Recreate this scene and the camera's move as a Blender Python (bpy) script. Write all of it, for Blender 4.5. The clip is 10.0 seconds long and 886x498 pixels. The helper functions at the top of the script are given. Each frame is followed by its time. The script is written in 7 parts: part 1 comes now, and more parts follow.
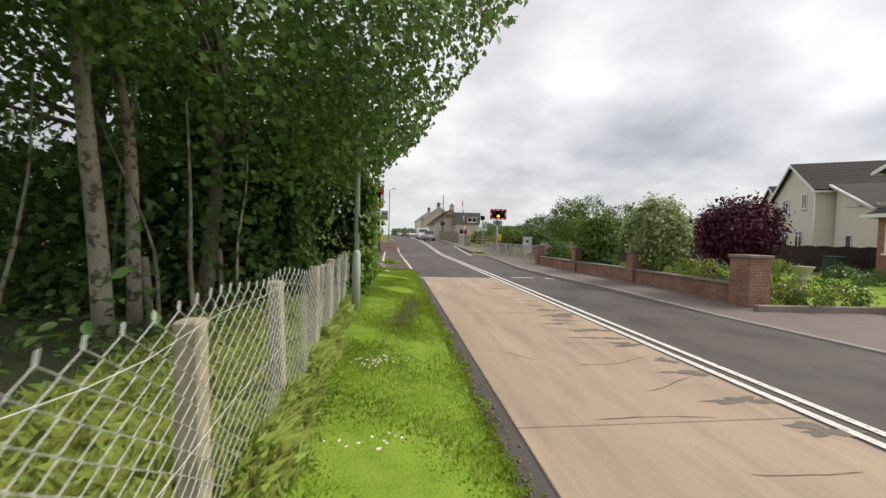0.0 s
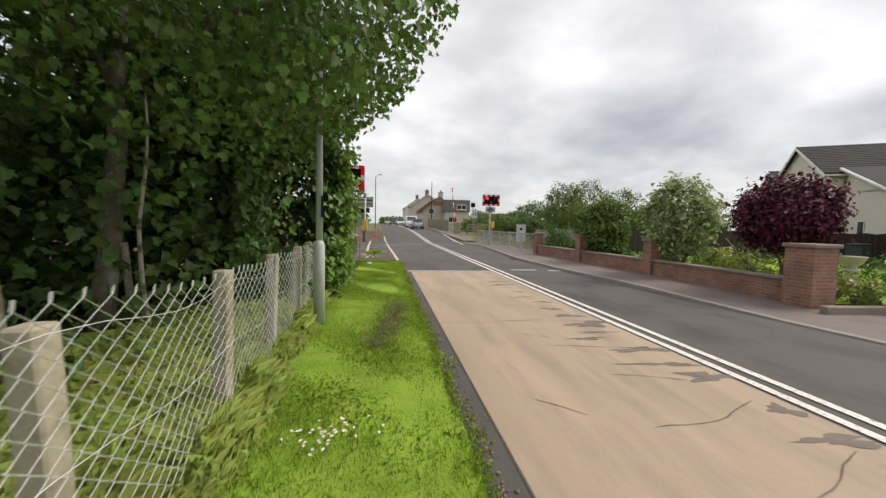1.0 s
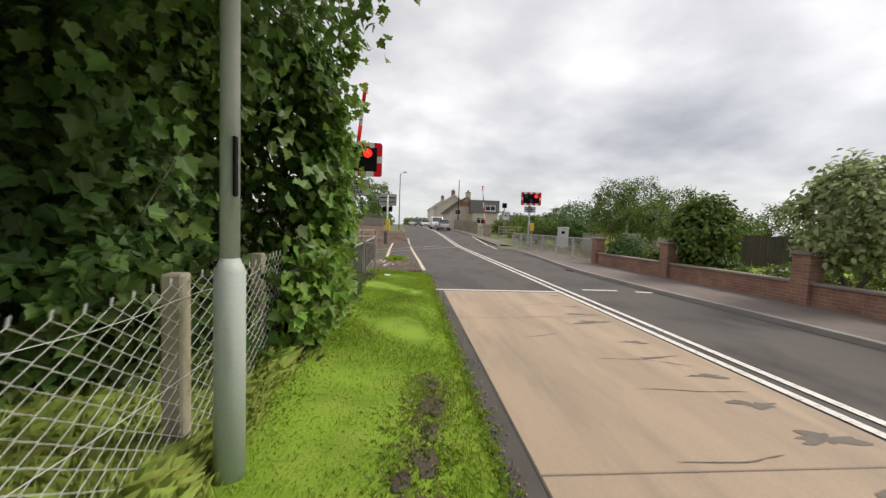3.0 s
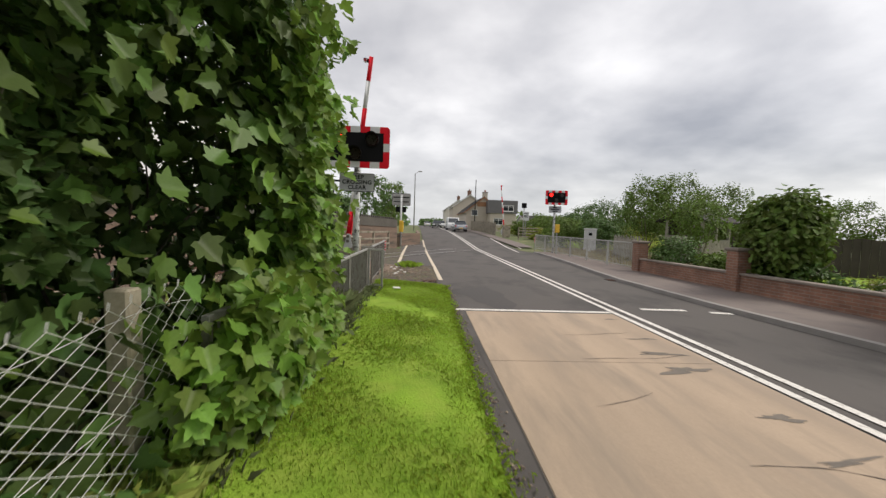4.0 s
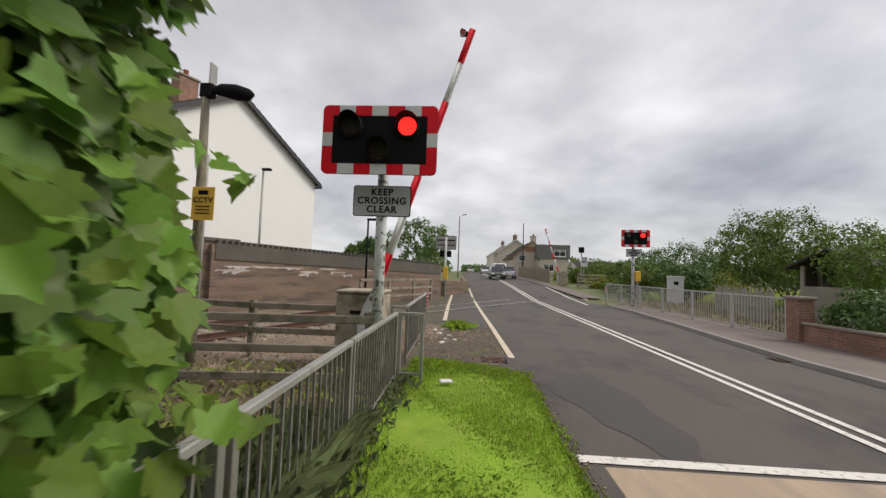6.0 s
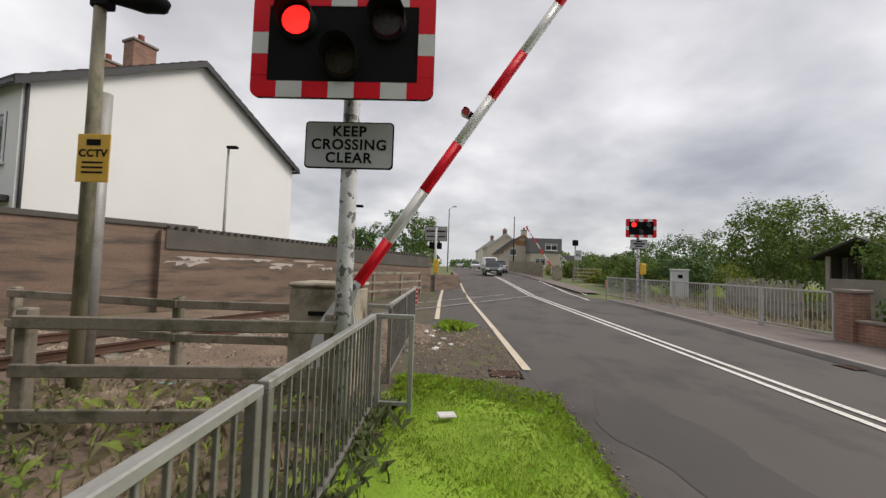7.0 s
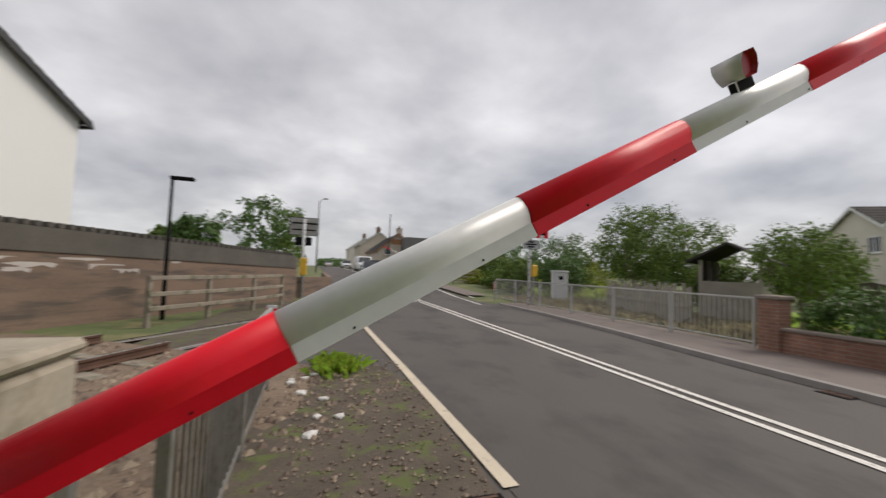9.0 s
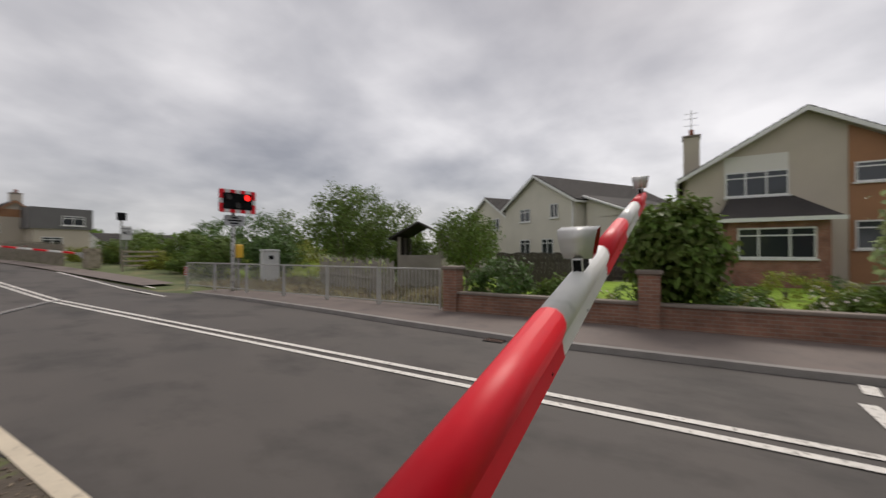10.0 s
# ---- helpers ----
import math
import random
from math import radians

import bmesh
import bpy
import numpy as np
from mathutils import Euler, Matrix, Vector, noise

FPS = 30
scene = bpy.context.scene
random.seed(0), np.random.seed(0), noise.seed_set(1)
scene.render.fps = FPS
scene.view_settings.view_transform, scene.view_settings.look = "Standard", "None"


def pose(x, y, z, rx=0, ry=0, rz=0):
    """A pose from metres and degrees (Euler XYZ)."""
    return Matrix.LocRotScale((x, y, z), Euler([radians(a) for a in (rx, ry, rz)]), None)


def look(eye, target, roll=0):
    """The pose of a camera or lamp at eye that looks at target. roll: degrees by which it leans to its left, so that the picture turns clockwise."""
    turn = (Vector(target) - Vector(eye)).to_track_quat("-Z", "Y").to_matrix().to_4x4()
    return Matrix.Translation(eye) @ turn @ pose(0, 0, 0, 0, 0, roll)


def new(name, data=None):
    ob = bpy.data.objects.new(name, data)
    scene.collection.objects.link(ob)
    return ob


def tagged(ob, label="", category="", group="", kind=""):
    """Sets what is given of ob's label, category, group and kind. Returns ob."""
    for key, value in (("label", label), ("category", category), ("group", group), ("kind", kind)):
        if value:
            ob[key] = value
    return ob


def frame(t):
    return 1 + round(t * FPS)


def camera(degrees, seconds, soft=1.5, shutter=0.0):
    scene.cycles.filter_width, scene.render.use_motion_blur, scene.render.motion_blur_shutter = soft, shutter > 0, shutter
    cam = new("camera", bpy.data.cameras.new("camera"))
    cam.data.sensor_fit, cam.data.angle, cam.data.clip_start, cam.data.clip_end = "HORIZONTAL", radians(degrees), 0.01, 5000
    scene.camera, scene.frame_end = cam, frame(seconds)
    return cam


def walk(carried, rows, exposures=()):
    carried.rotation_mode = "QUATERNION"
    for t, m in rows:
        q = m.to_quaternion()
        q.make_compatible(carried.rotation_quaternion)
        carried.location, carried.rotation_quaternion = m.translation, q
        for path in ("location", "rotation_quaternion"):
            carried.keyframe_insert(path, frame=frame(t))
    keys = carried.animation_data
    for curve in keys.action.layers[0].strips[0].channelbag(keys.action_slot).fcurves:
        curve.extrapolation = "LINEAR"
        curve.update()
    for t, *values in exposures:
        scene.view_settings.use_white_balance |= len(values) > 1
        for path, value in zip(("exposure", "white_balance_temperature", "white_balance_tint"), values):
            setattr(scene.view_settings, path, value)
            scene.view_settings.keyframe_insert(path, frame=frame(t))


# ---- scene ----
cam = camera(97.8, 10.0, soft=1.4, shutter=0.22)
PATH = [
    (0, (-0.411, -0.28, 1.696), (-0.171, 1.704, 1.63), 1.4),
    (0.5, (-0.312, 0.71, 1.663), (-0.006, 2.685, 1.581), 1.2),
    (1, (-0.23, 1.8, 1.645), (0.07, 3.774, 1.52), 1.2),
    (1.5, (-0.192, 2.917, 1.662), (0.015, 4.895, 1.449), 0.6),
    (2, (-0.178, 3.96, 1.655), (0.02, 5.94, 1.45), 2.2),
    (2.5, (-0.187, 4.878, 1.624), (-0.004, 6.862, 1.457), 3.6),
    (2.7, (-0.224, 5.221, 1.59), (-0.033, 7.209, 1.472), 2.3),
    (3.8, (-0.105, 7.352, 1.622), (0.035, 9.343, 1.5), 2.3),
    (4, (-0.158, 7.767, 1.634), (-0.059, 9.761, 1.516), 1.9),
    (4.5, (-0.334, 8.812, 1.67), (-0.312, 10.811, 1.673), 1.3),
    (5, (-0.387, 9.764, 1.722), (-0.463, 11.747, 1.969), 2.2),
    (5.2, (-0.439, 10.179, 1.701), (-0.575, 12.155, 1.98), 2.3),
    (6.3, (-0.573, 12.137, 1.604), (-0.68, 14.133, 1.663), 1.8),
    (6.5, (-0.59, 12.486, 1.536), (-0.618, 14.485, 1.59), 1.4),
    (7, (-0.764, 13.414, 1.527), (-0.826, 15.411, 1.617), 1.9),
    (7.5, (-0.849, 14.373, 1.518), (-0.839, 16.372, 1.55), 2.8),
    (8, (-0.984, 15.243, 1.572), (-1.017, 17.24, 1.474), 3.6),
    (8.5, (-1.028, 16.05, 1.554), (-0.887, 18.045, 1.529), 1.7),
    (8.8, (-1.043, 16.467, 1.593), (-0.734, 18.441, 1.67), 2.4),
    (9, (-1.048, 16.7, 1.591), (-0.453, 18.606, 1.701), 2.1),
    (9.3, (-0.965, 17.04, 1.625), (0.104, 18.73, 1.649), 1.7),
    (9.5, (-0.806, 17.208, 1.633), (0.434, 18.776, 1.685), 1.4),
    (9.7, (-0.686, 17.294, 1.653), (0.729, 18.705, 1.746), 1.1),
    (10, (-0.589, 17.397, 1.675), (1.114, 18.445, 1.692), 0.0),
]
walk(cam, [(t, look(eye, target, roll)) for t, eye, target, roll in PATH], exposures=[(0, 0.27, 6700, 10), (2.5, 0.27, 6700, 10), (4.0, 0.16, 6650, 10), (4.6, 0.1, 6650, 10), (7.0, 0.02, 6600, 11), (8.5, 0.02, 6600, 11), (9.0, -0.1, 6610, 11), (9.3, -0.14, 6620, 11), (10.0, -0.26, 6650, 12)])


# ---- world and light ----
def make_world():
    w = bpy.data.worlds.new("overcast_sky")
    scene.world = w
    w.use_nodes = True
    nt = w.node_tree
    nt.nodes.clear()
    N, L = nt.nodes.new, nt.links.new
    out = N("ShaderNodeOutputWorld")
    bg = N("ShaderNodeBackground")
    sky = N("ShaderNodeTexSky")
    sky.sky_type, sky.sun_disc = "NISHITA", False
    sky.sun_elevation, sky.sun_rotation = radians(47), radians(86)
    tc = N("ShaderNodeTexCoord")
    sep = N("ShaderNodeSeparateXYZ")
    L(tc.outputs["Generated"], sep.inputs[0])
    zz = N("ShaderNodeMath")
    zz.operation = "MAXIMUM"
    zz.inputs[1].default_value = 0.0
    L(sep.outputs["Z"], zz.inputs[0])
    za = N("ShaderNodeMath")
    za.operation = "ADD"
    za.inputs[1].default_value = 0.30
    L(zz.outputs[0], za.inputs[0])
    dx, dy = N("ShaderNodeMath"), N("ShaderNodeMath")
    for d, s_ in ((dx, "X"), (dy, "Y")):
        d.operation = "DIVIDE"
        L(sep.outputs[s_], d.inputs[0])
        L(za.outputs[0], d.inputs[1])
    com = N("ShaderNodeCombineXYZ")
    L(dx.outputs[0], com.inputs[0])
    L(dy.outputs[0], com.inputs[1])
    n1, n2 = N("ShaderNodeTexNoise"), N("ShaderNodeTexNoise")
    for n, sc, det, ro, di in ((n1, 0.85, 4, 0.45, 0.15), (n2, 2.4, 6, 0.5, 0.1)):
        n.inputs["Scale"].default_value = sc
        n.inputs["Detail"].default_value = det
        n.inputs["Roughness"].default_value = ro
        n.inputs["Distortion"].default_value = di
        L(com.outputs[0], n.inputs["Vector"])
    mixn = N("ShaderNodeMix")
    mixn.data_type = "FLOAT"
    mixn.inputs["Factor"].default_value = 0.36
    L(n1.outputs["Fac"], mixn.inputs["A"])
    L(n2.outputs["Fac"], mixn.inputs["B"])
    ramp = N("ShaderNodeValToRGB")
    e = ramp.color_ramp.elements
    e[0].position, e[0].color = 0.35, (0.32, 0.32, 0.345, 1)
    e[1].position, e[1].color = 0.66, (0.98, 0.965, 0.965, 1)
    m = e.new(0.5)
    m.color = (0.60, 0.592, 0.605, 1)
    L(mixn.outputs["Result"], ramp.inputs["Fac"])
    # pale blue-grey band at the horizon
    hz = N("ShaderNodeMapRange")
    hz.inputs["From Min"].default_value, hz.inputs["From Max"].default_value = 0.0, 0.10
    hz.inputs["To Min"].default_value, hz.inputs["To Max"].default_value = 0.75, 0.0
    L(sep.outputs["Z"], hz.inputs["Value"])
    hm = N("ShaderNodeMix")
    hm.data_type = "RGBA"
    hm.inputs["B"].default_value = (0.46, 0.49, 0.55, 1)
    L(hz.outputs["Result"], hm.inputs["Factor"])
    L(ramp.outputs["Color"], hm.inputs["A"])
    sk = N("ShaderNodeMix")
    sk.data_type, sk.blend_type = "RGBA", "ADD"
    sk.inputs["Factor"].default_value = 0.02
    L(hm.outputs["Result"], sk.inputs["A"])
    L(sky.outputs["Color"], sk.inputs["B"])
    L(sk.outputs["Result"], bg.inputs["Color"])
    bg.inputs["Strength"].default_value = 1.0
    L(bg.outputs[0], out.inputs[0])


make_world()
sun_data = bpy.data.lights.new("sun", "SUN")
sun_data.energy, sun_data.angle, sun_data.color = 2.35, radians(28), (1.0, 0.94, 0.86)
sun = new("sun", sun_data)
sun.matrix_world = look((0, 0, 40), (-37, -3, 0))


# ---- materials ----
def material(name, base, rough=0.8, var=0.25, scale=3.0, fine=60.0, bump=0.15, metal=0.0, alt=None, alt_at=(0.5, 0.68),
             translucent=0.0, random_tint=0.0, island=False, emit=None, spec=0.5, bump_dist=0.01, alt_scale=None, stretch=None):
    """Principled surface with large blotches, fine grain, bump, and an optional second colour in patches (wear, moss, stains)."""
    mt = bpy.data.materials.new(name)
    mt.use_nodes = True
    nt = mt.node_tree
    nt.nodes.clear()
    N, L = nt.nodes.new, nt.links.new
    out, bsdf = N("ShaderNodeOutputMaterial"), N("ShaderNodeBsdfPrincipled")
    tc = N("ShaderNodeTexCoord")
    geo = N("ShaderNodeNewGeometry")
    big, small = N("ShaderNodeTexNoise"), N("ShaderNodeTexNoise")
    place = geo.outputs["Position"] if not island else tc.outputs["Object"]
    wide = place
    if stretch:
        vm = N("ShaderNodeVectorMath")
        vm.operation = "MULTIPLY"
        vm.inputs[1].default_value = stretch
        L(place, vm.inputs[0])
        wide = vm.outputs[0]
    for n, sc, v in ((big, scale, wide), (small, fine, place)):
        n.inputs["Scale"].default_value, n.inputs["Detail"].default_value = sc, 6
        L(v, n.inputs["Vector"])
    col = N("ShaderNodeMix")
    col.data_type = "RGBA"
    col.inputs["A"].default_value = (*[c * (1 - var) for c in base], 1)
    col.inputs["B"].default_value = (*[min(1, c * (1 + var)) for c in base], 1)
    add = N("ShaderNodeMix")
    add.data_type = "FLOAT"
    add.inputs["Factor"].default_value = 0.4
    L(big.outputs["Fac"], add.inputs["A"])
    L(small.outputs["Fac"], add.inputs["B"])
    st = N("ShaderNodeMapRange")
    st.inputs["From Min"].default_value, st.inputs["From Max"].default_value = 0.3, 0.7
    L(add.outputs["Result"], st.inputs["Value"])
    L(st.outputs["Result"], col.inputs["Factor"])
    colour = col.outputs["Result"]
    if alt:
        an = N("ShaderNodeTexNoise")
        an.inputs["Scale"].default_value, an.inputs["Detail"].default_value, an.inputs["Roughness"].default_value = alt_scale or scale * 1.7, 8, 0.62
        L(wide, an.inputs["Vector"])
        ar = N("ShaderNodeMapRange")
        ar.inputs["From Min"].default_value, ar.inputs["From Max"].default_value = alt_at
        L(an.outputs["Fac"], ar.inputs["Value"])
        am = N("ShaderNodeMix")
        am.data_type = "RGBA"
        am.inputs["B"].default_value = (*alt, 1)
        L(ar.outputs["Result"], am.inputs["Factor"])
        L(colour, am.inputs["A"])
        colour = am.outputs["Result"]
    if random_tint:
        hs = N("ShaderNodeHueSaturation")
        mr = N("ShaderNodeMapRange")
        mr.inputs["To Min"].default_value, mr.inputs["To Max"].default_value = 1 - random_tint, 1 + random_tint
        if island:
            L(geo.outputs["Random Per Island"], mr.inputs["Value"])
            mh = N("ShaderNodeMapRange")
            mh.inputs["To Min"].default_value, mh.inputs["To Max"].default_value = 0.485, 0.52
            L(geo.outputs["Random Per Island"], mh.inputs["Value"])
            L(mh.outputs["Result"], hs.inputs["Hue"])
        else:
            oi = N("ShaderNodeObjectInfo")
            L(oi.outputs["Random"], mr.inputs["Value"])
        L(mr.outputs["Result"], hs.inputs["Value"])
        L(colour, hs.inputs["Color"])
        colour = hs.outputs["Color"]
    L(colour, bsdf.inputs["Base Color"])
    rr = N("ShaderNodeMapRange")
    rr.inputs["To Min"].default_value, rr.inputs["To Max"].default_value = max(0.02, rough - 0.12), min(1, rough + 0.1)
    L(big.outputs["Fac"], rr.inputs["Value"])
    L(rr.outputs["Result"], bsdf.inputs["Roughness"])
    bsdf.inputs["Metallic"].default_value = metal
    bsdf.inputs["Specular IOR Level"].default_value = spec
    if bump:
        bp = N("ShaderNodeBump")
        bp.inputs["Strength"].default_value, bp.inputs["Distance"].default_value = bump, bump_dist
        L(add.outputs["Result"], bp.inputs["Height"])
        L(bp.outputs[0], bsdf.inputs["Normal"])
    if emit:
        bsdf.inputs["Emission Color"].default_value = (*emit[0], 1)
        bsdf.inputs["Emission Strength"].default_value = emit[1]
    surf = bsdf.outputs[0]
    if translucent:
        tr, ms = N("ShaderNodeBsdfTranslucent"), N("ShaderNodeMixShader")
        L(colour, tr.inputs["Color"])
        ms.inputs[0].default_value = translucent
        L(surf, ms.inputs[1])
        L(tr.outputs[0], ms.inputs[2])
        surf = ms.outputs[0]
    L(surf, out.inputs[0])
    return mt


def brick_material(name, c1, c2, mortar, rough=0.85):
    mt = bpy.data.materials.new(name)
    mt.use_nodes = True
    nt = mt.node_tree
    bsdf = nt.nodes["Principled BSDF"]
    N, L = nt.nodes.new, nt.links.new
    geo, sep, com = N("ShaderNodeNewGeometry"), N("ShaderNodeSeparateXYZ"), N("ShaderNodeCombineXYZ")
    L(geo.outputs["Position"], sep.inputs[0])
    ad = N("ShaderNodeMath")
    L(sep.outputs["X"], ad.inputs[0])
    L(sep.outputs["Y"], ad.inputs[1])
    L(ad.outputs[0], com.inputs[0])
    L(sep.outputs["Z"], com.inputs[1])
    br = N("ShaderNodeTexBrick")
    br.inputs["Scale"].default_value = 1.0
    br.inputs["Brick Width"].default_value, br.inputs["Row Height"].default_value = 0.225, 0.075
    br.inputs["Mortar Size"].default_value, br.inputs["Mortar Smooth"].default_value = 0.008, 0.3
    br.inputs["Color1"].default_value, br.inputs["Color2"].default_value, br.inputs["Mortar"].default_value = (*c1, 1), (*c2, 1), (*mortar, 1)
    L(com.outputs[0], br.inputs["Vector"])
    no = N("ShaderNodeTexNoise")
    no.inputs["Scale"].default_value, no.inputs["Detail"].default_value = 2.2, 8
    L(geo.outputs["Position"], no.inputs["Vector"])
    mr = N("ShaderNodeMapRange")
    mr.inputs["From Min"].default_value, mr.inputs["From Max"].default_value = 0.3, 0.7
    mr.inputs["To Min"].default_value, mr.inputs["To Max"].default_value = 0.7, 1.2
    L(no.outputs["Fac"], mr.inputs["Value"])
    hs = N("ShaderNodeHueSaturation")
    L(mr.outputs["Result"], hs.inputs["Value"])
    L(br.outputs["Color"], hs.inputs["Color"])
    L(hs.outputs["Color"], bsdf.inputs["Base Color"])
    bsdf.inputs["Roughness"].default_value = rough
    bp = N("ShaderNodeBump")
    bp.inputs["Strength"].default_value, bp.inputs["Distance"].default_value = 0.6, 0.008
    bp.invert = True
    L(br.outputs["Fac"], bp.inputs["Height"])
    L(bp.outputs[0], bsdf.inputs["Normal"])
    return mt


def glass_material(name, tint=(0.03, 0.035, 0.04), rough=0.06):
    mt = bpy.data.materials.new(name)
    mt.use_nodes = True
    b = mt.node_tree.nodes["Principled BSDF"]
    b.inputs["Base Color"].default_value = (*tint, 1)
    b.inputs["Roughness"].default_value = rough
    b.inputs["Specular IOR Level"].default_value = 0.8
    return mt


M = {}
M["asphalt"] = material("worn_grey_asphalt", (0.088, 0.077, 0.070), 0.82, 0.22, 0.9, 140, 0.35, alt=(0.043, 0.038, 0.035), alt_at=(0.49, 0.68), alt_scale=0.75, bump_dist=0.006, stretch=(1.0, 0.6, 1.0))
M["asphalt_dark"] = material("dark_gutter_asphalt", (0.085, 0.075, 0.068), 0.85, 0.25, 2.0, 120, 0.4, bump_dist=0.006)
M["asphalt_stain"] = material("stained_asphalt", (0.064, 0.057, 0.053), 0.8, 0.2, 1.2, 140, 0.35, bump_dist=0.006)
M["concrete_lane"] = material("buff_concrete_lane", (0.405, 0.308, 0.222), 0.85, 0.2, 1.6, 90, 0.3, alt=(0.31, 0.245, 0.185), alt_at=(0.48, 0.68), bump_dist=0.005, stretch=(1.0, 0.16, 1.0))
M["patch"] = material("asphalt_patch", (0.165, 0.14, 0.115), 0.85, 0.3, 5, 120, 0.4, bump_dist=0.006)
M["crack"] = material("crack_filler", (0.10, 0.08, 0.065), 0.9, 0.3, 5, 100, 0.2)
M["pavement"] = material("brown_tarmac_pavement", (0.175, 0.142, 0.126), 0.85, 0.16, 0.8, 120, 0.3, alt=(0.13, 0.108, 0.10), alt_at=(0.5, 0.7), bump_dist=0.005)
M["kerb"] = material("concrete_kerb", (0.27, 0.25, 0.235), 0.85, 0.2, 2.5, 60, 0.2)
M["line_white"] = material("worn_white_road_paint", (0.72, 0.69, 0.64), 0.7, 0.12, 3.0, 60, 0.15, alt=(0.28, 0.25, 0.22), alt_at=(0.54, 0.68), alt_scale=16)
M["line_buff"] = material("yellowed_road_paint", (0.60, 0.52, 0.40), 0.75, 0.12, 3.0, 60, 0.15, alt=(0.25, 0.21, 0.17), alt_at=(0.6, 0.75), alt_scale=7)
M["dirt"] = material("stony_dirt", (0.095, 0.075, 0.056), 0.95, 0.4, 2.2, 45, 0.6, alt=(0.10, 0.12, 0.035), alt_at=(0.52, 0.62), bump_dist=0.03)
M["ballast"] = material("brown_ballast", (0.185, 0.135, 0.095), 0.95, 0.5, 1.2, 22, 0.9, bump_dist=0.05)
M["stone"] = material("ballast_stone", (0.22, 0.165, 0.125), 0.9, 0.35, 4, 30, 0.4, random_tint=0.45, island=True)
M["soil"] = material("woodland_soil", (0.06, 0.062, 0.028), 0.95, 0.4, 1.0, 20, 0.6, alt=(0.05, 0.08, 0.02), alt_at=(0.45, 0.6), bump_dist=0.03)
M["lawn"] = material("green_lawn", (0.195, 0.315, 0.032), 0.95, 0.42, 1.4, 45, 0.8, alt=(0.265, 0.36, 0.052), alt_at=(0.45, 0.68), bump_dist=0.03, spec=0.15)
M["field"] = material("rough_grass", (0.10, 0.125, 0.045), 0.95, 0.35, 0.5, 20, 0.6, alt=(0.19, 0.17, 0.08), alt_at=(0.5, 0.65), bump_dist=0.04)
M["grass"] = material("grass_blades", (0.28, 0.40, 0.04), 0.85, 0.3, 1.3, 20, 0, translucent=0.5, random_tint=0.3, island=True, spec=0.2)
M["tall_grass"] = material("tall_meadow_grass", (0.45, 0.54, 0.13), 0.85, 0.25, 1.3, 20, 0, translucent=0.5, random_tint=0.22, island=True, spec=0.25)
M["weed"] = material("dark_tall_weeds", (0.12, 0.145, 0.06), 0.85, 0.3, 1.3, 20, 0, translucent=0.35, random_tint=0.4, island=True, spec=0.2)
M["dry_grass"] = material("dry_grass", (0.34, 0.29, 0.17), 0.85, 0.2, 1.3, 20, 0, translucent=0.5, random_tint=0.35, island=True, spec=0.2)
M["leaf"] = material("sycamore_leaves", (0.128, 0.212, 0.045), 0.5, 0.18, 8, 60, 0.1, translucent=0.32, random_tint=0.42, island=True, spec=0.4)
# darker copy of the sycamore green: shade put into colour; dark shrubs use it too
M["leaf_dark"] = material("dark_and_shaded_leaves", (0.10, 0.168, 0.044), 0.5, 0.2, 6, 60, 0.1, translucent=0.25, random_tint=0.4, island=True, spec=0.35)
# brighter copy: light on the hedge's outer leaves put into colour; shoots share it
M["leaf_light"] = material("lit_and_young_sycamore_leaves", (0.19, 0.30, 0.05), 0.5, 0.2, 6, 60, 0.1, translucent=0.4, random_tint=0.35, island=True, spec=0.35)
M["leaf_shrub"] = material("garden_shrub_leaves", (0.135, 0.195, 0.04), 0.55, 0.2, 6, 60, 0.1, translucent=0.3, random_tint=0.4, island=True, spec=0.3)
M["leaf_varieg"] = material("variegated_leaves", (0.36, 0.42, 0.20), 0.55, 0.25, 12, 60, 0.1, translucent=0.3, random_tint=0.5, island=True, spec=0.3)
M["leaf_purple"] = material("purple_leaves", (0.095, 0.018, 0.042), 0.5, 0.3, 5, 40, 0.1, translucent=0.22, random_tint=0.6, island=True, spec=0.3)
M["leaf_yellow"] = material("yellow_green_leaves", (0.27, 0.29, 0.05), 0.6, 0.25, 6, 40, 0.1, translucent=0.3, random_tint=0.4, island=True, spec=0.3)
M["flower"] = material("pale_flowers", (0.75, 0.66, 0.60), 0.7, 0.15, 6, 40, 0, random_tint=0.2, island=True)
M["bark"] = material("grey_green_bark", (0.14, 0.12, 0.085), 0.9, 0.35, 3, 30, 0.8, alt=(0.25, 0.24, 0.19), alt_at=(0.5, 0.62), bump_dist=0.02)
M["birch"] = material("pale_birch_bark", (0.34, 0.31, 0.25), 0.85, 0.2, 2, 30, 0.6, alt=(0.10, 0.09, 0.06), alt_at=(0.52, 0.60), alt_scale=6)
M["post_conc"] = material("weathered_concrete_post", (0.36, 0.32, 0.24), 0.9, 0.2, 3, 50, 0.5, alt=(0.20, 0.20, 0.11), alt_at=(0.5, 0.68))
M["column"] = material("mottled_olive_column", (0.27, 0.245, 0.17), 0.75, 0.25, 3, 40, 0.3, metal=0.1, alt=(0.13, 0.125, 0.075), alt_at=(0.48, 0.62), alt_scale=5, stretch=(1, 1, 0.35))
M["galv"] = material("galvanised_steel", (0.42, 0.45, 0.47), 0.45, 0.15, 4, 60, 0.08, metal=0.65)
M["lamp_grey"] = material("grey_green_lamp_paint", (0.43, 0.47, 0.44), 0.5, 0.12, 3, 60, 0.1, alt=(0.30, 0.33, 0.30), alt_at=(0.52, 0.7), stretch=(1, 1, 0.3))
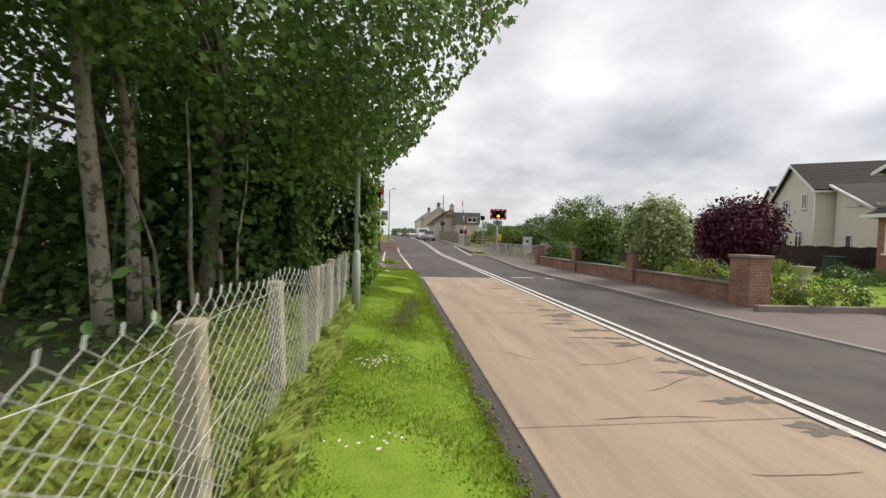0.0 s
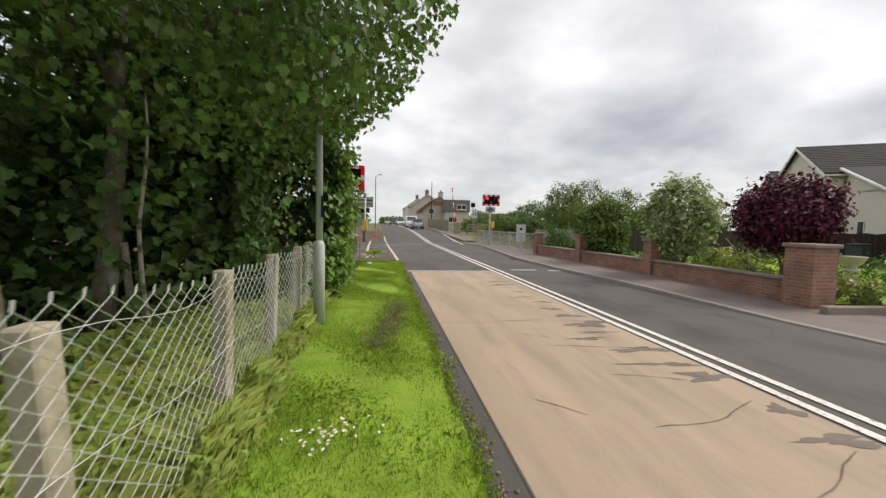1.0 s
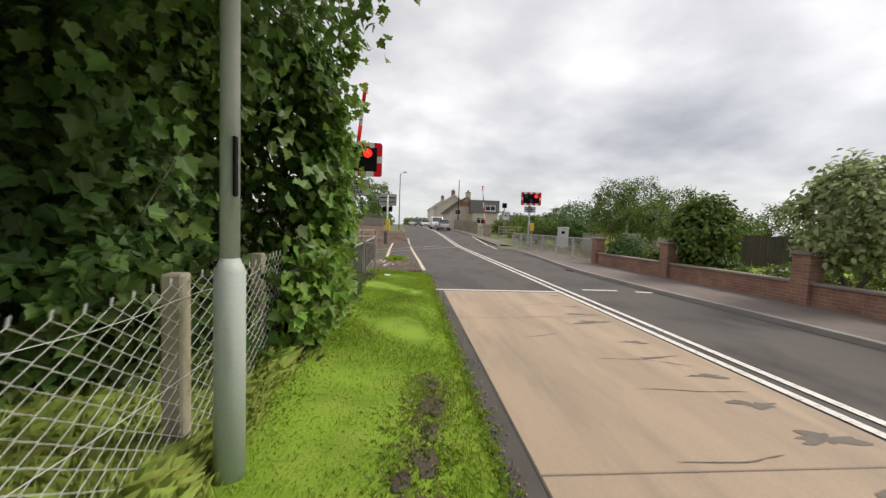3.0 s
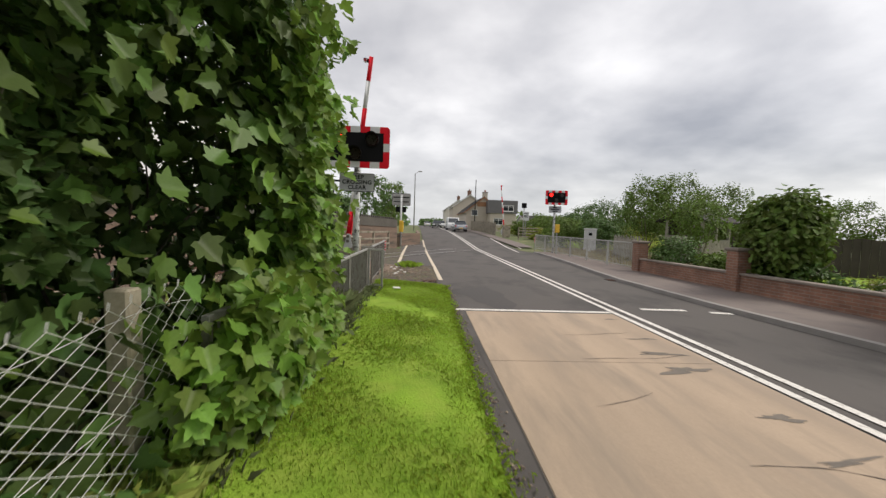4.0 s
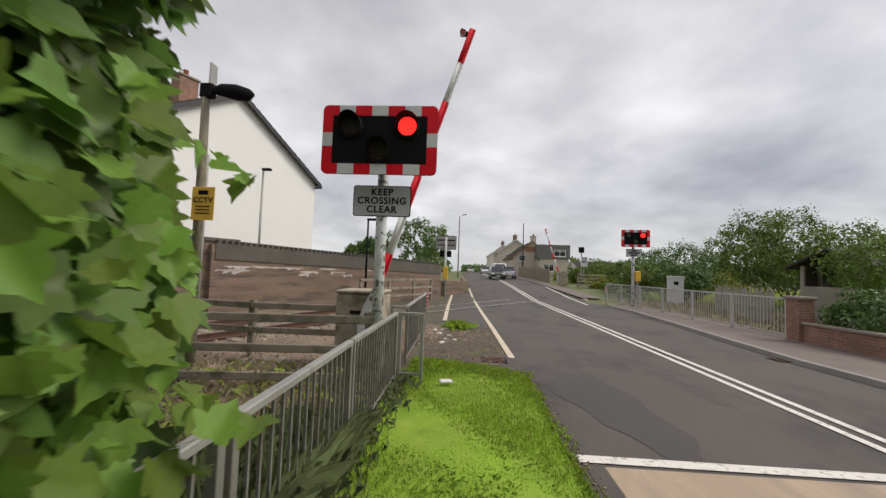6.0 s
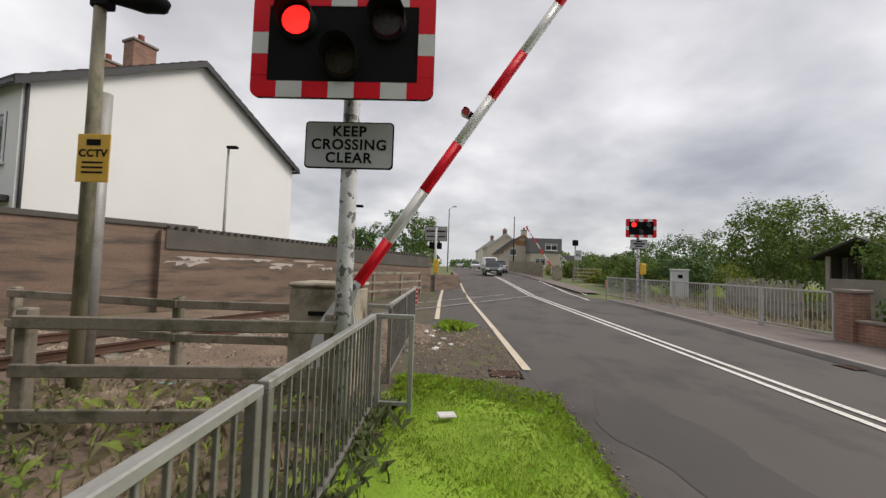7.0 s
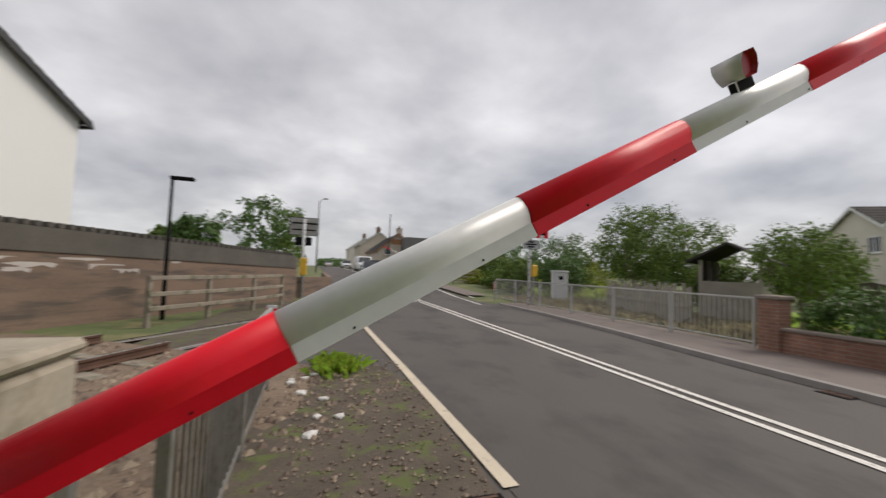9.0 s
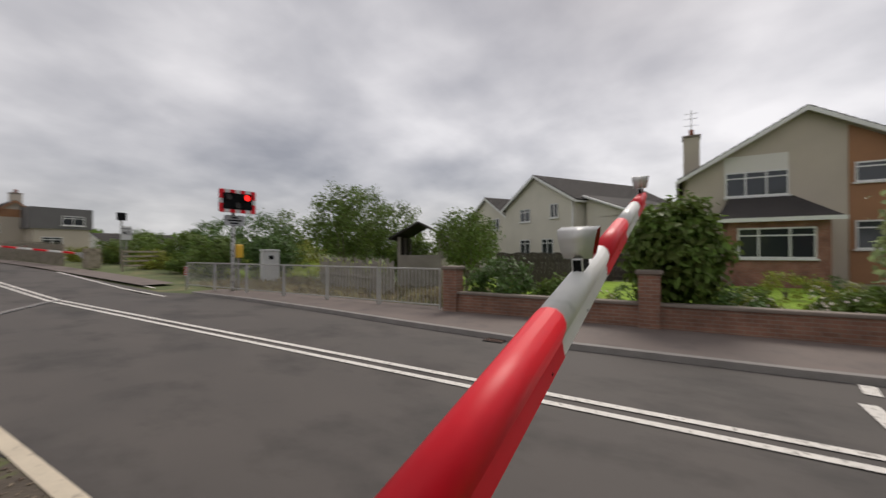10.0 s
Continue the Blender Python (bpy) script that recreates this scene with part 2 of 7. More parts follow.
M["galv_old"] = material("dull_galvanised_rail", (0.34, 0.335, 0.315), 0.55, 0.22, 3, 60, 0.2, metal=0.35, alt=(0.20, 0.18, 0.14), alt_at=(0.55, 0.72))
M["galv_pale"] = material("pale_galvanised_rail", (0.46, 0.455, 0.43), 0.6, 0.15, 3, 60, 0.1, metal=0.1)
M["galv_dark"] = material("weathered_dark_steel", (0.21, 0.20, 0.18), 0.6, 0.25, 3, 60, 0.2, metal=0.25, alt=(0.11, 0.09, 0.06), alt_at=(0.52, 0.7))
M["wire"] = material("galvanised_wire", (0.64, 0.64, 0.61), 0.5, 0.15, 6, 40, 0)
M["peeling"] = material("peeling_grey_paint", (0.56, 0.57, 0.57), 0.6, 0.3, 6, 60, 0.4, alt=(0.16, 0.155, 0.15), alt_at=(0.55, 0.57), alt_scale=10)
M["plate_grey"] = material("grey_painted_plate", (0.62, 0.63, 0.64), 0.55, 0.08, 3, 60, 0.1, alt=(0.30, 0.30, 0.29), alt_at=(0.6, 0.75))
M["black"] = material("matt_black_metal", (0.009, 0.009, 0.010), 0.88, 0.2, 4, 60, 0.05, spec=0.15)
M["red"] = material("red_reflective_film", (0.74, 0.008, 0.022), 0.45, 0.08, 4, 30, 0, spec=0.3)
M["white"] = material("white_paint", (0.74, 0.74, 0.72), 0.34, 0.07, 4, 30, 0, alt=(0.5, 0.5, 0.47), alt_at=(0.66, 0.8))
M["white_film"] = material("white_reflective_film", (0.66, 0.66, 0.66), 0.45, 0.08, 4, 60, 0.03)
M["sign_face"] = material("grey_white_sign_face", (0.50, 0.51, 0.54), 0.5, 0.06, 3, 60, 0.03)
M["lamp_red"] = material("lit_red_lamp", (0.8, 0.03, 0.01), 0.4, 0.1, 20, 90, 0, emit=((1.0, 0.014, 0.012), 2.3))
M["lamp_off"] = material("unlit_lamp_lens", (0.02, 0.012, 0.012), 0.3, 0.1, 20, 90, 0)
M["timber_old"] = material("old_grey_timber", (0.27, 0.235, 0.185), 0.9, 0.3, 2, 30, 0.5, alt=(0.12, 0.12, 0.07), alt_at=(0.5, 0.65))
M["timber_pale"] = material("bleached_timber_boards", (0.29, 0.265, 0.225), 0.9, 0.25, 2, 30, 0.4)
M["timber_dark"] = material("dark_brown_fence_boards", (0.055, 0.042, 0.036), 0.85, 0.3, 2, 30, 0.4)
M["rust"] = material("rusty_rail_steel", (0.12, 0.065, 0.045), 0.75, 0.3, 4, 40, 0.3, metal=0.3)
M["rail_top"] = material("polished_rail_head", (0.55, 0.53, 0.50), 0.3, 0.1, 4, 40, 0.05, metal=0.8)
M["box_conc"] = material("mossy_stone_cabinet", (0.36, 0.315, 0.245), 0.9, 0.22, 2.0, 40, 0.4, alt=(0.16, 0.135, 0.085), alt_at=(0.46, 0.66))
M["wall_old"] = material("stained_concrete_wall", (0.215, 0.15, 0.112), 0.95, 0.3, 1.0, 25, 0.5, alt=(0.105, 0.085, 0.07), alt_at=(0.48, 0.64), stretch=(0.35, 0.35, 2.6))
M["wall_cope"] = material("dark_weathered_coping", (0.11, 0.10, 0.085), 0.95, 0.3, 1.5, 25, 0.5)
M["whitewash"] = material("flaking_whitewash", (0.52, 0.47, 0.43), 0.9, 0.1, 3, 30, 0.2)
M["render_white"] = material("white_rendered_wall", (0.80, 0.80, 0.775), 0.9, 0.04, 0.4, 60, 0.1)
M["render_cream"] = material("cream_roughcast", (0.66, 0.62, 0.54), 0.95, 0.08, 0.6, 60, 0.35)
M["render_grey"] = material("grey_beige_roughcast", (0.52, 0.46, 0.38), 0.95, 0.1, 0.6, 60, 0.35)
M["render_light"] = material("pale_panel", (0.70, 0.68, 0.63), 0.85, 0.06, 0.6, 60, 0.1)
M["grey_clad"] = material("dull_grey_cladding", (0.15, 0.145, 0.145), 0.75, 0.12, 1.0, 30, 0.2)
M["cladding"] = material("brown_cladding", (0.34, 0.17, 0.085), 0.7, 0.12, 1.5, 30, 0.15)
M["slate"] = material("dark_roof_tiles", (0.05, 0.045, 0.043), 0.85, 0.25, 1.0, 14, 0.4, bump_dist=0.03, spec=0.2)
M["upvc"] = material("white_plastic_frame", (0.76, 0.76, 0.74), 0.45, 0.05, 3, 40, 0)
M["gutter"] = material("dark_fascia", (0.03, 0.03, 0.032), 0.5, 0.2, 3, 40, 0)
M["glass"] = glass_material("window_glass")
M["brick"] = brick_material("red_orange_bricks", (0.33, 0.165, 0.112), (0.25, 0.125, 0.085), (0.30, 0.24, 0.195))
M["brick_pink"] = brick_material("pinkish_bricks", (0.36, 0.16, 0.11), (0.30, 0.125, 0.085), (0.30, 0.24, 0.20))
M["cope"] = material("brown_concrete_coping", (0.24, 0.20, 0.17), 0.9, 0.25, 2, 40, 0.3)
M["terracotta"] = material("terracotta_pot", (0.30, 0.10, 0.06), 0.85, 0.2, 4, 40, 0.2)
M["yellow"] = material("yellow_sign_plastic", (0.72, 0.44, 0.04), 0.5, 0.12, 4, 40, 0)
M["tyre"] = material("tyre_rubber", (0.015, 0.015, 0.016), 0.85, 0.2, 5, 50, 0.1)
M["car_silver"] = material("silver_car_paint", (0.42, 0.43, 0.45), 0.25, 0.05, 2, 40, 0, metal=0.6)
M["car_dark"] = material("dark_grey_car_paint", (0.13, 0.14, 0.125), 0.2, 0.05, 2, 40, 0, metal=0.6)
M["car_white"] = material("white_car_paint", (0.72, 0.72, 0.72), 0.25, 0.03, 2, 40, 0)
M["headlight"] = material("headlight_glass", (0.75, 0.75, 0.75), 0.15, 0.05, 4, 40, 0)
M["tail"] = material("tail_light", (0.35, 0.01, 0.01), 0.3, 0.1, 4, 40, 0)
M["litter"] = material("white_litter", (0.62, 0.60, 0.57), 0.8, 0.15, 8, 40, 0.2)
M["teal"] = material("faded_teal_plastic", (0.20, 0.42, 0.42), 0.6, 0.3, 9, 60, 0.2)
M["urn"] = material("pale_stone_urn", (0.48, 0.44, 0.38), 0.9, 0.2, 3, 40, 0.3)
M["bin"] = material("dark_green_bin", (0.02, 0.03, 0.03), 0.6, 0.1, 3, 40, 0)


# ---- mesh helpers ----
def mesh_of(bm, name, mats, smooth=False):
    me = bpy.data.meshes.new(name)
    bm.normal_update()
    bm.to_mesh(me)
    bm.free()
    for m_ in (mats if isinstance(mats, (list, tuple)) else [mats]):
        me.materials.append(m_)
    if smooth:
        me.shade_smooth()
    return me


def part(name, bm, mat, parent=None, label="", smooth=False, at=None):
    ob = new(name, mesh_of(bm, name, mat, smooth))
    if parent is not None:
        ob.parent = parent
    if label:
        tagged(ob, label)
    if at is not None:
        ob.matrix_basis = at
    return ob


def empty(name, m, label, category, group="", kind=""):
    ob = new(name)
    ob.empty_display_size = 0.2
    ob.matrix_basis = m
    return tagged(ob, label, category, group, kind)


def add_box(bm, x0, x1, y0, y1, z0, z1, bevel=0.0, mi=0):
    vs = [bm.verts.new(p) for p in ((x0, y0, z0), (x1, y0, z0), (x1, y1, z0), (x0, y1, z0), (x0, y0, z1), (x1, y0, z1), (x1, y1, z1), (x0, y1, z1))]
    fs = [bm.faces.new([vs[i] for i in q]) for q in ((3, 2, 1, 0), (4, 5, 6, 7), (0, 1, 5, 4), (1, 2, 6, 5), (2, 3, 7, 6), (3, 0, 4, 7))]
    for f_ in fs:
        f_.material_index = mi
    if bevel:
        ed = list({e for f_ in fs for e in f_.edges})
        bmesh.ops.bevel(bm, geom=ed, offset=bevel, segments=1, affect="EDGES", profile=0.7)
    return vs


def box(x0, x1, y0, y1, z0, z1, bevel=0.0):
    bm = bmesh.new()
    add_box(bm, x0, x1, y0, y1, z0, z1, bevel)
    return bm


def add_tube(bm, pts, radii, n=8, cap=True, mi=0):
    """A tube through the points with a radius at each."""
    pts = [Vector(p) for p in pts]
    if not isinstance(radii, (list, tuple)):
        radii = [radii] * len(pts)
    rings = []
    for i, p in enumerate(pts):
        d = (pts[min(i + 1, len(pts) - 1)] - pts[max(i - 1, 0)]).normalized()
        a = d.orthogonal().normalized() if abs(d.z) < 0.99 else Vector((1, 0, 0))
        a = (a - d * a.dot(d)).normalized()
        b = d.cross(a)
        rings.append([bm.verts.new(p + radii[i] * (math.cos(2 * math.pi * k / n) * a + math.sin(2 * math.pi * k / n) * b)) for k in range(n)])
    for r0, r1 in zip(rings, rings[1:]):
        for k in range(n):
            f_ = bm.faces.new((r0[k], r0[(k + 1) % n], r1[(k + 1) % n], r1[k]))
            f_.material_index, f_.smooth = mi, True
    if cap:
        for r, flip in ((rings[0], True), (rings[-1], False)):
            f_ = bm.faces.new(list(reversed(r)) if flip else r)
            f_.material_index = mi


def tube(pts, radii, n=8):
    bm = bmesh.new()
    add_tube(bm, pts, radii, n)
    return bm


def strip(name, rows, mat, label="", z=0.0, category="", kind="structure", n_sub=1):
    """A ground strip: rows of (y, x_left, x_right)."""
    bm = bmesh.new()
    prev = None
    for y, xl, xr in rows:
        cur = [bm.verts.new((xl + (xr - xl) * k / n_sub, y, z + ground_z(y))) for k in range(n_sub + 1)]
        if prev:
            for k in range(n_sub):
                bm.faces.new((prev[k], prev[k + 1], cur[k + 1], cur[k]))
        prev = cur
    ob = part(name, bm, mat)
    return tagged(ob, label, category, kind=kind)


def ground_z(y):
    """Level to the railway, then a gentle rise."""
    return float(np.interp(y, (36, 50, 62, 90, 150, 400), (0.0, 0.62, 0.95, 1.3, 1.5, 1.7)))


def bend(y):
    """Sideways shift of the far road."""
    return -0.02 * max(0.0, y - 36)


def ys(a, b, step):
    n = max(1, round((b - a) / step))
    return [a + (b - a) * k / n for k in range(n + 1)]


LEAF = [(0, 0), (0.16, -0.09), (0.44, -0.05), (0.40, 0.11), (0.54, 0.22), (0.70, 0.42), (0.53, 0.46), (0.36, 0.45), (0.38, 0.64), (0.26, 0.76), (0.13, 0.84), (0, 1.08)]
OVAL = [(0, 0), (0.22, 0.2), (0.28, 0.5), (0.16, 0.82), (0, 1.0)]
LANCE = [(0, 0), (0.12, 0.25), (0.13, 0.5), (0.07, 0.8), (0, 1.0)]
QUAD = [(0, 0), (0.36, 0.5), (0, 1.0)]


def leaves(name, pos, nrm, size, outline, mat, parent, fold=0.35, rng=None, label=""):
    """One mesh of many folded leaves: places, outward directions and sizes."""
    rng = rng or np.random.default_rng(1)
    pos, nrm, size = np.asarray(pos, float), np.asarray(nrm, float), np.asarray(size, float)
    n = len(pos)
    o = np.array(outline)
    k = len(o)
    nrm = nrm / np.maximum(np.linalg.norm(nrm, axis=1, keepdims=True), 1e-6)
    t = rng.normal(size=(n, 3)) + np.array((0, 0, -0.9))
    t -= nrm * (t * nrm).sum(1, keepdims=True)
    t /= np.maximum(np.linalg.norm(t, axis=1, keepdims=True), 1e-6)
    b = np.cross(t, nrm)
    right = np.stack([o[:, 0], o[:, 1], np.abs(o[:, 0]) * fold - 0.12 * o[:, 1] ** 2], 1)
    left = right[1:-1][::-1] * np.array((-1, 1, 1))
    shape = np.concatenate([right, left])
    m_ = len(shape)
    v = pos[:, None] + size[:, None, None] * (shape[None, :, 0:1] * b[:, None] + shape[None, :, 1:2] * t[:, None] + shape[None, :, 2:3] * nrm[:, None])
    face1 = list(range(k))
    face2 = [k - 1, *range(k, m_), 0]
    loops = np.array(face1 + face2)
    me = bpy.data.meshes.new(name)
    me.vertices.add(n * m_)
    me.vertices.foreach_set("co", v.reshape(-1))
    nl = len(loops)
    me.loops.add(n * nl)
    me.loops.foreach_set("vertex_index", (loops[None] + (np.arange(n) * m_)[:, None]).reshape(-1).astype(np.int32))
    me.polygons.add(n * 2)
    st = np.stack([np.arange(n) * nl, np.arange(n) * nl + len(face1)], 1).reshape(-1)
    me.polygons.foreach_set("loop_start", st.astype(np.int32))
    me.update(calc_edges=True)
    me.validate()
    me.materials.append(mat)
    ob = new(name, me)
    if parent is not None:
        ob.parent = parent
    if label:
        tagged(ob, label)
    return ob


def clumps(rng, centre, radii, n_clump, per, spread, shell=0.55, keep=None):
    """Leaf places and directions: clumps scattered in the outer part of an ellipsoid with an uneven outline."""
    c = np.array(centre)
    d = rng.normal(size=(n_clump, 3))
    d /= np.linalg.norm(d, axis=1, keepdims=True)
    r = shell + (1 - shell) * rng.random(n_clump) ** 0.6
    r *= 0.82 + 0.3 * rng.random(n_clump)
    cc = c + d * r[:, None] * np.array(radii)
    pos = np.repeat(cc, per, 0) + rng.normal(size=(n_clump * per, 3)) * spread
    nrm = np.repeat(d, per, 0) * 0.8 + rng.normal(size=(n_clump * per, 3)) * 0.6 + np.array((0, 0, 0.55))
    if keep is not None:
        ok = keep(pos)
        pos, nrm = pos[ok], nrm[ok]
    return pos, nrm


# ---- the ground, road and railway ----
TRACK = Vector((0.542, 0.840, 0))
ACROSS = Vector((0.840, -0.542, 0))
NEAR_RAIL = Vector((-1.65, 27.4, 0))


def rail_x(y, off=0.0):
    """x of the line parallel to the near rail, off metres towards the camera's side."""
    p = NEAR_RAIL + ACROSS * off
    return p.x + (y - p.y) * TRACK.x / TRACK.y


def build_ground():
    bm = bmesh.new()
    xs = [-900, -300, -120, -60, -30, -20, -14, -10, -6, -2, 2, 6, 10, 14, 20, 30, 60, 120, 300, 900]
    yy = [-300, -60, -20, -8, 0, 6, 12, 18, 24, 30, 36, 42, 50, 62, 80, 110, 150, 250, 500, 1500, 4000]
    grid = [[bm.verts.new((x, y, ground_z(y) - 0.06)) for x in xs] for y in yy]
    for r0, r1 in zip(grid, grid[1:]):
        for k in range(len(xs) - 1):
            bm.faces.new((r0[k], r0[k + 1], r1[k + 1], r1[k]))
    tagged(part("ground", bm, M["field"]), "rough green and straw grassland around the road", "ground", kind="structure")
    far = [36, 42, 48, 55, 62, 75, 90, 110, 130, 150, 200, 300, 420]
    rows = [(-12, 0.68, 8.8), (2, 0.68, 7.6), (5.3, 0.68, 7.2), (7.7, 0.68, 6.95), (9.5, 0.68, 6.8), (11, 0.68, 6.7), (13, 0.6, 6.6), (16, 0.5, 6.33), (20, 0.33, 6.22), (23, 0.22, 6.5), (26, 0.14, 6.85), (30, 0.0, 7.2), (34, -0.1, 7.47)]
    rows += [(y, -0.15 + bend(y), 7.0 + bend(y)) for y in far]
    strip("road", rows, M["asphalt"], "worn grey asphalt road with a double white line", 0.0, "road")
    strip("far_pavement", [(38.5, 7.3, 8.7), (44, 7.02, 8.5), (52, 6.72, 8.1), (62, 6.5, 7.9), (80, 6.14, 7.6), (110, 5.54, 7.0)], M["pavement"], "brown tarmac footway beyond the railway", 0.05, "pavement")
    strip("gutter", [(-12, 0.36, 0.68), (6, 0.40, 0.69), (15.3, 0.46, 0.69), (19.2, 0.30, 0.42)], M["asphalt_dark"], "dark cracked asphalt strip beside the verge", -0.004, "road")
    # buff concrete slabs with joints
    joints = [-12, -7.2, -2.2, 3.0, 8.1, 12.4, 15.18]
    for a, b in zip(joints, joints[1:]):
        bm = box(0.69, 3.62, a + 0.008, b - 0.008, -0.05, 0.006, 0.006)
        tagged(part("concrete_slab", bm, M["concrete_lane"]), "worn buff concrete road slab", "road slab", "concrete lane", "structure")
    # tarmac path beyond the verge, and the stony dirt
    strip("path", [(18.2, -1.3, 0.42), (22, -1.45, 0.3), (26, -1.55, 0.1), (32, -1.75, 0.0), (37, -1.8, -0.1), (42, -1.9, -0.3)], M["asphalt_dark"], "patched dark tarmac footway at the crossing", -0.006, "footway")


build_ground()


def ground_patch(name, cx, cy, rx, ry, z, mat, rng, label, category, turn=0.0, n=22, rough=0.28, kind="structure"):
    bm = bmesh.new()
    ph = rng.random(4) * 6.28
    vs = []
    for k in range(n):
        a = 2 * math.pi * k / n
        r = 1 + rough * (math.sin(2 * a + ph[0]) * 0.5 + math.sin(3 * a + ph[1]) * 0.6 + math.sin(7 * a + ph[2]) * 0.4) + rough * 0.5 * (rng.random() - 0.5)
        x, y = r * rx * math.cos(a), r * ry * math.sin(a)
        vs.append(bm.verts.new((cx + x * math.cos(turn) - y * math.sin(turn), cy + x * math.sin(turn) + y * math.cos(turn), z)))
    bm.faces.new(vs)
    return tagged(part(name, bm, mat), label, category, kind=kind)


def build_marks():
    def line(pts, w, label="white road line", mat=None):
        bm = bmesh.new()
        prev = None
        for i, (x, y) in enumerate(pts):
            a, b = pts[max(i - 1, 0)], pts[min(i + 1, len(pts) - 1)]
            d = Vector((b[0] - a[0], b[1] - a[1], 0)).normalized()
            nx, ny = d.y * w / 2, -d.x * w / 2
            cur = [bm.verts.new((x + s_ * nx, y + s_ * ny, ground_z(y) + 0.011)) for s_ in (-1, 1)]
            if prev:
                bm.faces.new((prev[0], prev[1], cur[1], cur[0]))
            prev = cur
        tagged(part("road_line", bm, mat or M["line_white"]), label, "road marking", kind="structure")

    def centre(y):
        return float(np.interp(y, (-12, 3, 9, 15, 36), (3.98, 3.86, 3.84, 3.83, 3.75))) + bend(y)
    yy = ys(-12, 36, 3) + [42, 48, 55, 62, 75, 90, 110, 150]
    for off in (-0.13, 0.13):
        line([(centre(y) + off, y) for y in yy], 0.11, "long double white centre line")
    line([(0.50, 15.29), (3.62, 15.29)], 0.14, "white transverse line at the slab's end")
    line([(4.48, 15.68), (5.45, 15.66)], 0.16, "short white transverse dash")
    line([(5.87, 15.5), (6.3, 15.42)], 0.16, "short white transverse dash")
    line([(0.38, 19.35), (0.28, 23), (0.05, 30), (-0.10, 36), (-0.28, 43)], 0.13, "white edge line of the carriageway", M["line_buff"])
    line([(-1.22, 24.6), (-1.36, 30), (-1.46, 37.5)], 0.14, "yellowed white edge line of the footway", M["line_buff"])
    line([(-1.5, 37.6), (-0.2, 37.9)], 0.1)
    line([(6.35, 34.0), (6.45, 38), (6.6, 43), (6.75, 48)], 0.12, "white edge line beyond the railway")
    line([(7.4, 37.5), (7.5, 42)], 0.1)
    rng = np.random.default_rng(4)
    patches = ((3.3, 0.4, 0.3, 0.1), (3.2, 1.6, 0.3, 0.08), (3.5, 2.75, 0.28, 0.1), (3.38, 3.4, 0.35, 0.09), (3.34, 4.25, 0.3, 0.07), (3.42, 4.75, 0.12, 0.1), (3.36, 5.55, 0.3, 0.1),
               (3.18, 5.95, 0.34, 0.06), (3.25, 6.5, 0.3, 0.11), (3.12, 7.36, 0.33, 0.035), (2.75, 7.05, 0.26, 0.05), (3.24, 7.85, 0.36, 0.16), (3.15, 8.46, 0.22, 0.1), (3.1, 9.05, 0.18, 0.07),
               (3.2, 9.74, 0.2, 0.05), (2.98, 10.35, 0.25, 0.03), (3.1, 11.0, 0.18, 0.05), (3.0, 12.15, 0.28, 0.09), (3.07, 12.75, 0.3, 0.05), (3.24, 13.45, 0.18, 0.03), (3.34, 14.7, 0.12, 0.03))
    for x, y, rx, ry in patches:
        ground_patch("tar_patch", x, y, rx, ry, 0.0095, M["patch"], rng, "dark tar repair patch on the concrete", "tar patch", turn=0.08 * rng.normal(), n=34, rough=0.62)
    def crack(x, y, ang, ln, w=0.012):
        pts = [(x, y)]
        for k in range(9):
            ang += rng.normal() * 0.09
            pts.append((pts[-1][0] + ln / 9 * math.cos(ang), pts[-1][1] + ln / 9 * math.sin(ang)))
        bm = bmesh.new()
        prev = None
        for i, (px, py) in enumerate(pts):
            ww = w * (0.35 + rng.random()) * (0.3 if i in (0, len(pts) - 1) else 1)
            cur = [bm.verts.new((px, py - ww / 2, 0.010)), bm.verts.new((px, py + ww / 2, 0.010))]
            if prev:
                bm.faces.new((prev[0], cur[0], cur[1], prev[1]))
            prev = cur
        tagged(part("crack", bm, M["crack"]), "dark filled crack in the concrete", "crack", kind="structure")
    for x, y, a, ln in ((1.5, 3.1, 0.1, 1.2), (2.2, 2.2, -0.3, 0.9), (2.0, 4.6, 0.1, 1.4), (1.9, 6.8, 0.05, 1.6), (2.3, 5.7, -0.2, 0.8), (1.7, 8.2, 0.1, 0.9), (2.1, 9.4, 0.0, 1.2), (1.5, 11.2, 0.2, 0.8),
                        (1.9, 12.5, 0.05, 1.5), (2.4, 0.6, -0.1, 1.1), (1.8, 7.4, -0.5, 0.5), (1.2, 5.2, -0.9, 0.5), (2.2, 10.3, 0.1, 1.1), (2.0, 13.6, 0.0, 1.2), (2.4, 3.7, 0.15, 1.0)):
        crack(x, y, a, ln)
    ground_patch("asphalt_patch", 1.35, 16.9, 0.55, 1.35, 0.004, M["asphalt_stain"], rng, "darker coarse patch of the asphalt", "stain", turn=0.12, n=40, rough=0.2)
    for cx, cy in ((0.02, 19.1), (6.25, 20.4)):
        ob = empty("drain_grate", pose(cx, cy, 0.004), "rusty slotted iron drain grate beside the kerb", "drain grate", "drains")
        part("grate_frame", box(-0.24, 0.24, -0.2, 0.2, -0.03, 0.006), M["black"], ob)
        for k in range(7):
            part("grate_bar", box(-0.2, 0.2, -0.17 + k * 0.052, -0.145 + k * 0.052, 0.006, 0.016), M["rust"], ob)


build_marks()


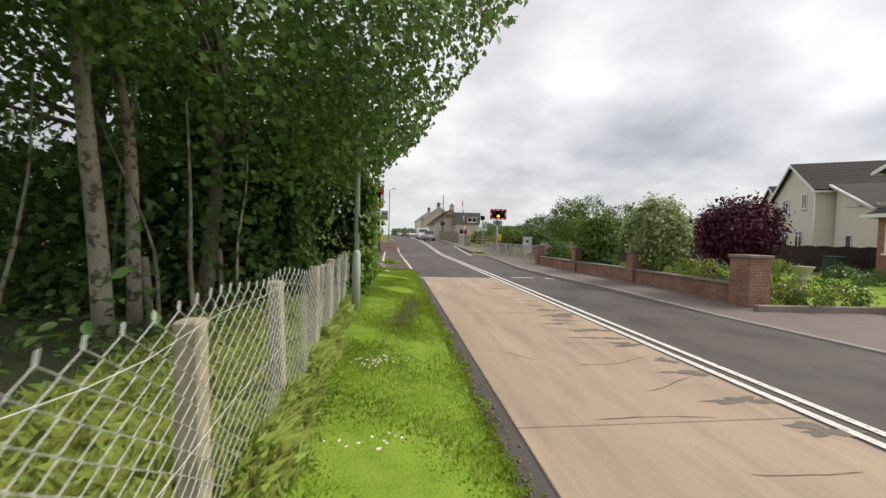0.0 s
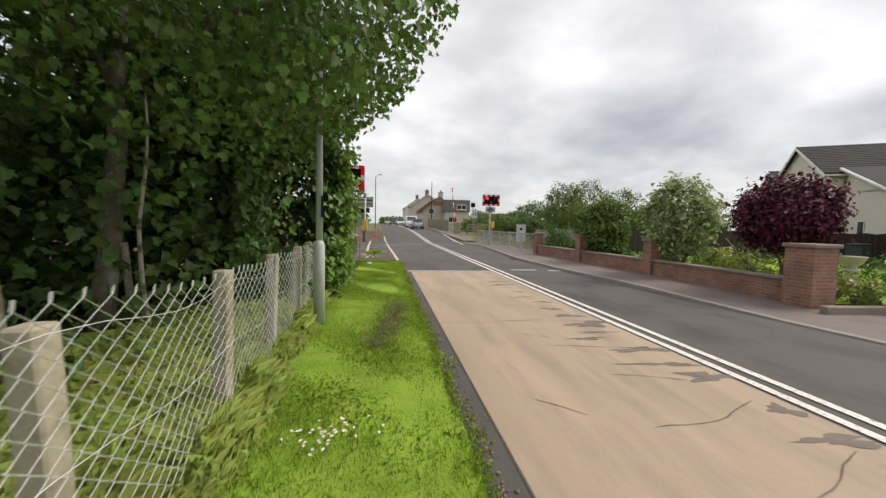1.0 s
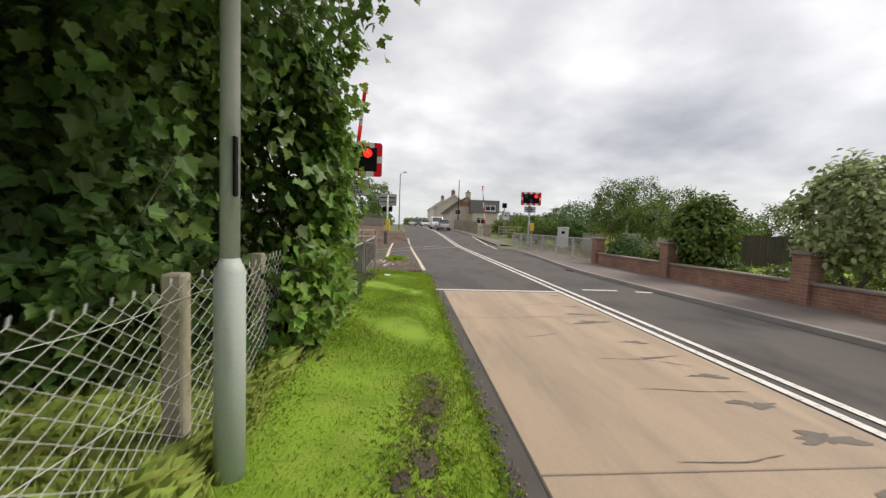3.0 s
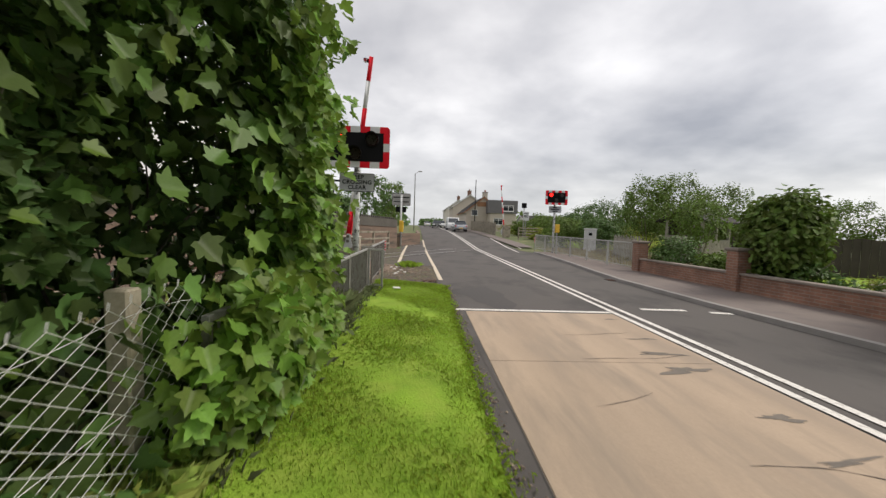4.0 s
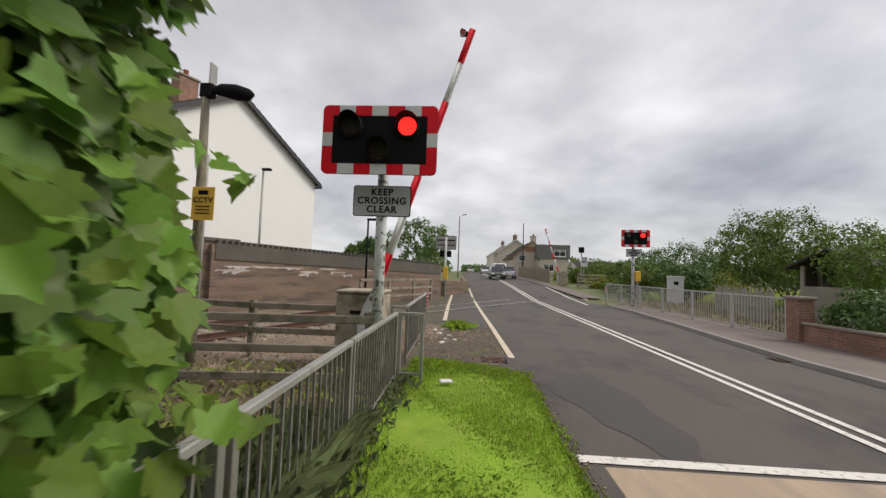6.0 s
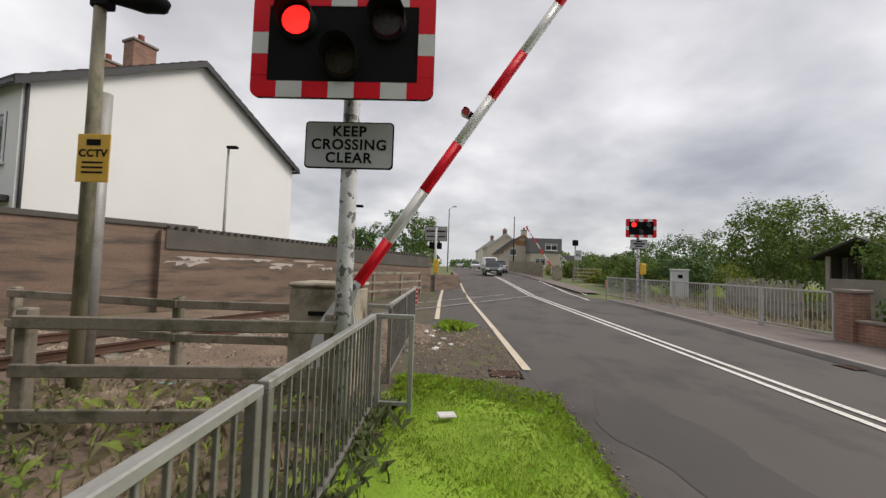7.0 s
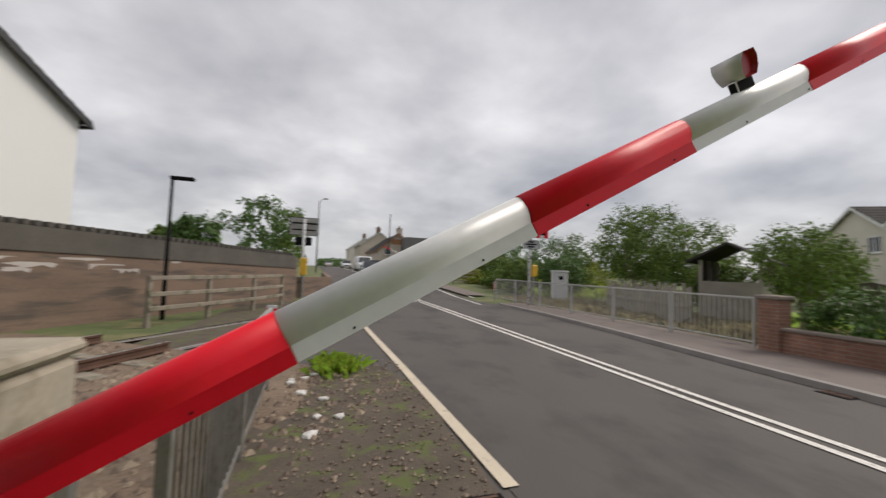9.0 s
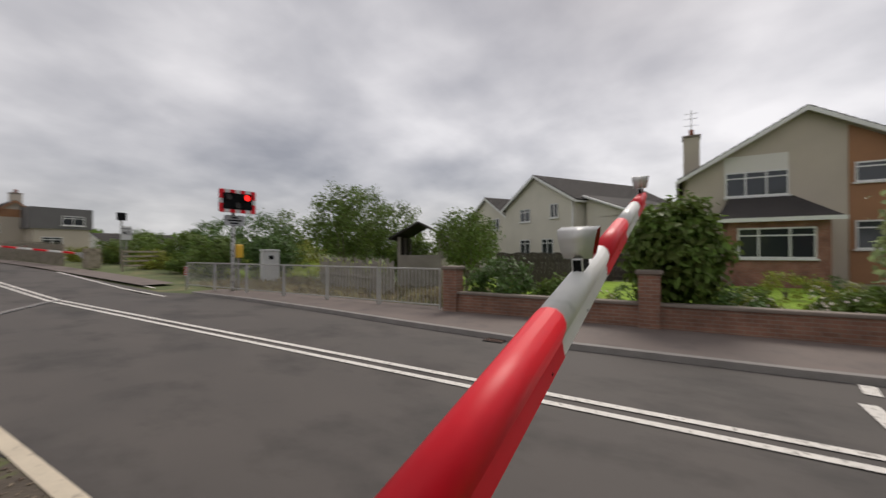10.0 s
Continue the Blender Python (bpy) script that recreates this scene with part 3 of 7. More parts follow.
def build_sides():
    # far pavement with its kerb
    kr = [(11, 6.7), (13, 6.6), (16, 6.33), (20, 6.22), (23, 6.5), (26, 6.85), (30, 7.2), (34.5, 7.5)]
    kr_near = [(-12, 8.8), (2, 7.6), (5.3, 7.2), (7.7, 6.95), (9.5, 6.8), (11, 6.7)]
    bm = bmesh.new()
    pts = kr_near + kr[1:]
    prev = None
    for y, x in pts:
        low = float(np.interp(y, (-12, 8, 11, 30, 34), (0.03, 0.035, 0.10, 0.10, 0.05)))
        cur = [bm.verts.new(p) for p in ((x, y, 0.0), (x + 0.015, y, low), (x + 0.13, y, low + 0.008))]
        if prev:
            for k in range(2):
                bm.faces.new((prev[k], prev[k + 1], cur[k + 1], cur[k]))
        prev = cur
    tagged(part("kerb", bm, M["kerb"]), "worn concrete kerb between road and pavement", "kerb", kind="structure")
    bm = bmesh.new()
    prev = None
    for y, x in pts:
        low = float(np.interp(y, (-12, 8, 11, 30, 34), (0.03, 0.035, 0.10, 0.10, 0.05))) + 0.008
        cur = [bm.verts.new((x + 0.13, y, low)), bm.verts.new((8.75 if y > 9 else 30, y, low + 0.02))]
        if prev:
            bm.faces.new((prev[0], prev[1], cur[1], cur[0]))
        prev = cur
    tagged(part("pavement", bm, M["pavement"]), "reddish-brown tarmac pavement", "pavement", kind="structure")
    # verge
    bm = bmesh.new()
    rng = np.random.default_rng(7)
    vy = ys(-6, 18.0, 0.5) + [18.3, 18.6, 18.75]
    prev = None
    for y in vy:
        xr = (0.42 if y < 16 else 0.42 - 0.02 * (y - 16)) + 0.012 * math.sin(y * 3.1) + 0.012 * math.sin(y * 7.7)
        if y > 17.5:
            xr = 0.36 - 1.35 * (y - 17.5) ** 1.5 + 0.05 * math.sin(y * 23)
        xl = -1.5 - 0.042 * y if y < 10 else -1.7
        if y > 18.0:
            xl = -1.0
        cur = [bm.verts.new((xl + (xr - xl) * k / 5, y, (0.0 if k == 5 else 0.035 + 0.02 * math.sin(y * 2 + k)))) for k in range(6)]
        if prev:
            for k in range(5):
                bm.faces.new((prev[k], prev[k + 1], cur[k + 1], cur[k]))
        prev = cur
    tagged(part("verge", bm, M["lawn"], smooth=True), "bright green mown grass verge", "verge", kind="structure")
    ground_patch("dirt", -0.42, 20.5, 0.80, 2.7, 0.004, M["dirt"], rng, "stony brown dirt with moss patches beside the footway", "dirt", rough=0.15)
    ground_patch("dirt", -1.35, 19.0, 0.35, 2.2, 0.007, M["dirt"], rng, "stony brown dirt under the rail", "dirt", rough=0.15)
    ground_patch("dirt", -2.75, 27.6, 1.5, 7.6, 0.005, M["dirt"], rng, "dark oily dirt beside the crossing footway", "dirt", rough=0.12)
    for cx, cy, rx, ry in ((-0.32, 7.0, 0.10, 0.16), (-0.25, 7.35, 0.09, 0.14), (-0.16, 7.7, 0.13, 0.2), (-0.2, 8.0, 0.06, 0.1), (-0.05, 8.2, 0.09, 0.16), (0.0, 8.55, 0.07, 0.12), (0.05, 9.0, 0.10, 0.2), (0.08, 9.4, 0.06, 0.12)):
        ground_patch("bare_soil", cx, cy, rx, ry, 0.057, M["dirt"], rng, "bare worn soil in the verge", "soil", n=36, rough=0.22)
    # woodland floor
    bm = bmesh.new()
    vs = [bm.verts.new(p) for p in ((-1.4, -14, 0.02), (-1.8, 10, 0.02), (-1.6, 10.2, 0.02), (-1.6, 14.0, 0.02), (-9, 13.4, 0.0), (-14, 6, 0.0), (-40, -14, 0.0))]
    bm.faces.new(vs)
    bm2 = bmesh.new()
    bm2.faces.new([bm2.verts.new(p) for p in ((-1.38, -8, 0.03), (-1.62, 6.5, 0.03), (-2.6, 6.0, 0.03), (-3.4, 2.0, 0.03), (-4.2, -8, 0.03))])
    tagged(part("rough_verge", bm2, M["lawn"]), "green grass just behind the chain-link fence", "ground", kind="structure")
    tagged(part("woodland_floor", bm, M["soil"]), "dark shaded woodland floor with weeds", "ground", kind="structure")


build_sides()


def ease(s_):
    """Sideways easing of the track before the crossing."""
    return float(np.interp(s_, (-13, -10, -7, -3.4), (1.05, 0.9, 0.5, 0.0)))


def build_railway():
    c = NEAR_RAIL - ACROSS * 0.8
    bm = bmesh.new()
    prev = None
    for s_ in (-60, -30, -14, -8, -3.2):
        p = c + TRACK * s_
        cur = [bm.verts.new(tuple(p + ACROSS * o + Vector((0, 0, z)))) for o, z in ((6.5, -0.03), (2.4, 0.02), (-2.0, 0.02), (-3.6, -0.03))]
        if prev:
            for k in range(3):
                bm.faces.new((prev[k], prev[k + 1], cur[k + 1], cur[k]))
        prev = cur
    tagged(part("ballast_bed", bm, M["ballast"]), "brown stone ballast bed under the track", "ballast", kind="structure")
    bm = bmesh.new()
    prev = None
    for s_ in (15.5, 24, 45, 80):
        p = c + TRACK * s_
        cur = [bm.verts.new(tuple(p + ACROSS * o + Vector((0, 0, z)))) for o, z in ((2.6, 0.0), (-2.2, 0.0))]
        if prev:
            bm.faces.new((prev[0], prev[1], cur[1], cur[0]))
        prev = cur
    tagged(part("ballast_bed", bm, M["ballast"]), "brown stone ballast bed under the far track", "ballast", kind="structure")
    rot = math.degrees(math.atan2(TRACK.x, TRACK.y))
    prof = [(-0.07, 0), (0.07, 0), (0.07, 0.012), (0.012, 0.03), (0.012, 0.10), (0.035, 0.11), (0.035, 0.145), (-0.035, 0.145), (-0.035, 0.11), (-0.012, 0.10), (-0.012, 0.03), (-0.07, 0.012)]
    for off in (0.0, -1.6):
        p = NEAR_RAIL + ACROSS * off
        ob = empty("rail", pose(p.x, p.y, 0.0, 0, 0, -rot), "rusty steel rail with a polished head", "rail", "railway track")
        for a, b, z in ((-60, -3.4, 0.05), (-3.4, 14.5, -0.135), (14.5, 70, -0.03)):
            bm = bmesh.new()
            rings = [[bm.verts.new((x + ease(y), y, h + z)) for x, h in prof] for y in ((a, -16, -13, -10, -7, b) if a == -60 else (a, b))]
            for r0, r1 in zip(rings, rings[1:]):
                for k in range(len(prof)):
                    f_ = bm.faces.new((r0[k], r0[(k + 1) % len(prof)], r1[(k + 1) % len(prof)], r1[k]))
                    f_.material_index = 1 if k == 6 else 0
            bm.faces.new(list(reversed(rings[0])))
            bm.faces.new(rings[-1])
            part("rail_length", bm, [M["rust"], M["rail_top"]], ob)
    bm0 = mesh_of(box(-1.3, 1.3, -0.12, 0.12, -0.06, 0.045, 0.015), "sleeper", M["timber_old"])
    for k in range(26):
        p = c + TRACK * (-4.2 - 0.72 * k) + ACROSS * ease(-4.2 - 0.72 * k)
        ob = new("sleeper", bm0)
        ob.matrix_basis = pose(p.x, p.y, 0.0, 0, 0, -rot)
        tagged(ob, "weathered timber railway sleeper in the ballast", "sleeper", "railway track")
    # dark flangeways and pale strips across the road
    for off, w, mt, lab in ((0.075, 0.07, M["black"], "dark flangeway groove beside the rail"), (-1.675, 0.07, M["black"], "dark flangeway groove beside the rail")):
        bm = bmesh.new()
        a, b = NEAR_RAIL + ACROSS * off + TRACK * -3.4, NEAR_RAIL + ACROSS * off + TRACK * 14.5
        q = ACROSS * w / 2
        bm.faces.new([bm.verts.new(tuple(v + Vector((0, 0, 0.012)))) for v in (a - q, a + q, b + q, b - q)])
        tagged(part("flangeway", bm, mt), lab, "flangeway", kind="structure")
    for off in (-0.12, -1.5):
        bm = bmesh.new()
        a, b = NEAR_RAIL + ACROSS * off + TRACK * -3.4, NEAR_RAIL + ACROSS * off + TRACK * 14.5
        q = ACROSS * 0.05
        bm.faces.new([bm.verts.new(tuple(v + Vector((0, 0, 0.008)))) for v in (a - q, a + q, b + q, b - q)])
        tagged(part("crossing_edge", bm, M["kerb"]), "pale edge of the crossing panel", "crossing panel", kind="structure")
    # loose stones
    rng = np.random.default_rng(12)
    n = 6500
    s_ = rng.uniform(-20, -3.4, n)
    o_ = rng.uniform(-1.6, 5.2, n)
    base = np.array((c.x, c.y, 0)) + s_[:, None] * np.array(TRACK) + o_[:, None] * np.array(ACROSS)
    base[:, 2] = 0.02 - 0.02 * (o_ > 2.2)
    stones("ballast_stones", base, rng.uniform(0.025, 0.07, n), rng, "loose brown ballast stones beside the track")


def stones(name, pos, size, rng, label, mat=None):
    n = len(pos)
    oct_v = np.array([(1, 0, 0), (-1, 0, 0), (0, 1, 0), (0, -1, 0), (0, 0, 0.7), (0, 0, -0.7)], float)
    tri = np.array([(0, 2, 4), (2, 1, 4), (1, 3, 4), (3, 0, 4), (2, 0, 5), (1, 2, 5), (3, 1, 5), (0, 3, 5)])
    v = oct_v[None] * (0.6 + 0.7 * rng.random((n, 6, 1))) * size[:, None, None]
    a = rng.random(n) * 6.28
    ca, sa = np.cos(a)[:, None], np.sin(a)[:, None]
    v = np.stack([v[..., 0] * ca - v[..., 1] * sa, v[..., 0] * sa + v[..., 1] * ca, v[..., 2]], -1) + np.asarray(pos)[:, None]
    me = bpy.data.meshes.new(name)
    me.from_pydata(v.reshape(-1, 3).tolist(), [], (tri[None] + (np.arange(n) * 6)[:, None, None]).reshape(-1, 3).tolist())
    me.materials.append(mat or M["stone"])
    return tagged(new(name, me), label, "stones", kind="stuff")


build_railway()


# ---- level crossing equipment ----
def rounded_plate(w, h, t, r=0.05, seg=5):
    """A plate in the xz plane, front at y=0, thickness t behind."""
    bm = bmesh.new()
    ring = []
    for cx, cz, a0 in ((w / 2 - r, h / 2 - r, 0), (-w / 2 + r, h / 2 - r, 90), (-w / 2 + r, -h / 2 + r, 180), (w / 2 - r, -h / 2 + r, 270)):
        for k in range(seg):
            a = radians(a0 + 90 * k / (seg - 1))
            ring.append((cx + r * math.cos(a), cz + r * math.sin(a)))
    f0 = [bm.verts.new((x, 0, z)) for x, z in ring]
    f1 = [bm.verts.new((x, t, z)) for x, z in ring]
    bm.faces.new(f0)
    bm.faces.new(list(reversed(f1)))
    for k in range(len(ring)):
        bm.faces.new((f0[k], f1[k], f1[(k + 1) % len(ring)], f0[(k + 1) % len(ring)]))
    return bm


def text_part(body, size, parent, m, mat, name="lettering"):
    cu = bpy.data.curves.new(name, "FONT")
    cu.body, cu.size, cu.align_x, cu.align_y, cu.extrude, cu.space_character = body, size, "CENTER", "CENTER", 0.0015, 1.12
    cu.offset = 0.0035
    tmp = bpy.data.objects.new(name, cu)
    scene.collection.objects.link(tmp)
    me = bpy.data.meshes.new_from_object(tmp.evaluated_get(bpy.context.evaluated_depsgraph_get()))
    bpy.data.objects.remove(tmp)
    me.materials.append(mat)
    ob = new(name, me)
    ob.parent = parent
    ob.matrix_basis = m
    return ob


FLASHERS = []


def signal(m, height, label, w=1.50, h=0.90, sign=True, read=True, fwd=0.30):
    """A wig-wag road signal: pole, striped backing board, two flashing lamps above an amber one, and the plate below."""
    ob = empty("crossing_signal", m, label, "crossing signal", "crossing signals")
    part("pole", tube([(-0.035, 0.06, 0), (-0.035, 0.06, height - 0.1)], 0.075, 16), M["peeling"], ob, "pole with peeling grey paint", True)
    bz = height - h / 2
    board = part("backing_board", rounded_plate(w, h, 0.03, 0.07), M["black"], ob, "matt black backing board", at=pose(-0.02, -0.04 - fwd, bz))
    if fwd > 0.25:
        part("back_case", box(-w * 0.33, w * 0.33, 0.071, fwd, -h * 0.3, h * 0.3, 0.02), M["black"], board, "black lamp case behind the board")
    part("back_plate", box(-w / 2 + 0.03, w / 2 - 0.03, 0.031, 0.04, -h / 2 + 0.03, h / 2 - 0.03), M["galv_old"], board, "plain grey back plate")
    part("back_strut", box(-w / 2 + 0.12, w / 2 - 0.12, 0.041, 0.07, -0.2, -0.14), M["black"], board)
    part("back_strut", box(-w / 2 + 0.1, w / 2 - 0.1, 0.041, 0.07, 0.12, 0.2), M["black"], board)
    # red and white border
    bw = 0.135
    nx, nz = 7, 5
    def seg(x0, x1, z0, z1, k):
        part("border_band", box(x0 + 0.001, x1 - 0.001, -0.006, -0.001, z0 + 0.001, z1 - 0.001), M["red"] if k % 2 == 0 else M["white_film"], board)
    for row, z0 in ((0, h / 2 - bw), (1, -h / 2)):
        for k in range(nx):
            a, b = -w / 2 + w * k / nx, -w / 2 + w * (k + 1) / nx
            if k in (0, nx - 1):
                continue
            seg(a, b, z0, z0 + bw, k)
    for x0 in (-w / 2, w / 2 - bw):
        for k in range(1, nz - 1):
            seg(x0, x0 + bw, -h / 2 + h * k / nz, -h / 2 + h * (k + 1) / nz, k + 1)
    for sx in (-1, 1):
        for sz in (-1, 1):
            bm = bmesh.new()
            x1, z1, r = w / 2, h / 2, 0.07
            cx = w / 2 - w / nx
            cz = h / 2 - h / nz
            ring = [(cx, z1), (cx, z1 - bw), (x1 - bw, z1 - bw), (x1 - bw, cz), (x1, cz)]
            ring += [(x1 - r + r * math.cos(a), z1 - r + r * math.sin(a)) for a in (0.0, 0.4, 0.8, 1.2, 1.5708)]
            pts = [(sx * x, -0.004, sz * z) for x, z in ring]
            vs = [bm.verts.new(p) for p in pts]
            bm.faces.new(vs)
            part("border_corner", bm, M["red"], board)
    for lx, lz, kind in ((-0.245 * w, 0.18 * h, "red"), (0.245 * w, 0.18 * h, "red"), (0.0, -0.17 * h, "amber")):
        lamp = part("lamp_unit", tube([(lx, -0.0, lz), (lx, -0.05, lz)], [0.155, 0.15], 20), M["black"], board, "black lamp housing")
        # hood: open half tube
        bm = bmesh.new()
        prev = None
        for k in range(15):
            a = radians(-35 + 250 * k / 14)
            cur = [bm.verts.new((lx + r * math.cos(a), y, lz + r * math.sin(a))) for r, y in ((0.15, -0.05), (0.15, -0.15 - 0.06 * math.sin(a)), (0.143, -0.15 - 0.06 * math.sin(a)), (0.143, -0.05))]
            if prev:
                for q in range(3):
                    bm.faces.new((prev[q], prev[q + 1], cur[q + 1], cur[q]))
            prev = cur
        part("hood", bm, M["black"], board, "black lamp hood")
        # lens disc: a lit face and a dark back, turned by the flasher
        bm = bmesh.new()
        rings = []
        for y, mi, sgn in ((-0.004, 0, 1), (0.004, 1, -1)):
            ring = [bm.verts.new((0.118 * math.cos(2 * math.pi * k / 24), y, sgn * 0.118 * math.sin(2 * math.pi * k / 24))) for k in range(24)]
            f_ = bm.faces.new(ring)
            f_.material_index = mi
            rings.append(ring)
        for k in range(24):
            f_ = bm.faces.new((rings[0][k], rings[0][(k + 1) % 24], rings[1][(-k - 1) % 24], rings[1][-k % 24]))
            f_.material_index = 1
        lens = part("lens", bm, [M["lamp_red"] if kind == "red" else M["lamp_amber"], M["lamp_off"]], board, "round signal lens")
        FLASHERS.append((lens, kind, (lx, -0.058, lz), lx))
    if sign:
        plate = part("sign_plate", rounded_plate(0.79, 0.42, 0.012, 0.035), M["black"], ob, "black-edged plate", at=pose(-0.02, -0.035, height - h - 0.29))
        part("sign_face", rounded_plate(0.765, 0.395, 0.004, 0.03), M["sign_face"], plate, "grey-white sign face", at=pose(0, -0.006, 0))
        if read:
            for tx, tz in (("KEEP", 0.118), ("CROSSING", 0.0), ("CLEAR", -0.118)):
                text_part(tx, 0.128, plate, pose(0, -0.0085, tz, 90), M["black"])
        else:
            for wz, ww in ((0.115, 0.26), (0.0, 0.56), (-0.115, 0.34)):
                part("text_bar", box(-ww / 2, ww / 2, -0.010, -0.006, wz - 0.035, wz + 0.035), M["black"], plate)
    return ob


M["lamp_amber"] = material("lit_amber_lamp", (0.8, 0.35, 0.01), 0.4, 0.1, 20, 90, 0, emit=((1.0, 0.5, 0.02), 2.0))
signal(pose(-1.71, 16.80, 0), 3.76, "red and white bordered crossing signal on a peeling pole")
signal(pose(8.41, 32.95, 0.05, 0, 0, -8), 4.13, "distant crossing signal with red and white border beside the fence", w=1.41, h=0.92, read=False)
signal(pose(-2.0, 37.4, 0.03, 0, 0, 180), 3.98, "crossing signal seen from its grey back beside the wall", w=1.41, h=0.92, sign=True, read=False, fwd=0.04)


PIVOT = Vector((-2.025, 17.65, 0.84))


def boom_profile(bm, x0, x1, s0, s1, mi=0, grow=0.0):
    """Boom length from x0 to x1: rounded top, flat sides and a lower skirt."""
    pr = [(-0.034, -0.074), (0.034, -0.074), (0.029, -0.030), (0.041, 0.000), (0.043, 0.020), (0.035, 0.043), (0.019, 0.057), (0.0, 0.061), (-0.019, 0.057), (-0.035, 0.043), (-0.043, 0.020), (-0.041, 0.000), (-0.029, -0.030)]
    rings = []
    for x, s_ in ((x0, s0), (x1, s1)):
        rings.append([bm.verts.new((x, (y + math.copysign(grow, y)) * s_, 0.10 + (z + math.copysign(grow, z)) * s_)) for y, z in pr])
    n = len(pr)
    for k in range(n):
        f_ = bm.faces.new((rings[0][k], rings[1][k], rings[1][(k + 1) % n], rings[0][(k + 1) % n]))
        f_.material_index, f_.smooth = mi, 2 <= k <= 11
    bm.faces.new(rings[0])
    bm.faces.new(list(reversed(rings[1])))


def barrier(m, label, group="crossing barriers"):
    """Machine cabinet with a pivoted red and white boom. Local x runs along the boom when it is down; the boom passes before the cabinet."""
    ob = empty("crossing_barrier", m, label, "crossing barrier", group)
    bm = bmesh.new()
    add_box(bm, -0.62, 0.13, 0.15, 0.87, -0.84, 0.39, 0.03)
    add_box(bm, -0.635, 0.145, 0.135, 0.885, 0.395, 0.45, 0.02)
    part("machine_cabinet", bm, M["box_conc"], ob, "weathered buff machine cabinet with moss stains")
    part("bearing_post", box(-0.06, 0.10, 0.06, 0.145, -0.84, 0.22, 0.01), M["galv_old"], ob)
    part("cabinet_handle", box(-0.38, -0.16, 0.12, 0.148, 0.08, 0.13, 0.008), M["black"], ob)
    boom = part("boom", tube([(0.36, 0, 0.10), (0.51, 0, 0.10)], 0.028, 8), M["galv_old"], ob, "pivoted boom")
    cuts = [0.50, 1.08, 1.755, 2.40, 3.04, 3.66, 4.33, 4.92]
    for k, (a, b) in enumerate(zip(cuts, cuts[1:])):
        bm = bmesh.new()
        s0, s1 = 0.96 - 0.044 * a, 0.96 - 0.044 * b
        boom_profile(bm, a + 0.001, b - 0.001, s0, s1, 0, 0.0015 if k % 2 == 0 else 0.0)
        part("boom_band", bm, M["red"] if k % 2 == 0 else M["white"], boom, "red reflective band" if k % 2 == 0 else "white painted band")
    screw = mesh_of(tube([(0, 0, 0), (0, -0.002, 0)], 0.0035, 6), "screw", M["black"])
    for k in range(12):
        x = 0.5 + k * 0.36
        o = new("screw", screw)
        o.parent, o.matrix_basis = boom, pose(x, -0.0335 * (0.96 - 0.044 * x), 0.10 - 0.062 * (0.96 - 0.044 * x))
    # side plate to the counterweight
    bm = bmesh.new()
    out = [(0.52, 0.13), (0.52, 0.05), (0.28, -0.02), (0.02, -0.26), (-0.25, -0.34), (-0.55, -0.26), (-0.59, -0.10), (-0.33, 0.10), (-0.07, 0.18), (0.18, 0.18)]
    f0 = [bm.verts.new((x, -0.050, z)) for x, z in out]
    f1 = [bm.verts.new((x, -0.035, z)) for x, z in out]
    bm.faces.new(f0)
    bm.faces.new(list(reversed(f1)))
    for k in range(len(out)):
        bm.faces.new((f0[k], f1[k], f1[(k + 1) % len(out)], f0[(k + 1) % len(out)]))
    part("side_plate", bm, M["plate_grey"], boom, "grey steel side plate")
    for x, z in ((0.07, 0.08), (0.33, 0.09), (0.45, 0.10)):
        part("bolt", tube([(x, -0.05, z), (x, -0.075, z)], 0.042, 6), M["galv_dark"], boom, "dark rusty bolt head")
    for x in (2.74, 4.82):
        bm = bmesh.new()
        add_box(bm, x - 0.045, x + 0.045, -0.016, 0.016, 0.13, 0.188, 0.004, 1)
        # hood: wide at the top, a red lens set in at each end
        top, low, z0, z1 = 0.056, 0.040, 0.184, 0.268
        ring = [(-0.030, z0), (0.030, z0), (0.042, z0 + 0.024), (0.042, z1 - 0.024), (0.028, z1), (-0.028, z1), (-0.042, z1 - 0.024), (-0.042, z0 + 0.024)]
        ends = []
        for s_ in (-1, 1):
            ends.append([bm.verts.new((x + rx, s_ * (low + (top - low) * (z - z0) / (z1 - z0)), z)) for rx, z in ring])
        for k in range(8):
            f_ = bm.faces.new((ends[0][k], ends[0][(k + 1) % 8], ends[1][(k + 1) % 8], ends[1][k]))
            f_.smooth = True
        for s_ in (-1, 1):
            inn = [bm.verts.new((x + rx * 0.86, s_ * (low - 0.012 + (top - low) * 0.5 * (z - z0) / (z1 - z0)), z0 + (z - z0) * 0.86 + 0.008)) for rx, z in ring]
            e = ends[0 if s_ < 0 else 1]
            for k in range(8):
                f_ = bm.faces.new((e[k], e[(k + 1) % 8], inn[(k + 1) % 8], inn[k]))
                f_.material_index = 2
            f_ = bm.faces.new(inn)
            f_.material_index = 2
        bmesh.ops.recalc_face_normals(bm, faces=bm.faces)
        part("boom_lamp", bm, [M["white"], M["black"], M["tail"]], boom, "white hooded boom lamp with a red lens")
    return ob, boom


near_barrier, near_boom = barrier(pose(*PIVOT), "crossing barrier with weathered buff cabinet and red and white boom")
far_barrier, far_boom = barrier(pose(8.6, 50.5, 0.84 + ground_z(50.5), 0, 0, 180), "far crossing barrier with red and white boom across the other lane")


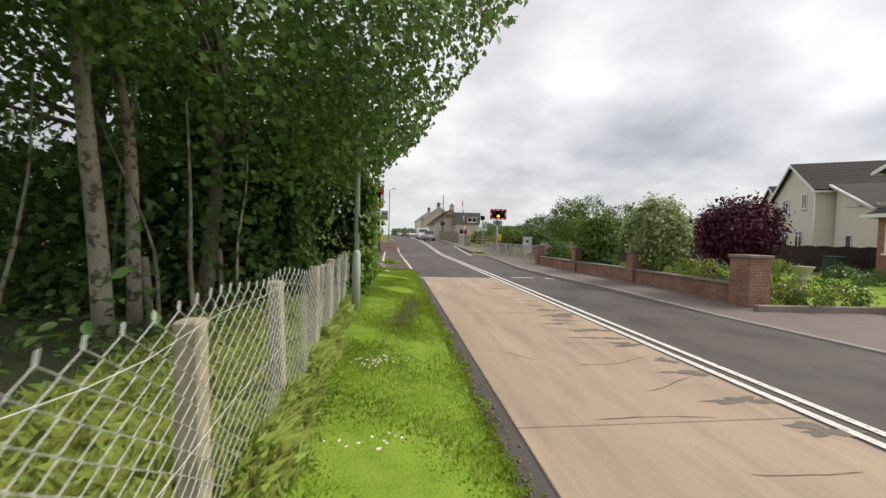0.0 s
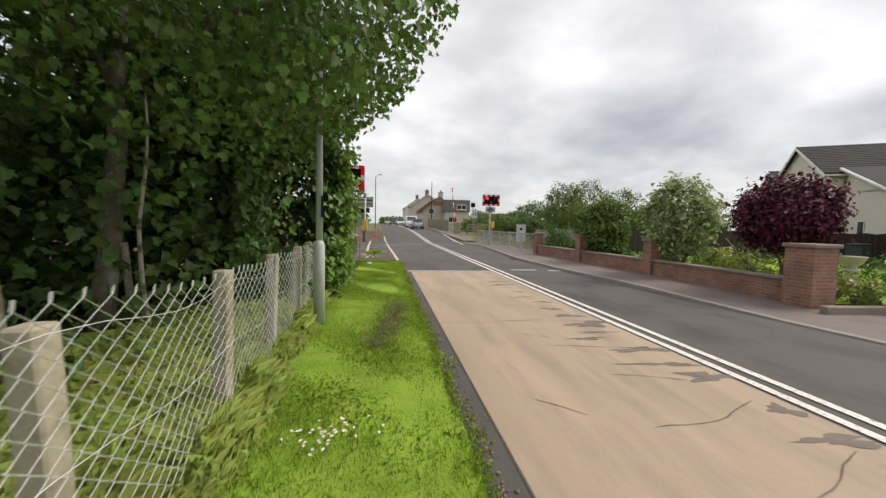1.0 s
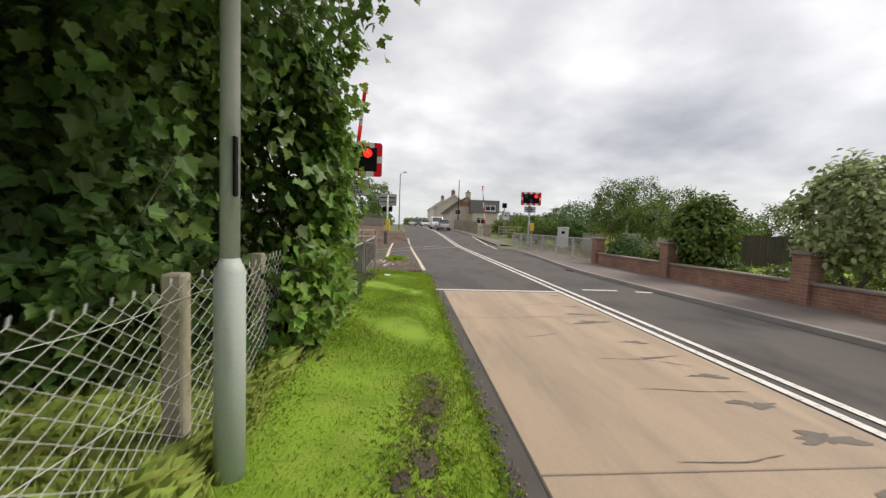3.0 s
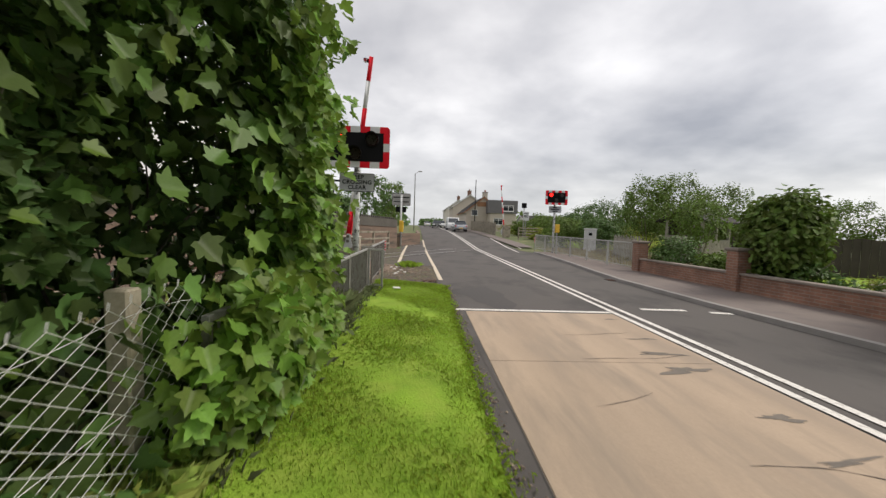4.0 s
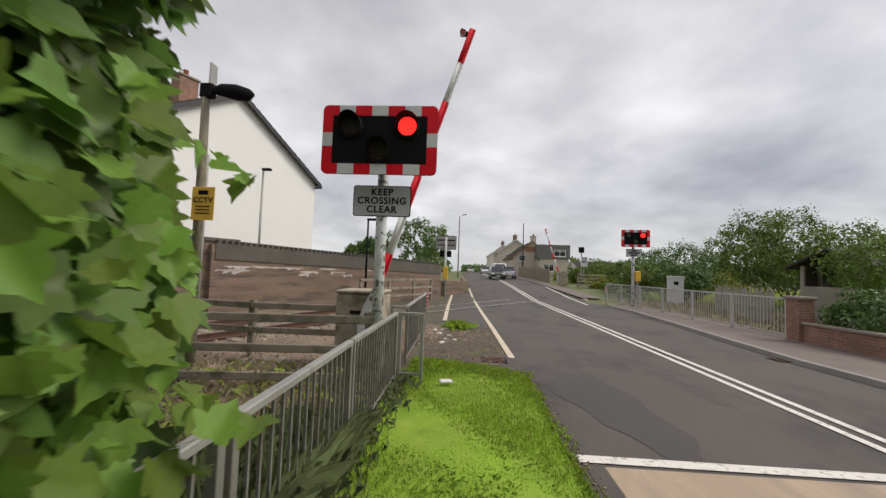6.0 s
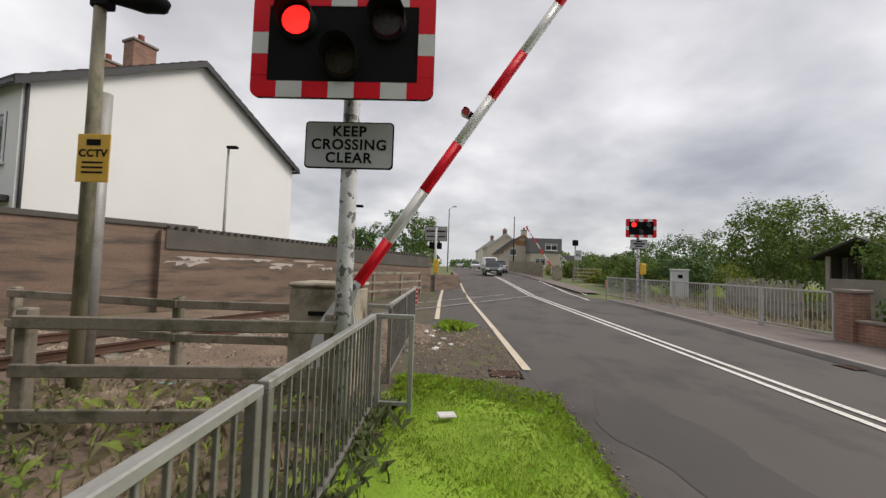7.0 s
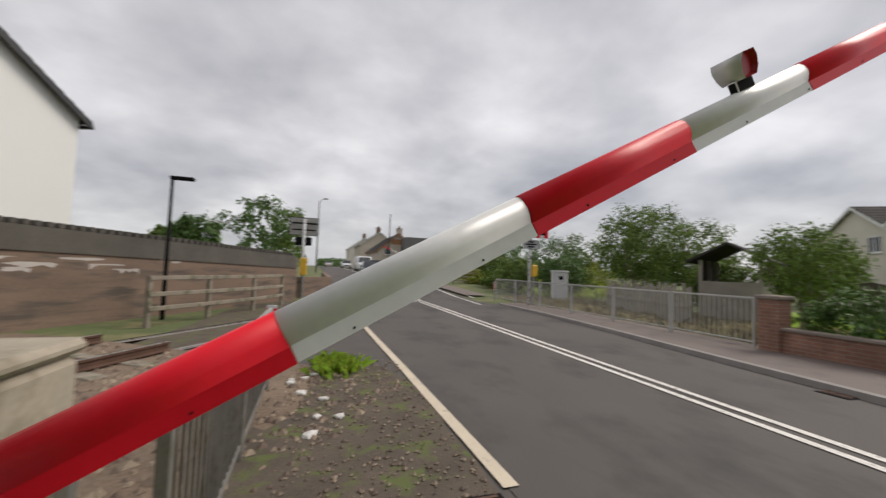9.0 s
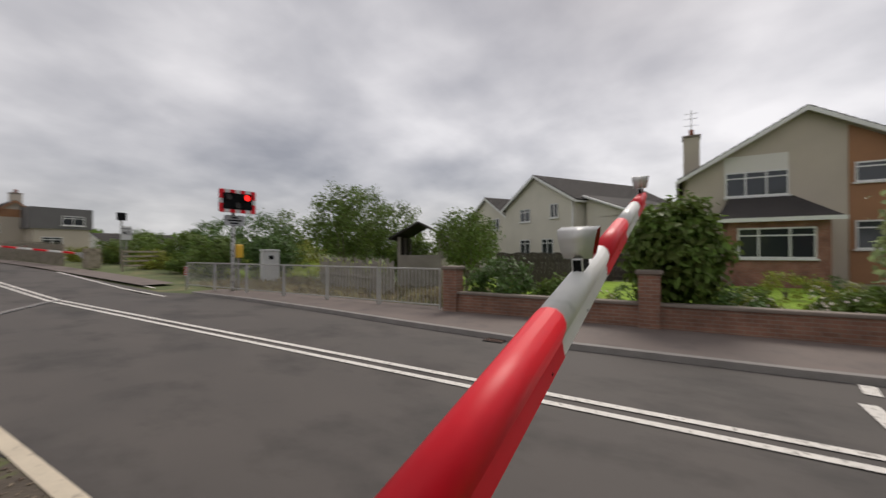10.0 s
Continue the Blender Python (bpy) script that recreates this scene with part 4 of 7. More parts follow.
# ---- rails and fences ----
def guard_rail(name, pts, label, group, top=1.03, bar=0.115, mat="galv_dark", z0=0.0):
    """Steel pedestrian guard rail: one thing a panel between neighbouring points."""
    for (xa, ya), (xb, yb) in zip(pts, pts[1:]):
        ln = math.hypot(xb - xa, yb - ya) - 0.05
        ob = empty(name, pose(xa, ya, z0, 0, 0, math.degrees(math.atan2(yb - ya, xb - xa))), label, "guard rail", group)
        part("top_rail", box(0, ln, -0.028, 0.028, top - 0.045, top, 0.006), M["galv_pale" if mat == "galv_pale" else "galv_old"], ob)
        part("bottom_rail", box(0.05, ln - 0.05, -0.018, 0.018, 0.10, 0.135, 0.004), M[mat], ob)
        for x in (0.025, ln - 0.025):
            part("post", box(x - 0.025, x + 0.025, -0.025, 0.025, -0.03, top - 0.045, 0.004), M[mat], ob)
        n = max(1, round((ln - 0.1) / bar))
        me = mesh_of(box(-0.008, 0.008, -0.008, 0.008, 0.135, top - 0.045), "baluster", M[mat])
        for k in range(1, n):
            b = new("baluster", me)
            b.parent = ob
            b.matrix_basis = pose(0.05 + (ln - 0.1) * k / n, 0, 0)


guard_rail("guard_rail", [(-1.50, 10.2), (-1.5, 11.6), (-1.51, 13.2), (-1.54, 15.02), (-1.555, 17.32)], "dull galvanised pedestrian guard rail beside the verge", "guard rails by the railway")
guard_rail("guard_rail", [(-1.57, 18.4), (-1.61, 20.3), (-1.64, 22.19)], "dull galvanised pedestrian guard rail beside the footway", "guard rails by the railway", bar=0.105)
hoop = empty("hoop_rail", pose(-1.575, 17.40, 0), "small square steel hoop closing the rail's gap", "hoop rail", "guard rails by the railway")
part("top_rail", box(0.03, 0.42, -0.025, 0.025, 0.97, 1.02, 0.006), M["galv_old"], hoop)
part("bottom_rail", box(0.03, 0.42, -0.018, 0.018, 0.10, 0.135), M["galv_old"], hoop)
for hx in (0.06, 0.395):
    part("post", box(hx - 0.025, hx + 0.025, -0.025, 0.025, -0.03, 0.97, 0.005), M["galv_old"], hoop)
hoop2 = empty("hoop_rail", pose(-1.55, 18.34, 0), "square steel end frame of the rail", "hoop rail", "guard rails by the railway")
part("top_rail", box(-0.3, 0.0, -0.025, 0.025, 0.97, 1.02, 0.006), M["galv_old"], hoop2)
part("post", box(-0.3, -0.25, -0.025, 0.025, -0.03, 0.97, 0.005), M["galv_old"], hoop2)
for hx, hy in ((-1.64, 22.25), (8.10, 36.22)):
    hz = empty("hazard_plate", pose(hx, hy, 0), "small red and white striped end plate on the rail", "hazard plate", "hazard plates")
    part("plate", box(-0.06, 0.06, -0.012, 0.012, 0.62, 1.05), M["white_film"], hz)
    for k in range(4):
        part("stripe", box(-0.061, 0.061, -0.014, 0.014, 0.66 + 0.10 * k, 0.71 + 0.10 * k), M["red"], hz)
    part("post", box(-0.02, 0.02, -0.01, 0.01, -0.03, 0.62), M["galv_old"], hz)
guard_rail("guard_rail", [(8.32, 22.95), (8.29, 25.15), (8.26, 27.35), (8.22, 29.55), (8.18, 31.75), (8.14, 33.95), (8.10, 36.15)], "grey galvanised pedestrian guard rail along the pavement", "guard rails by the pavement", top=1.12, bar=0.13, mat="galv_pale", z0=0.12)


def chain_link():
    ob = empty("chain_link_fence", pose(0, 0, 0), "galvanised chain-link fence on weathered concrete posts", "fence")
    def fx(y):
        return -1.26 - 0.036 * y + 0.015 * math.sin(y * 1.7)
    def top(y):
        return float(np.interp(y, (1.5, 3.4, 4.6, 6.3), (1.37, 1.32, 1.23, 1.20))) + 0.02 * math.sin(y * 3.77 + 1.2)
    for k, y in enumerate((-3.2, -1.55, 0.1, 1.78, 3.42, 5.06, 6.65, 8.25, 9.85)):
        bm = bmesh.new()
        add_box(bm, -0.06, 0.06, -0.06, 0.06, -0.1, 1.25, 0.012)
        part("post", bm, M["post_conc"], ob, at=pose(fx(y) - 0.075, y, 0, 1.2 * math.sin(k * 2.1), 2.0 * math.sin(k * 1.3), 4 * math.sin(k)))
    # zigzag wires
    pitch, verts, faces = 0.076, [], []
    def wire(pts, r):
        base = len(verts)
        n = 3
        for i, p in enumerate(pts):
            for q in range(n):
                a = 2 * math.pi * q / n
                verts.append((p[0] + r * math.cos(a), p[1] + r * math.sin(a) * 0.7, p[2] + r * math.sin(a) * 0.7))
        for i in range(len(pts) - 1):
            for q in range(n):
                faces.append((base + i * n + q, base + i * n + (q + 1) % n, base + (i + 1) * n + (q + 1) % n, base + (i + 1) * n + q))
    ny = int((10.6 + 4.5) / pitch)
    for k in range(ny):
        y0 = -4.5 + k * pitch
        pts = []
        nz = 24
        for j in range(nz + 1):
            z = top(y0) - j * (top(y0) - 0.02) / nz
            y = y0 + (pitch * 0.5 if (j + k) % 2 else -pitch * 0.5) * 1.02
            sag = 0.018 * math.sin(y * 1.9 + z * 3) + 0.012 * math.sin(y * 5.3)
            pts.append((fx(y) + sag + (0.003 if (j + k) % 2 else -0.003), y, z))
        # twisted spike on top
        pts.insert(0, (pts[0][0], pts[0][1] + 0.008, pts[0][2] + 0.035))
        wire(pts, 0.0027)
    for h in (0.92, 0.52, 0.08):
        wire([(fx(y) + 0.006, y, h * top(y) + (0.02 * math.sin(y * 2.73 + 0.4)) + 0.01 * math.sin(y * 4)) for y in ys(-4.5, 10.5, 0.3)], 0.0024)
    me = bpy.data.meshes.new("chain_link_mesh")
    me.from_pydata(verts, [], faces)
    me.materials.append(M["wire"])
    o = new("chain_link_mesh", me)
    o.parent = ob


chain_link()


def lamp_post():
    ob = empty("street_lamp", pose(-1.25, 8.14, 0), "tall grey steel street lamp with a wide base", "street lamp")
    part("base_sleeve", tube([(0, 0, -0.1), (0, 0, 1.28), (0, 0, 1.36)], [0.088, 0.086, 0.054], 18), M["lamp_grey"], ob, "wide galvanised base", True)
    part("pole", tube([(0, 0, 1.34), (0, 0, 4), (0, 0, 8.2)], [0.054, 0.05, 0.04], 16), M["lamp_grey"], ob, "", True)
    part("notice_strip", box(0.040, 0.058, -0.062, -0.025, 1.72, 2.06, 0.004), M["black"], ob, "narrow black plate")
    part("lantern", box(-0.1, 0.6, -0.12, 0.12, 8.2, 8.32, 0.03), M["lamp_grey"], ob)


lamp_post()


# ---- trees and hedges ----
def limb(bm, rng, p, d, length, r0, r1, n=6, wob=0.18, rise=0.0):
    pts, rad = [Vector(p)], [r0]
    d = Vector(d).normalized()
    for k in range(n):
        d = (d + Vector((rng.normal() * wob, rng.normal() * wob, rng.normal() * wob * 0.6 + rise))).normalized()
        pts.append(pts[-1] + d * length / n)
        rad.append(r0 + (r1 - r0) * (k + 1) / n)
    add_tube(bm, pts, rad, 7)
    return pts


def tree(name, x, y, trunk_h, r, crown_c, crown_r, n_clump, per, size, outline, leaf_mat, label, seed, group="", lean=(0, 0), spread=0.3, shell=0.5, keep=None, limbs=7, fork=0.6, bark="bark"):
    rng = np.random.default_rng(seed)
    ob = empty(name, pose(x, y, 0), label, "tree", group)
    bm = bmesh.new()
    tp = limb(bm, rng, (0, 0, -0.1), (lean[0], lean[1], 1), trunk_h, r, r * 0.45, 8, 0.05, 0.05)
    for k in range(limbs):
        a = 2 * math.pi * k / limbs + rng.random()
        i = int(len(tp) * (fork + (1 - fork) * rng.random())) - 1
        b = tp[i]
        tgt = Vector(crown_c) + Vector((math.cos(a) * crown_r[0], math.sin(a) * crown_r[1], crown_r[2] * rng.uniform(-0.3, 0.6))) * 0.55
        mid = limb(bm, rng, b, tgt - b, (tgt - b).length, r * 0.36, r * 0.09, 6, 0.14)
        for q in (2, 4):
            d = Vector((rng.normal(), rng.normal(), rng.normal() * 0.6))
            limb(bm, rng, mid[q], d, 0.9, r * 0.12, r * 0.03, 4, 0.2)
    part("trunk", bm, M[bark], ob, "", True)
    pos, nrm = clumps(rng, crown_c, crown_r, n_clump, per, spread, shell)
    if keep is not None:
        ok = keep(pos + np.array((x, y, 0)))
        pos, nrm = pos[ok], nrm[ok]
    leaves("crown", pos, nrm, size * rng.uniform(0.65, 1.25, len(pos)), outline, M[leaf_mat], ob, rng=rng)
    return ob


def wood_keep(p):
    """The wood keeps behind the fence below head height and stays off the road."""
    edge = np.interp(p[:, 1], (-6, 0, 4, 8, 10.4, 11.2, 12, 14), (-1.6, -1.7, -1.9, -2.5, -2.6, -1.6, -1.5, -2.2))
    edge = edge + np.interp(p[:, 2], (2.3, 2.9, 3.7, 4.7, 6.5, 7.2), (0.0, 1.6, 2.4, 3.2, 4.0, 4.6)) * np.interp(p[:, 1], (0, 3, 9.6, 10.9, 12.5), (0.6, 1.0, 1.0, 0.55, 0.2))
    clear = (p[:, 0] < -3.1) & (p[:, 1] < 7.6) & (p[:, 2] < 3.9 + 0.5 * np.sin(p[:, 0] * 2.3)) & (np.sin(p[:, 0] * 91.7 + p[:, 1] * 53.1) < 0.86)
    return (p[:, 0] < edge) & (p[:, 2] > 0.15) & ~clear


# rear trees with leaf_dark: the wood's inner shade is put into their leaf colour
WOOD = [
    ("sycamore_tree", -4.2, 7.9, 5.5, 0.17, (1.9, -0.6, 5.3), (4.5, 3.6, 2.8), 380, 60, 0.095, LEAF, "leaf", "leafy sycamore tree overhanging the chain-link fence", 21),
    ("sycamore_tree", -3.9, 10.6, 5.0, 0.16, (0.5, 0.2, 4.3), (2.4, 2.4, 2.9), 200, 50, 0.115, LEAF, "leaf", "leafy sycamore tree beside the railway rail", 22),
    ("sycamore_tree", -5.4, 3.0, 6.0, 0.15, (0.6, 0.2, 5.8), (3.4, 3.3, 2.3), 170, 50, 0.11, LEAF, "leaf", "leafy sycamore tree in the dark wood", 23),
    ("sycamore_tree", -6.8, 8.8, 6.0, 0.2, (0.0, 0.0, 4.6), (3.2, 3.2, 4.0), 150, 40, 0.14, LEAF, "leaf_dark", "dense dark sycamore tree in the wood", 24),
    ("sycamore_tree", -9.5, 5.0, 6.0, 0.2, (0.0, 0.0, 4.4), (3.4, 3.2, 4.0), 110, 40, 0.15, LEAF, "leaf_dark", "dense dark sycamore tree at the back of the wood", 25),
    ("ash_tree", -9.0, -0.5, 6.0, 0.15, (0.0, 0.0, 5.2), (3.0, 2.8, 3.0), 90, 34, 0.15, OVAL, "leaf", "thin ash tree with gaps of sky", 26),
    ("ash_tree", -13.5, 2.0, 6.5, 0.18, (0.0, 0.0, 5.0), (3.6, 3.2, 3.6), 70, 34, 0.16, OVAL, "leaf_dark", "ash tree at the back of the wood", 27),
    ("birch_tree", -4.7, 6.0, 7.5, 0.145, (0.0, 0.0, 7.2), (2.0, 2.0, 2.0), 60, 30, 0.11, OVAL, "leaf", "pale grey birch trunk with dark scars", 28),
    ("birch_tree", -4.9, 7.0, 7.0, 0.12, (-0.4, 0.2, 7.0), (1.8, 1.8, 1.8), 50, 30, 0.11, OVAL, "leaf", "second leaning birch trunk in the wood", 29),
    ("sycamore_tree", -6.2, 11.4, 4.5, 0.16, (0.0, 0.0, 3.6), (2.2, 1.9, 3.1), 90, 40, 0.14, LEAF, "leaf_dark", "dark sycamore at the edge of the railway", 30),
    ("ash_tree", -5.2, -3.5, 6.0, 0.15, (0.0, 0.0, 5.4), (2.8, 2.8, 2.4), 90, 34, 0.14, OVAL, "leaf", "ash tree at the near end of the wood", 31),
]
for w_ in WOOD:
    tree(*w_[:13], w_[13], "trees of the wood", keep=wood_keep, bark="bark" if w_[0] != "birch_tree" else "birch")


def hedge():
    """The sycamore hedge that bulges over the rail; light and shade are put into its leaf colours."""
    rng = np.random.default_rng(41)
    ob = empty("sycamore_hedge", pose(0, 0, 0), "thick sycamore hedge bulging over the guard rail", "hedge")
    bm = bmesh.new()
    for k in range(16):
        y = 9.2 + 0.24 * k
        limb(bm, rng, (-2.9 + rng.normal() * 0.15, y, 0), (0.0, rng.normal() * 0.1, 1), 2.4, 0.018, 0.006, 6, 0.1)
    part("stemwork", bm, M["bark"], ob, "thin hedge stems")
    n = 7600
    y = rng.uniform(8.7, 13.1, n)
    z = 0.12 + 3.9 * rng.random(n)
    face = np.interp(y, (8.7, 9.3, 10.2, 11.5, 12.5, 13.1), (-1.85, -1.35, -1.12, -1.12, -1.3, -1.9))
    face = face - np.interp(z, (0, 0.6, 1.4, 2.4, 3.2, 4.0), (0.20, 0.02, 0.0, 0.08, 0.12, 0.3)) + 0.10 * np.sin(y * 4.2 + z * 2.1) + 0.08 * np.sin(z * 5.1 + y)
    depth = np.abs(rng.normal(size=n)) * 0.30
    pos = np.stack([face - depth, y, z], 1)
    nrm = np.stack([np.full(n, 0.75), -0.25 + rng.normal(size=n) * 0.35, 0.55 + rng.normal(size=n) * 0.35], 1) + rng.normal(size=(n, 3)) * 0.25
    # hollow: leaves set back and given the darker green to paint its shade
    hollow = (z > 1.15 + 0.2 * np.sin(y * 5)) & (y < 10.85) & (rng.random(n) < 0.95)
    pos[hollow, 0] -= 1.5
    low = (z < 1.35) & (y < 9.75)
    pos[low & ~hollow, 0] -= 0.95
    # brighter green mostly low down, mid green higher: light painted by height
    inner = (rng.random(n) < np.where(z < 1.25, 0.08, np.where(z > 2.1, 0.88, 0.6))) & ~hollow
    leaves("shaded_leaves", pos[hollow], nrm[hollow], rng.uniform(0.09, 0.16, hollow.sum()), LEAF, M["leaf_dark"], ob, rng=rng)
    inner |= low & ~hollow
    sunlit = ~inner & ~hollow
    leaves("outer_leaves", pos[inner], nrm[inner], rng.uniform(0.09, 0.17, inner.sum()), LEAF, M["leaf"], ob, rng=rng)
    leaves("young_leaves", pos[sunlit] + np.array((0.05, 0, 0)), nrm[sunlit], rng.uniform(0.07, 0.14, sunlit.sum()), LEAF, M["leaf_light"], ob, rng=rng, label="outer leaves coloured brighter as if lit")
    shoots = []
    for k in range(60):
        sy, sz = rng.uniform(8.9, 12.9), rng.uniform(0.4, 3.9)
        sy = max(sy, 10.95) if sz > 1.25 else max(sy, 10.1)
        fx_ = float(np.interp(sy, (8.7, 9.3, 10.2, 11.5, 12.5, 13.1), (-1.85, -1.35, -1.12, -1.12, -1.3, -1.9)))
        m_ = 9
        q = np.linspace(0, 1, m_)[:, None]
        tip = np.array((rng.uniform(0.12, 0.34), rng.normal() * 0.15, rng.uniform(-0.1, 0.2)))
        sp = np.array((fx_ - 0.05, sy, sz)) + q * tip + rng.normal(size=(m_, 3)) * 0.04
        shoots.append(sp)
    sp = np.concatenate(shoots)
    leaves("shoot_leaves", sp, rng.normal(size=(len(sp), 3)) * 0.5 + np.array((0.5, -0.2, 0.7)), rng.uniform(0.06, 0.13, len(sp)), LEAF, M["leaf_light"], ob, rng=rng, label="leaves of young shoots")
    n = 3600
    pos = np.stack([rng.uniform(-3.6, -1.6, n), rng.uniform(8.9, 13.0, n), rng.uniform(0.2, 4.4, n)], 1)
    recess = (pos[:, 1] < 10.9) & (pos[:, 2] > 1.2)
    pos[recess, 0] = np.minimum(pos[recess, 0], -2.7)
    # darker green again, painting the shade inside the hedge
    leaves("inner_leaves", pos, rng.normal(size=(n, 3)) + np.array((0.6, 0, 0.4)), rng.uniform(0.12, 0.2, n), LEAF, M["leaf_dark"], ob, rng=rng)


hedge()


def undergrowth():
    rng = np.random.default_rng(43)
    # undergrowth and thicket: the shade under the trees is painted with darker leaves
    n = 5200
    pos = np.stack([rng.uniform(-12, -2.5, n), rng.uniform(-5, 12.5, n), np.abs(rng.normal(size=n)) * 0.45], 1)
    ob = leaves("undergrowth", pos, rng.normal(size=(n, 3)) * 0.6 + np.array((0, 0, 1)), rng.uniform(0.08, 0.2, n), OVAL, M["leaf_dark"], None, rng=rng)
    tagged(ob, "weeds and brambles coloured dark for the shade under the trees", "undergrowth", kind="stuff")
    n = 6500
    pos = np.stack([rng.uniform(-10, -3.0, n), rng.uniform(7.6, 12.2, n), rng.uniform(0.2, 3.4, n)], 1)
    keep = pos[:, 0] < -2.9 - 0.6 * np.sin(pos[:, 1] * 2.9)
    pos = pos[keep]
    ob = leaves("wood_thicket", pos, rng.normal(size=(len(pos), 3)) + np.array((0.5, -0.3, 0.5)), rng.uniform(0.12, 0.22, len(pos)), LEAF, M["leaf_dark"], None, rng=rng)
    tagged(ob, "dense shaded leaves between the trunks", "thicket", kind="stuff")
    # old stakes and thin saplings inside the wood
    for x, y, h in ((-4.4, 6.6, 1.25), (-3.9, 8.1, 1.3), (-5.6, 9.2, 1.2)):
        st = empty("old_stake", pose(x, y, 0, 3, -4, 20), "grey leaning wooden stake in the wood", "stake", "old stakes")
        part("stake", tube([(0, 0, -0.1), (0, 0, h)], 0.055, 8), M["timber_old"], st)
    for k, (x, y) in enumerate(((-4.1, 6.2), (-3.4, 7.6), (-3.0, 5.2), (-6.6, 6.4), (-7.2, 4.4), (-8.1, 6.9), (-6.0, 8.0))):
        sp = empty("sapling", pose(x, y, 0), "thin bare sapling stem in the shade", "sapling", "saplings")
        bm = bmesh.new()
        limb(bm, rng, (0, 0, -0.05), (0.15 * rng.normal(), 0.15 * rng.normal(), 1), 3.2 + rng.random(), 0.035, 0.012, 8, 0.08)
        part("stem", bm, M["birch"] if k % 2 else M["bark"], sp, "", True)


undergrowth()


def blades(name, pos, h, w, lean, rng, mat, label):
    n = len(pos)
    a = rng.random(n) * 6.28
    d = np.stack([np.cos(a), np.sin(a), np.zeros(n)], 1)
    s_ = np.stack([-np.sin(a), np.cos(a), np.zeros(n)], 1)
    up = np.array((0, 0, 1.0))
    p = np.asarray(pos)
    l_ = lean * rng.random(n)
    mid = p + up * (0.6 * h)[:, None] + d * (0.3 * l_ * h)[:, None]
    tip = p + up * (h * (1 - 0.35 * l_))[:, None] + d * (l_ * h)[:, None]
    v = np.stack([p - s_ * w[:, None] / 2, p + s_ * w[:, None] / 2, mid + s_ * w[:, None] * 0.4, tip, mid - s_ * w[:, None] * 0.4], 1)
    me = bpy.data.meshes.new(name)
    me.vertices.add(n * 5)
    me.vertices.foreach_set("co", v.reshape(-1))
    me.loops.add(n * 5)
    me.loops.foreach_set("vertex_index", np.arange(n * 5, dtype=np.int32))
    me.polygons.add(n)
    me.polygons.foreach_set("loop_start", (np.arange(n) * 5).astype(np.int32))
    me.update(calc_edges=True)
    nv = rng.normal(size=(n * 5, 3)) * 0.25 + np.array((0, 0, 1.0))
    nv /= np.linalg.norm(nv, axis=1, keepdims=True)
    me.normals_split_custom_set_from_vertices(nv.tolist())
    me.materials.append(mat)
    return tagged(new(name, me), label, "grass", kind="stuff")


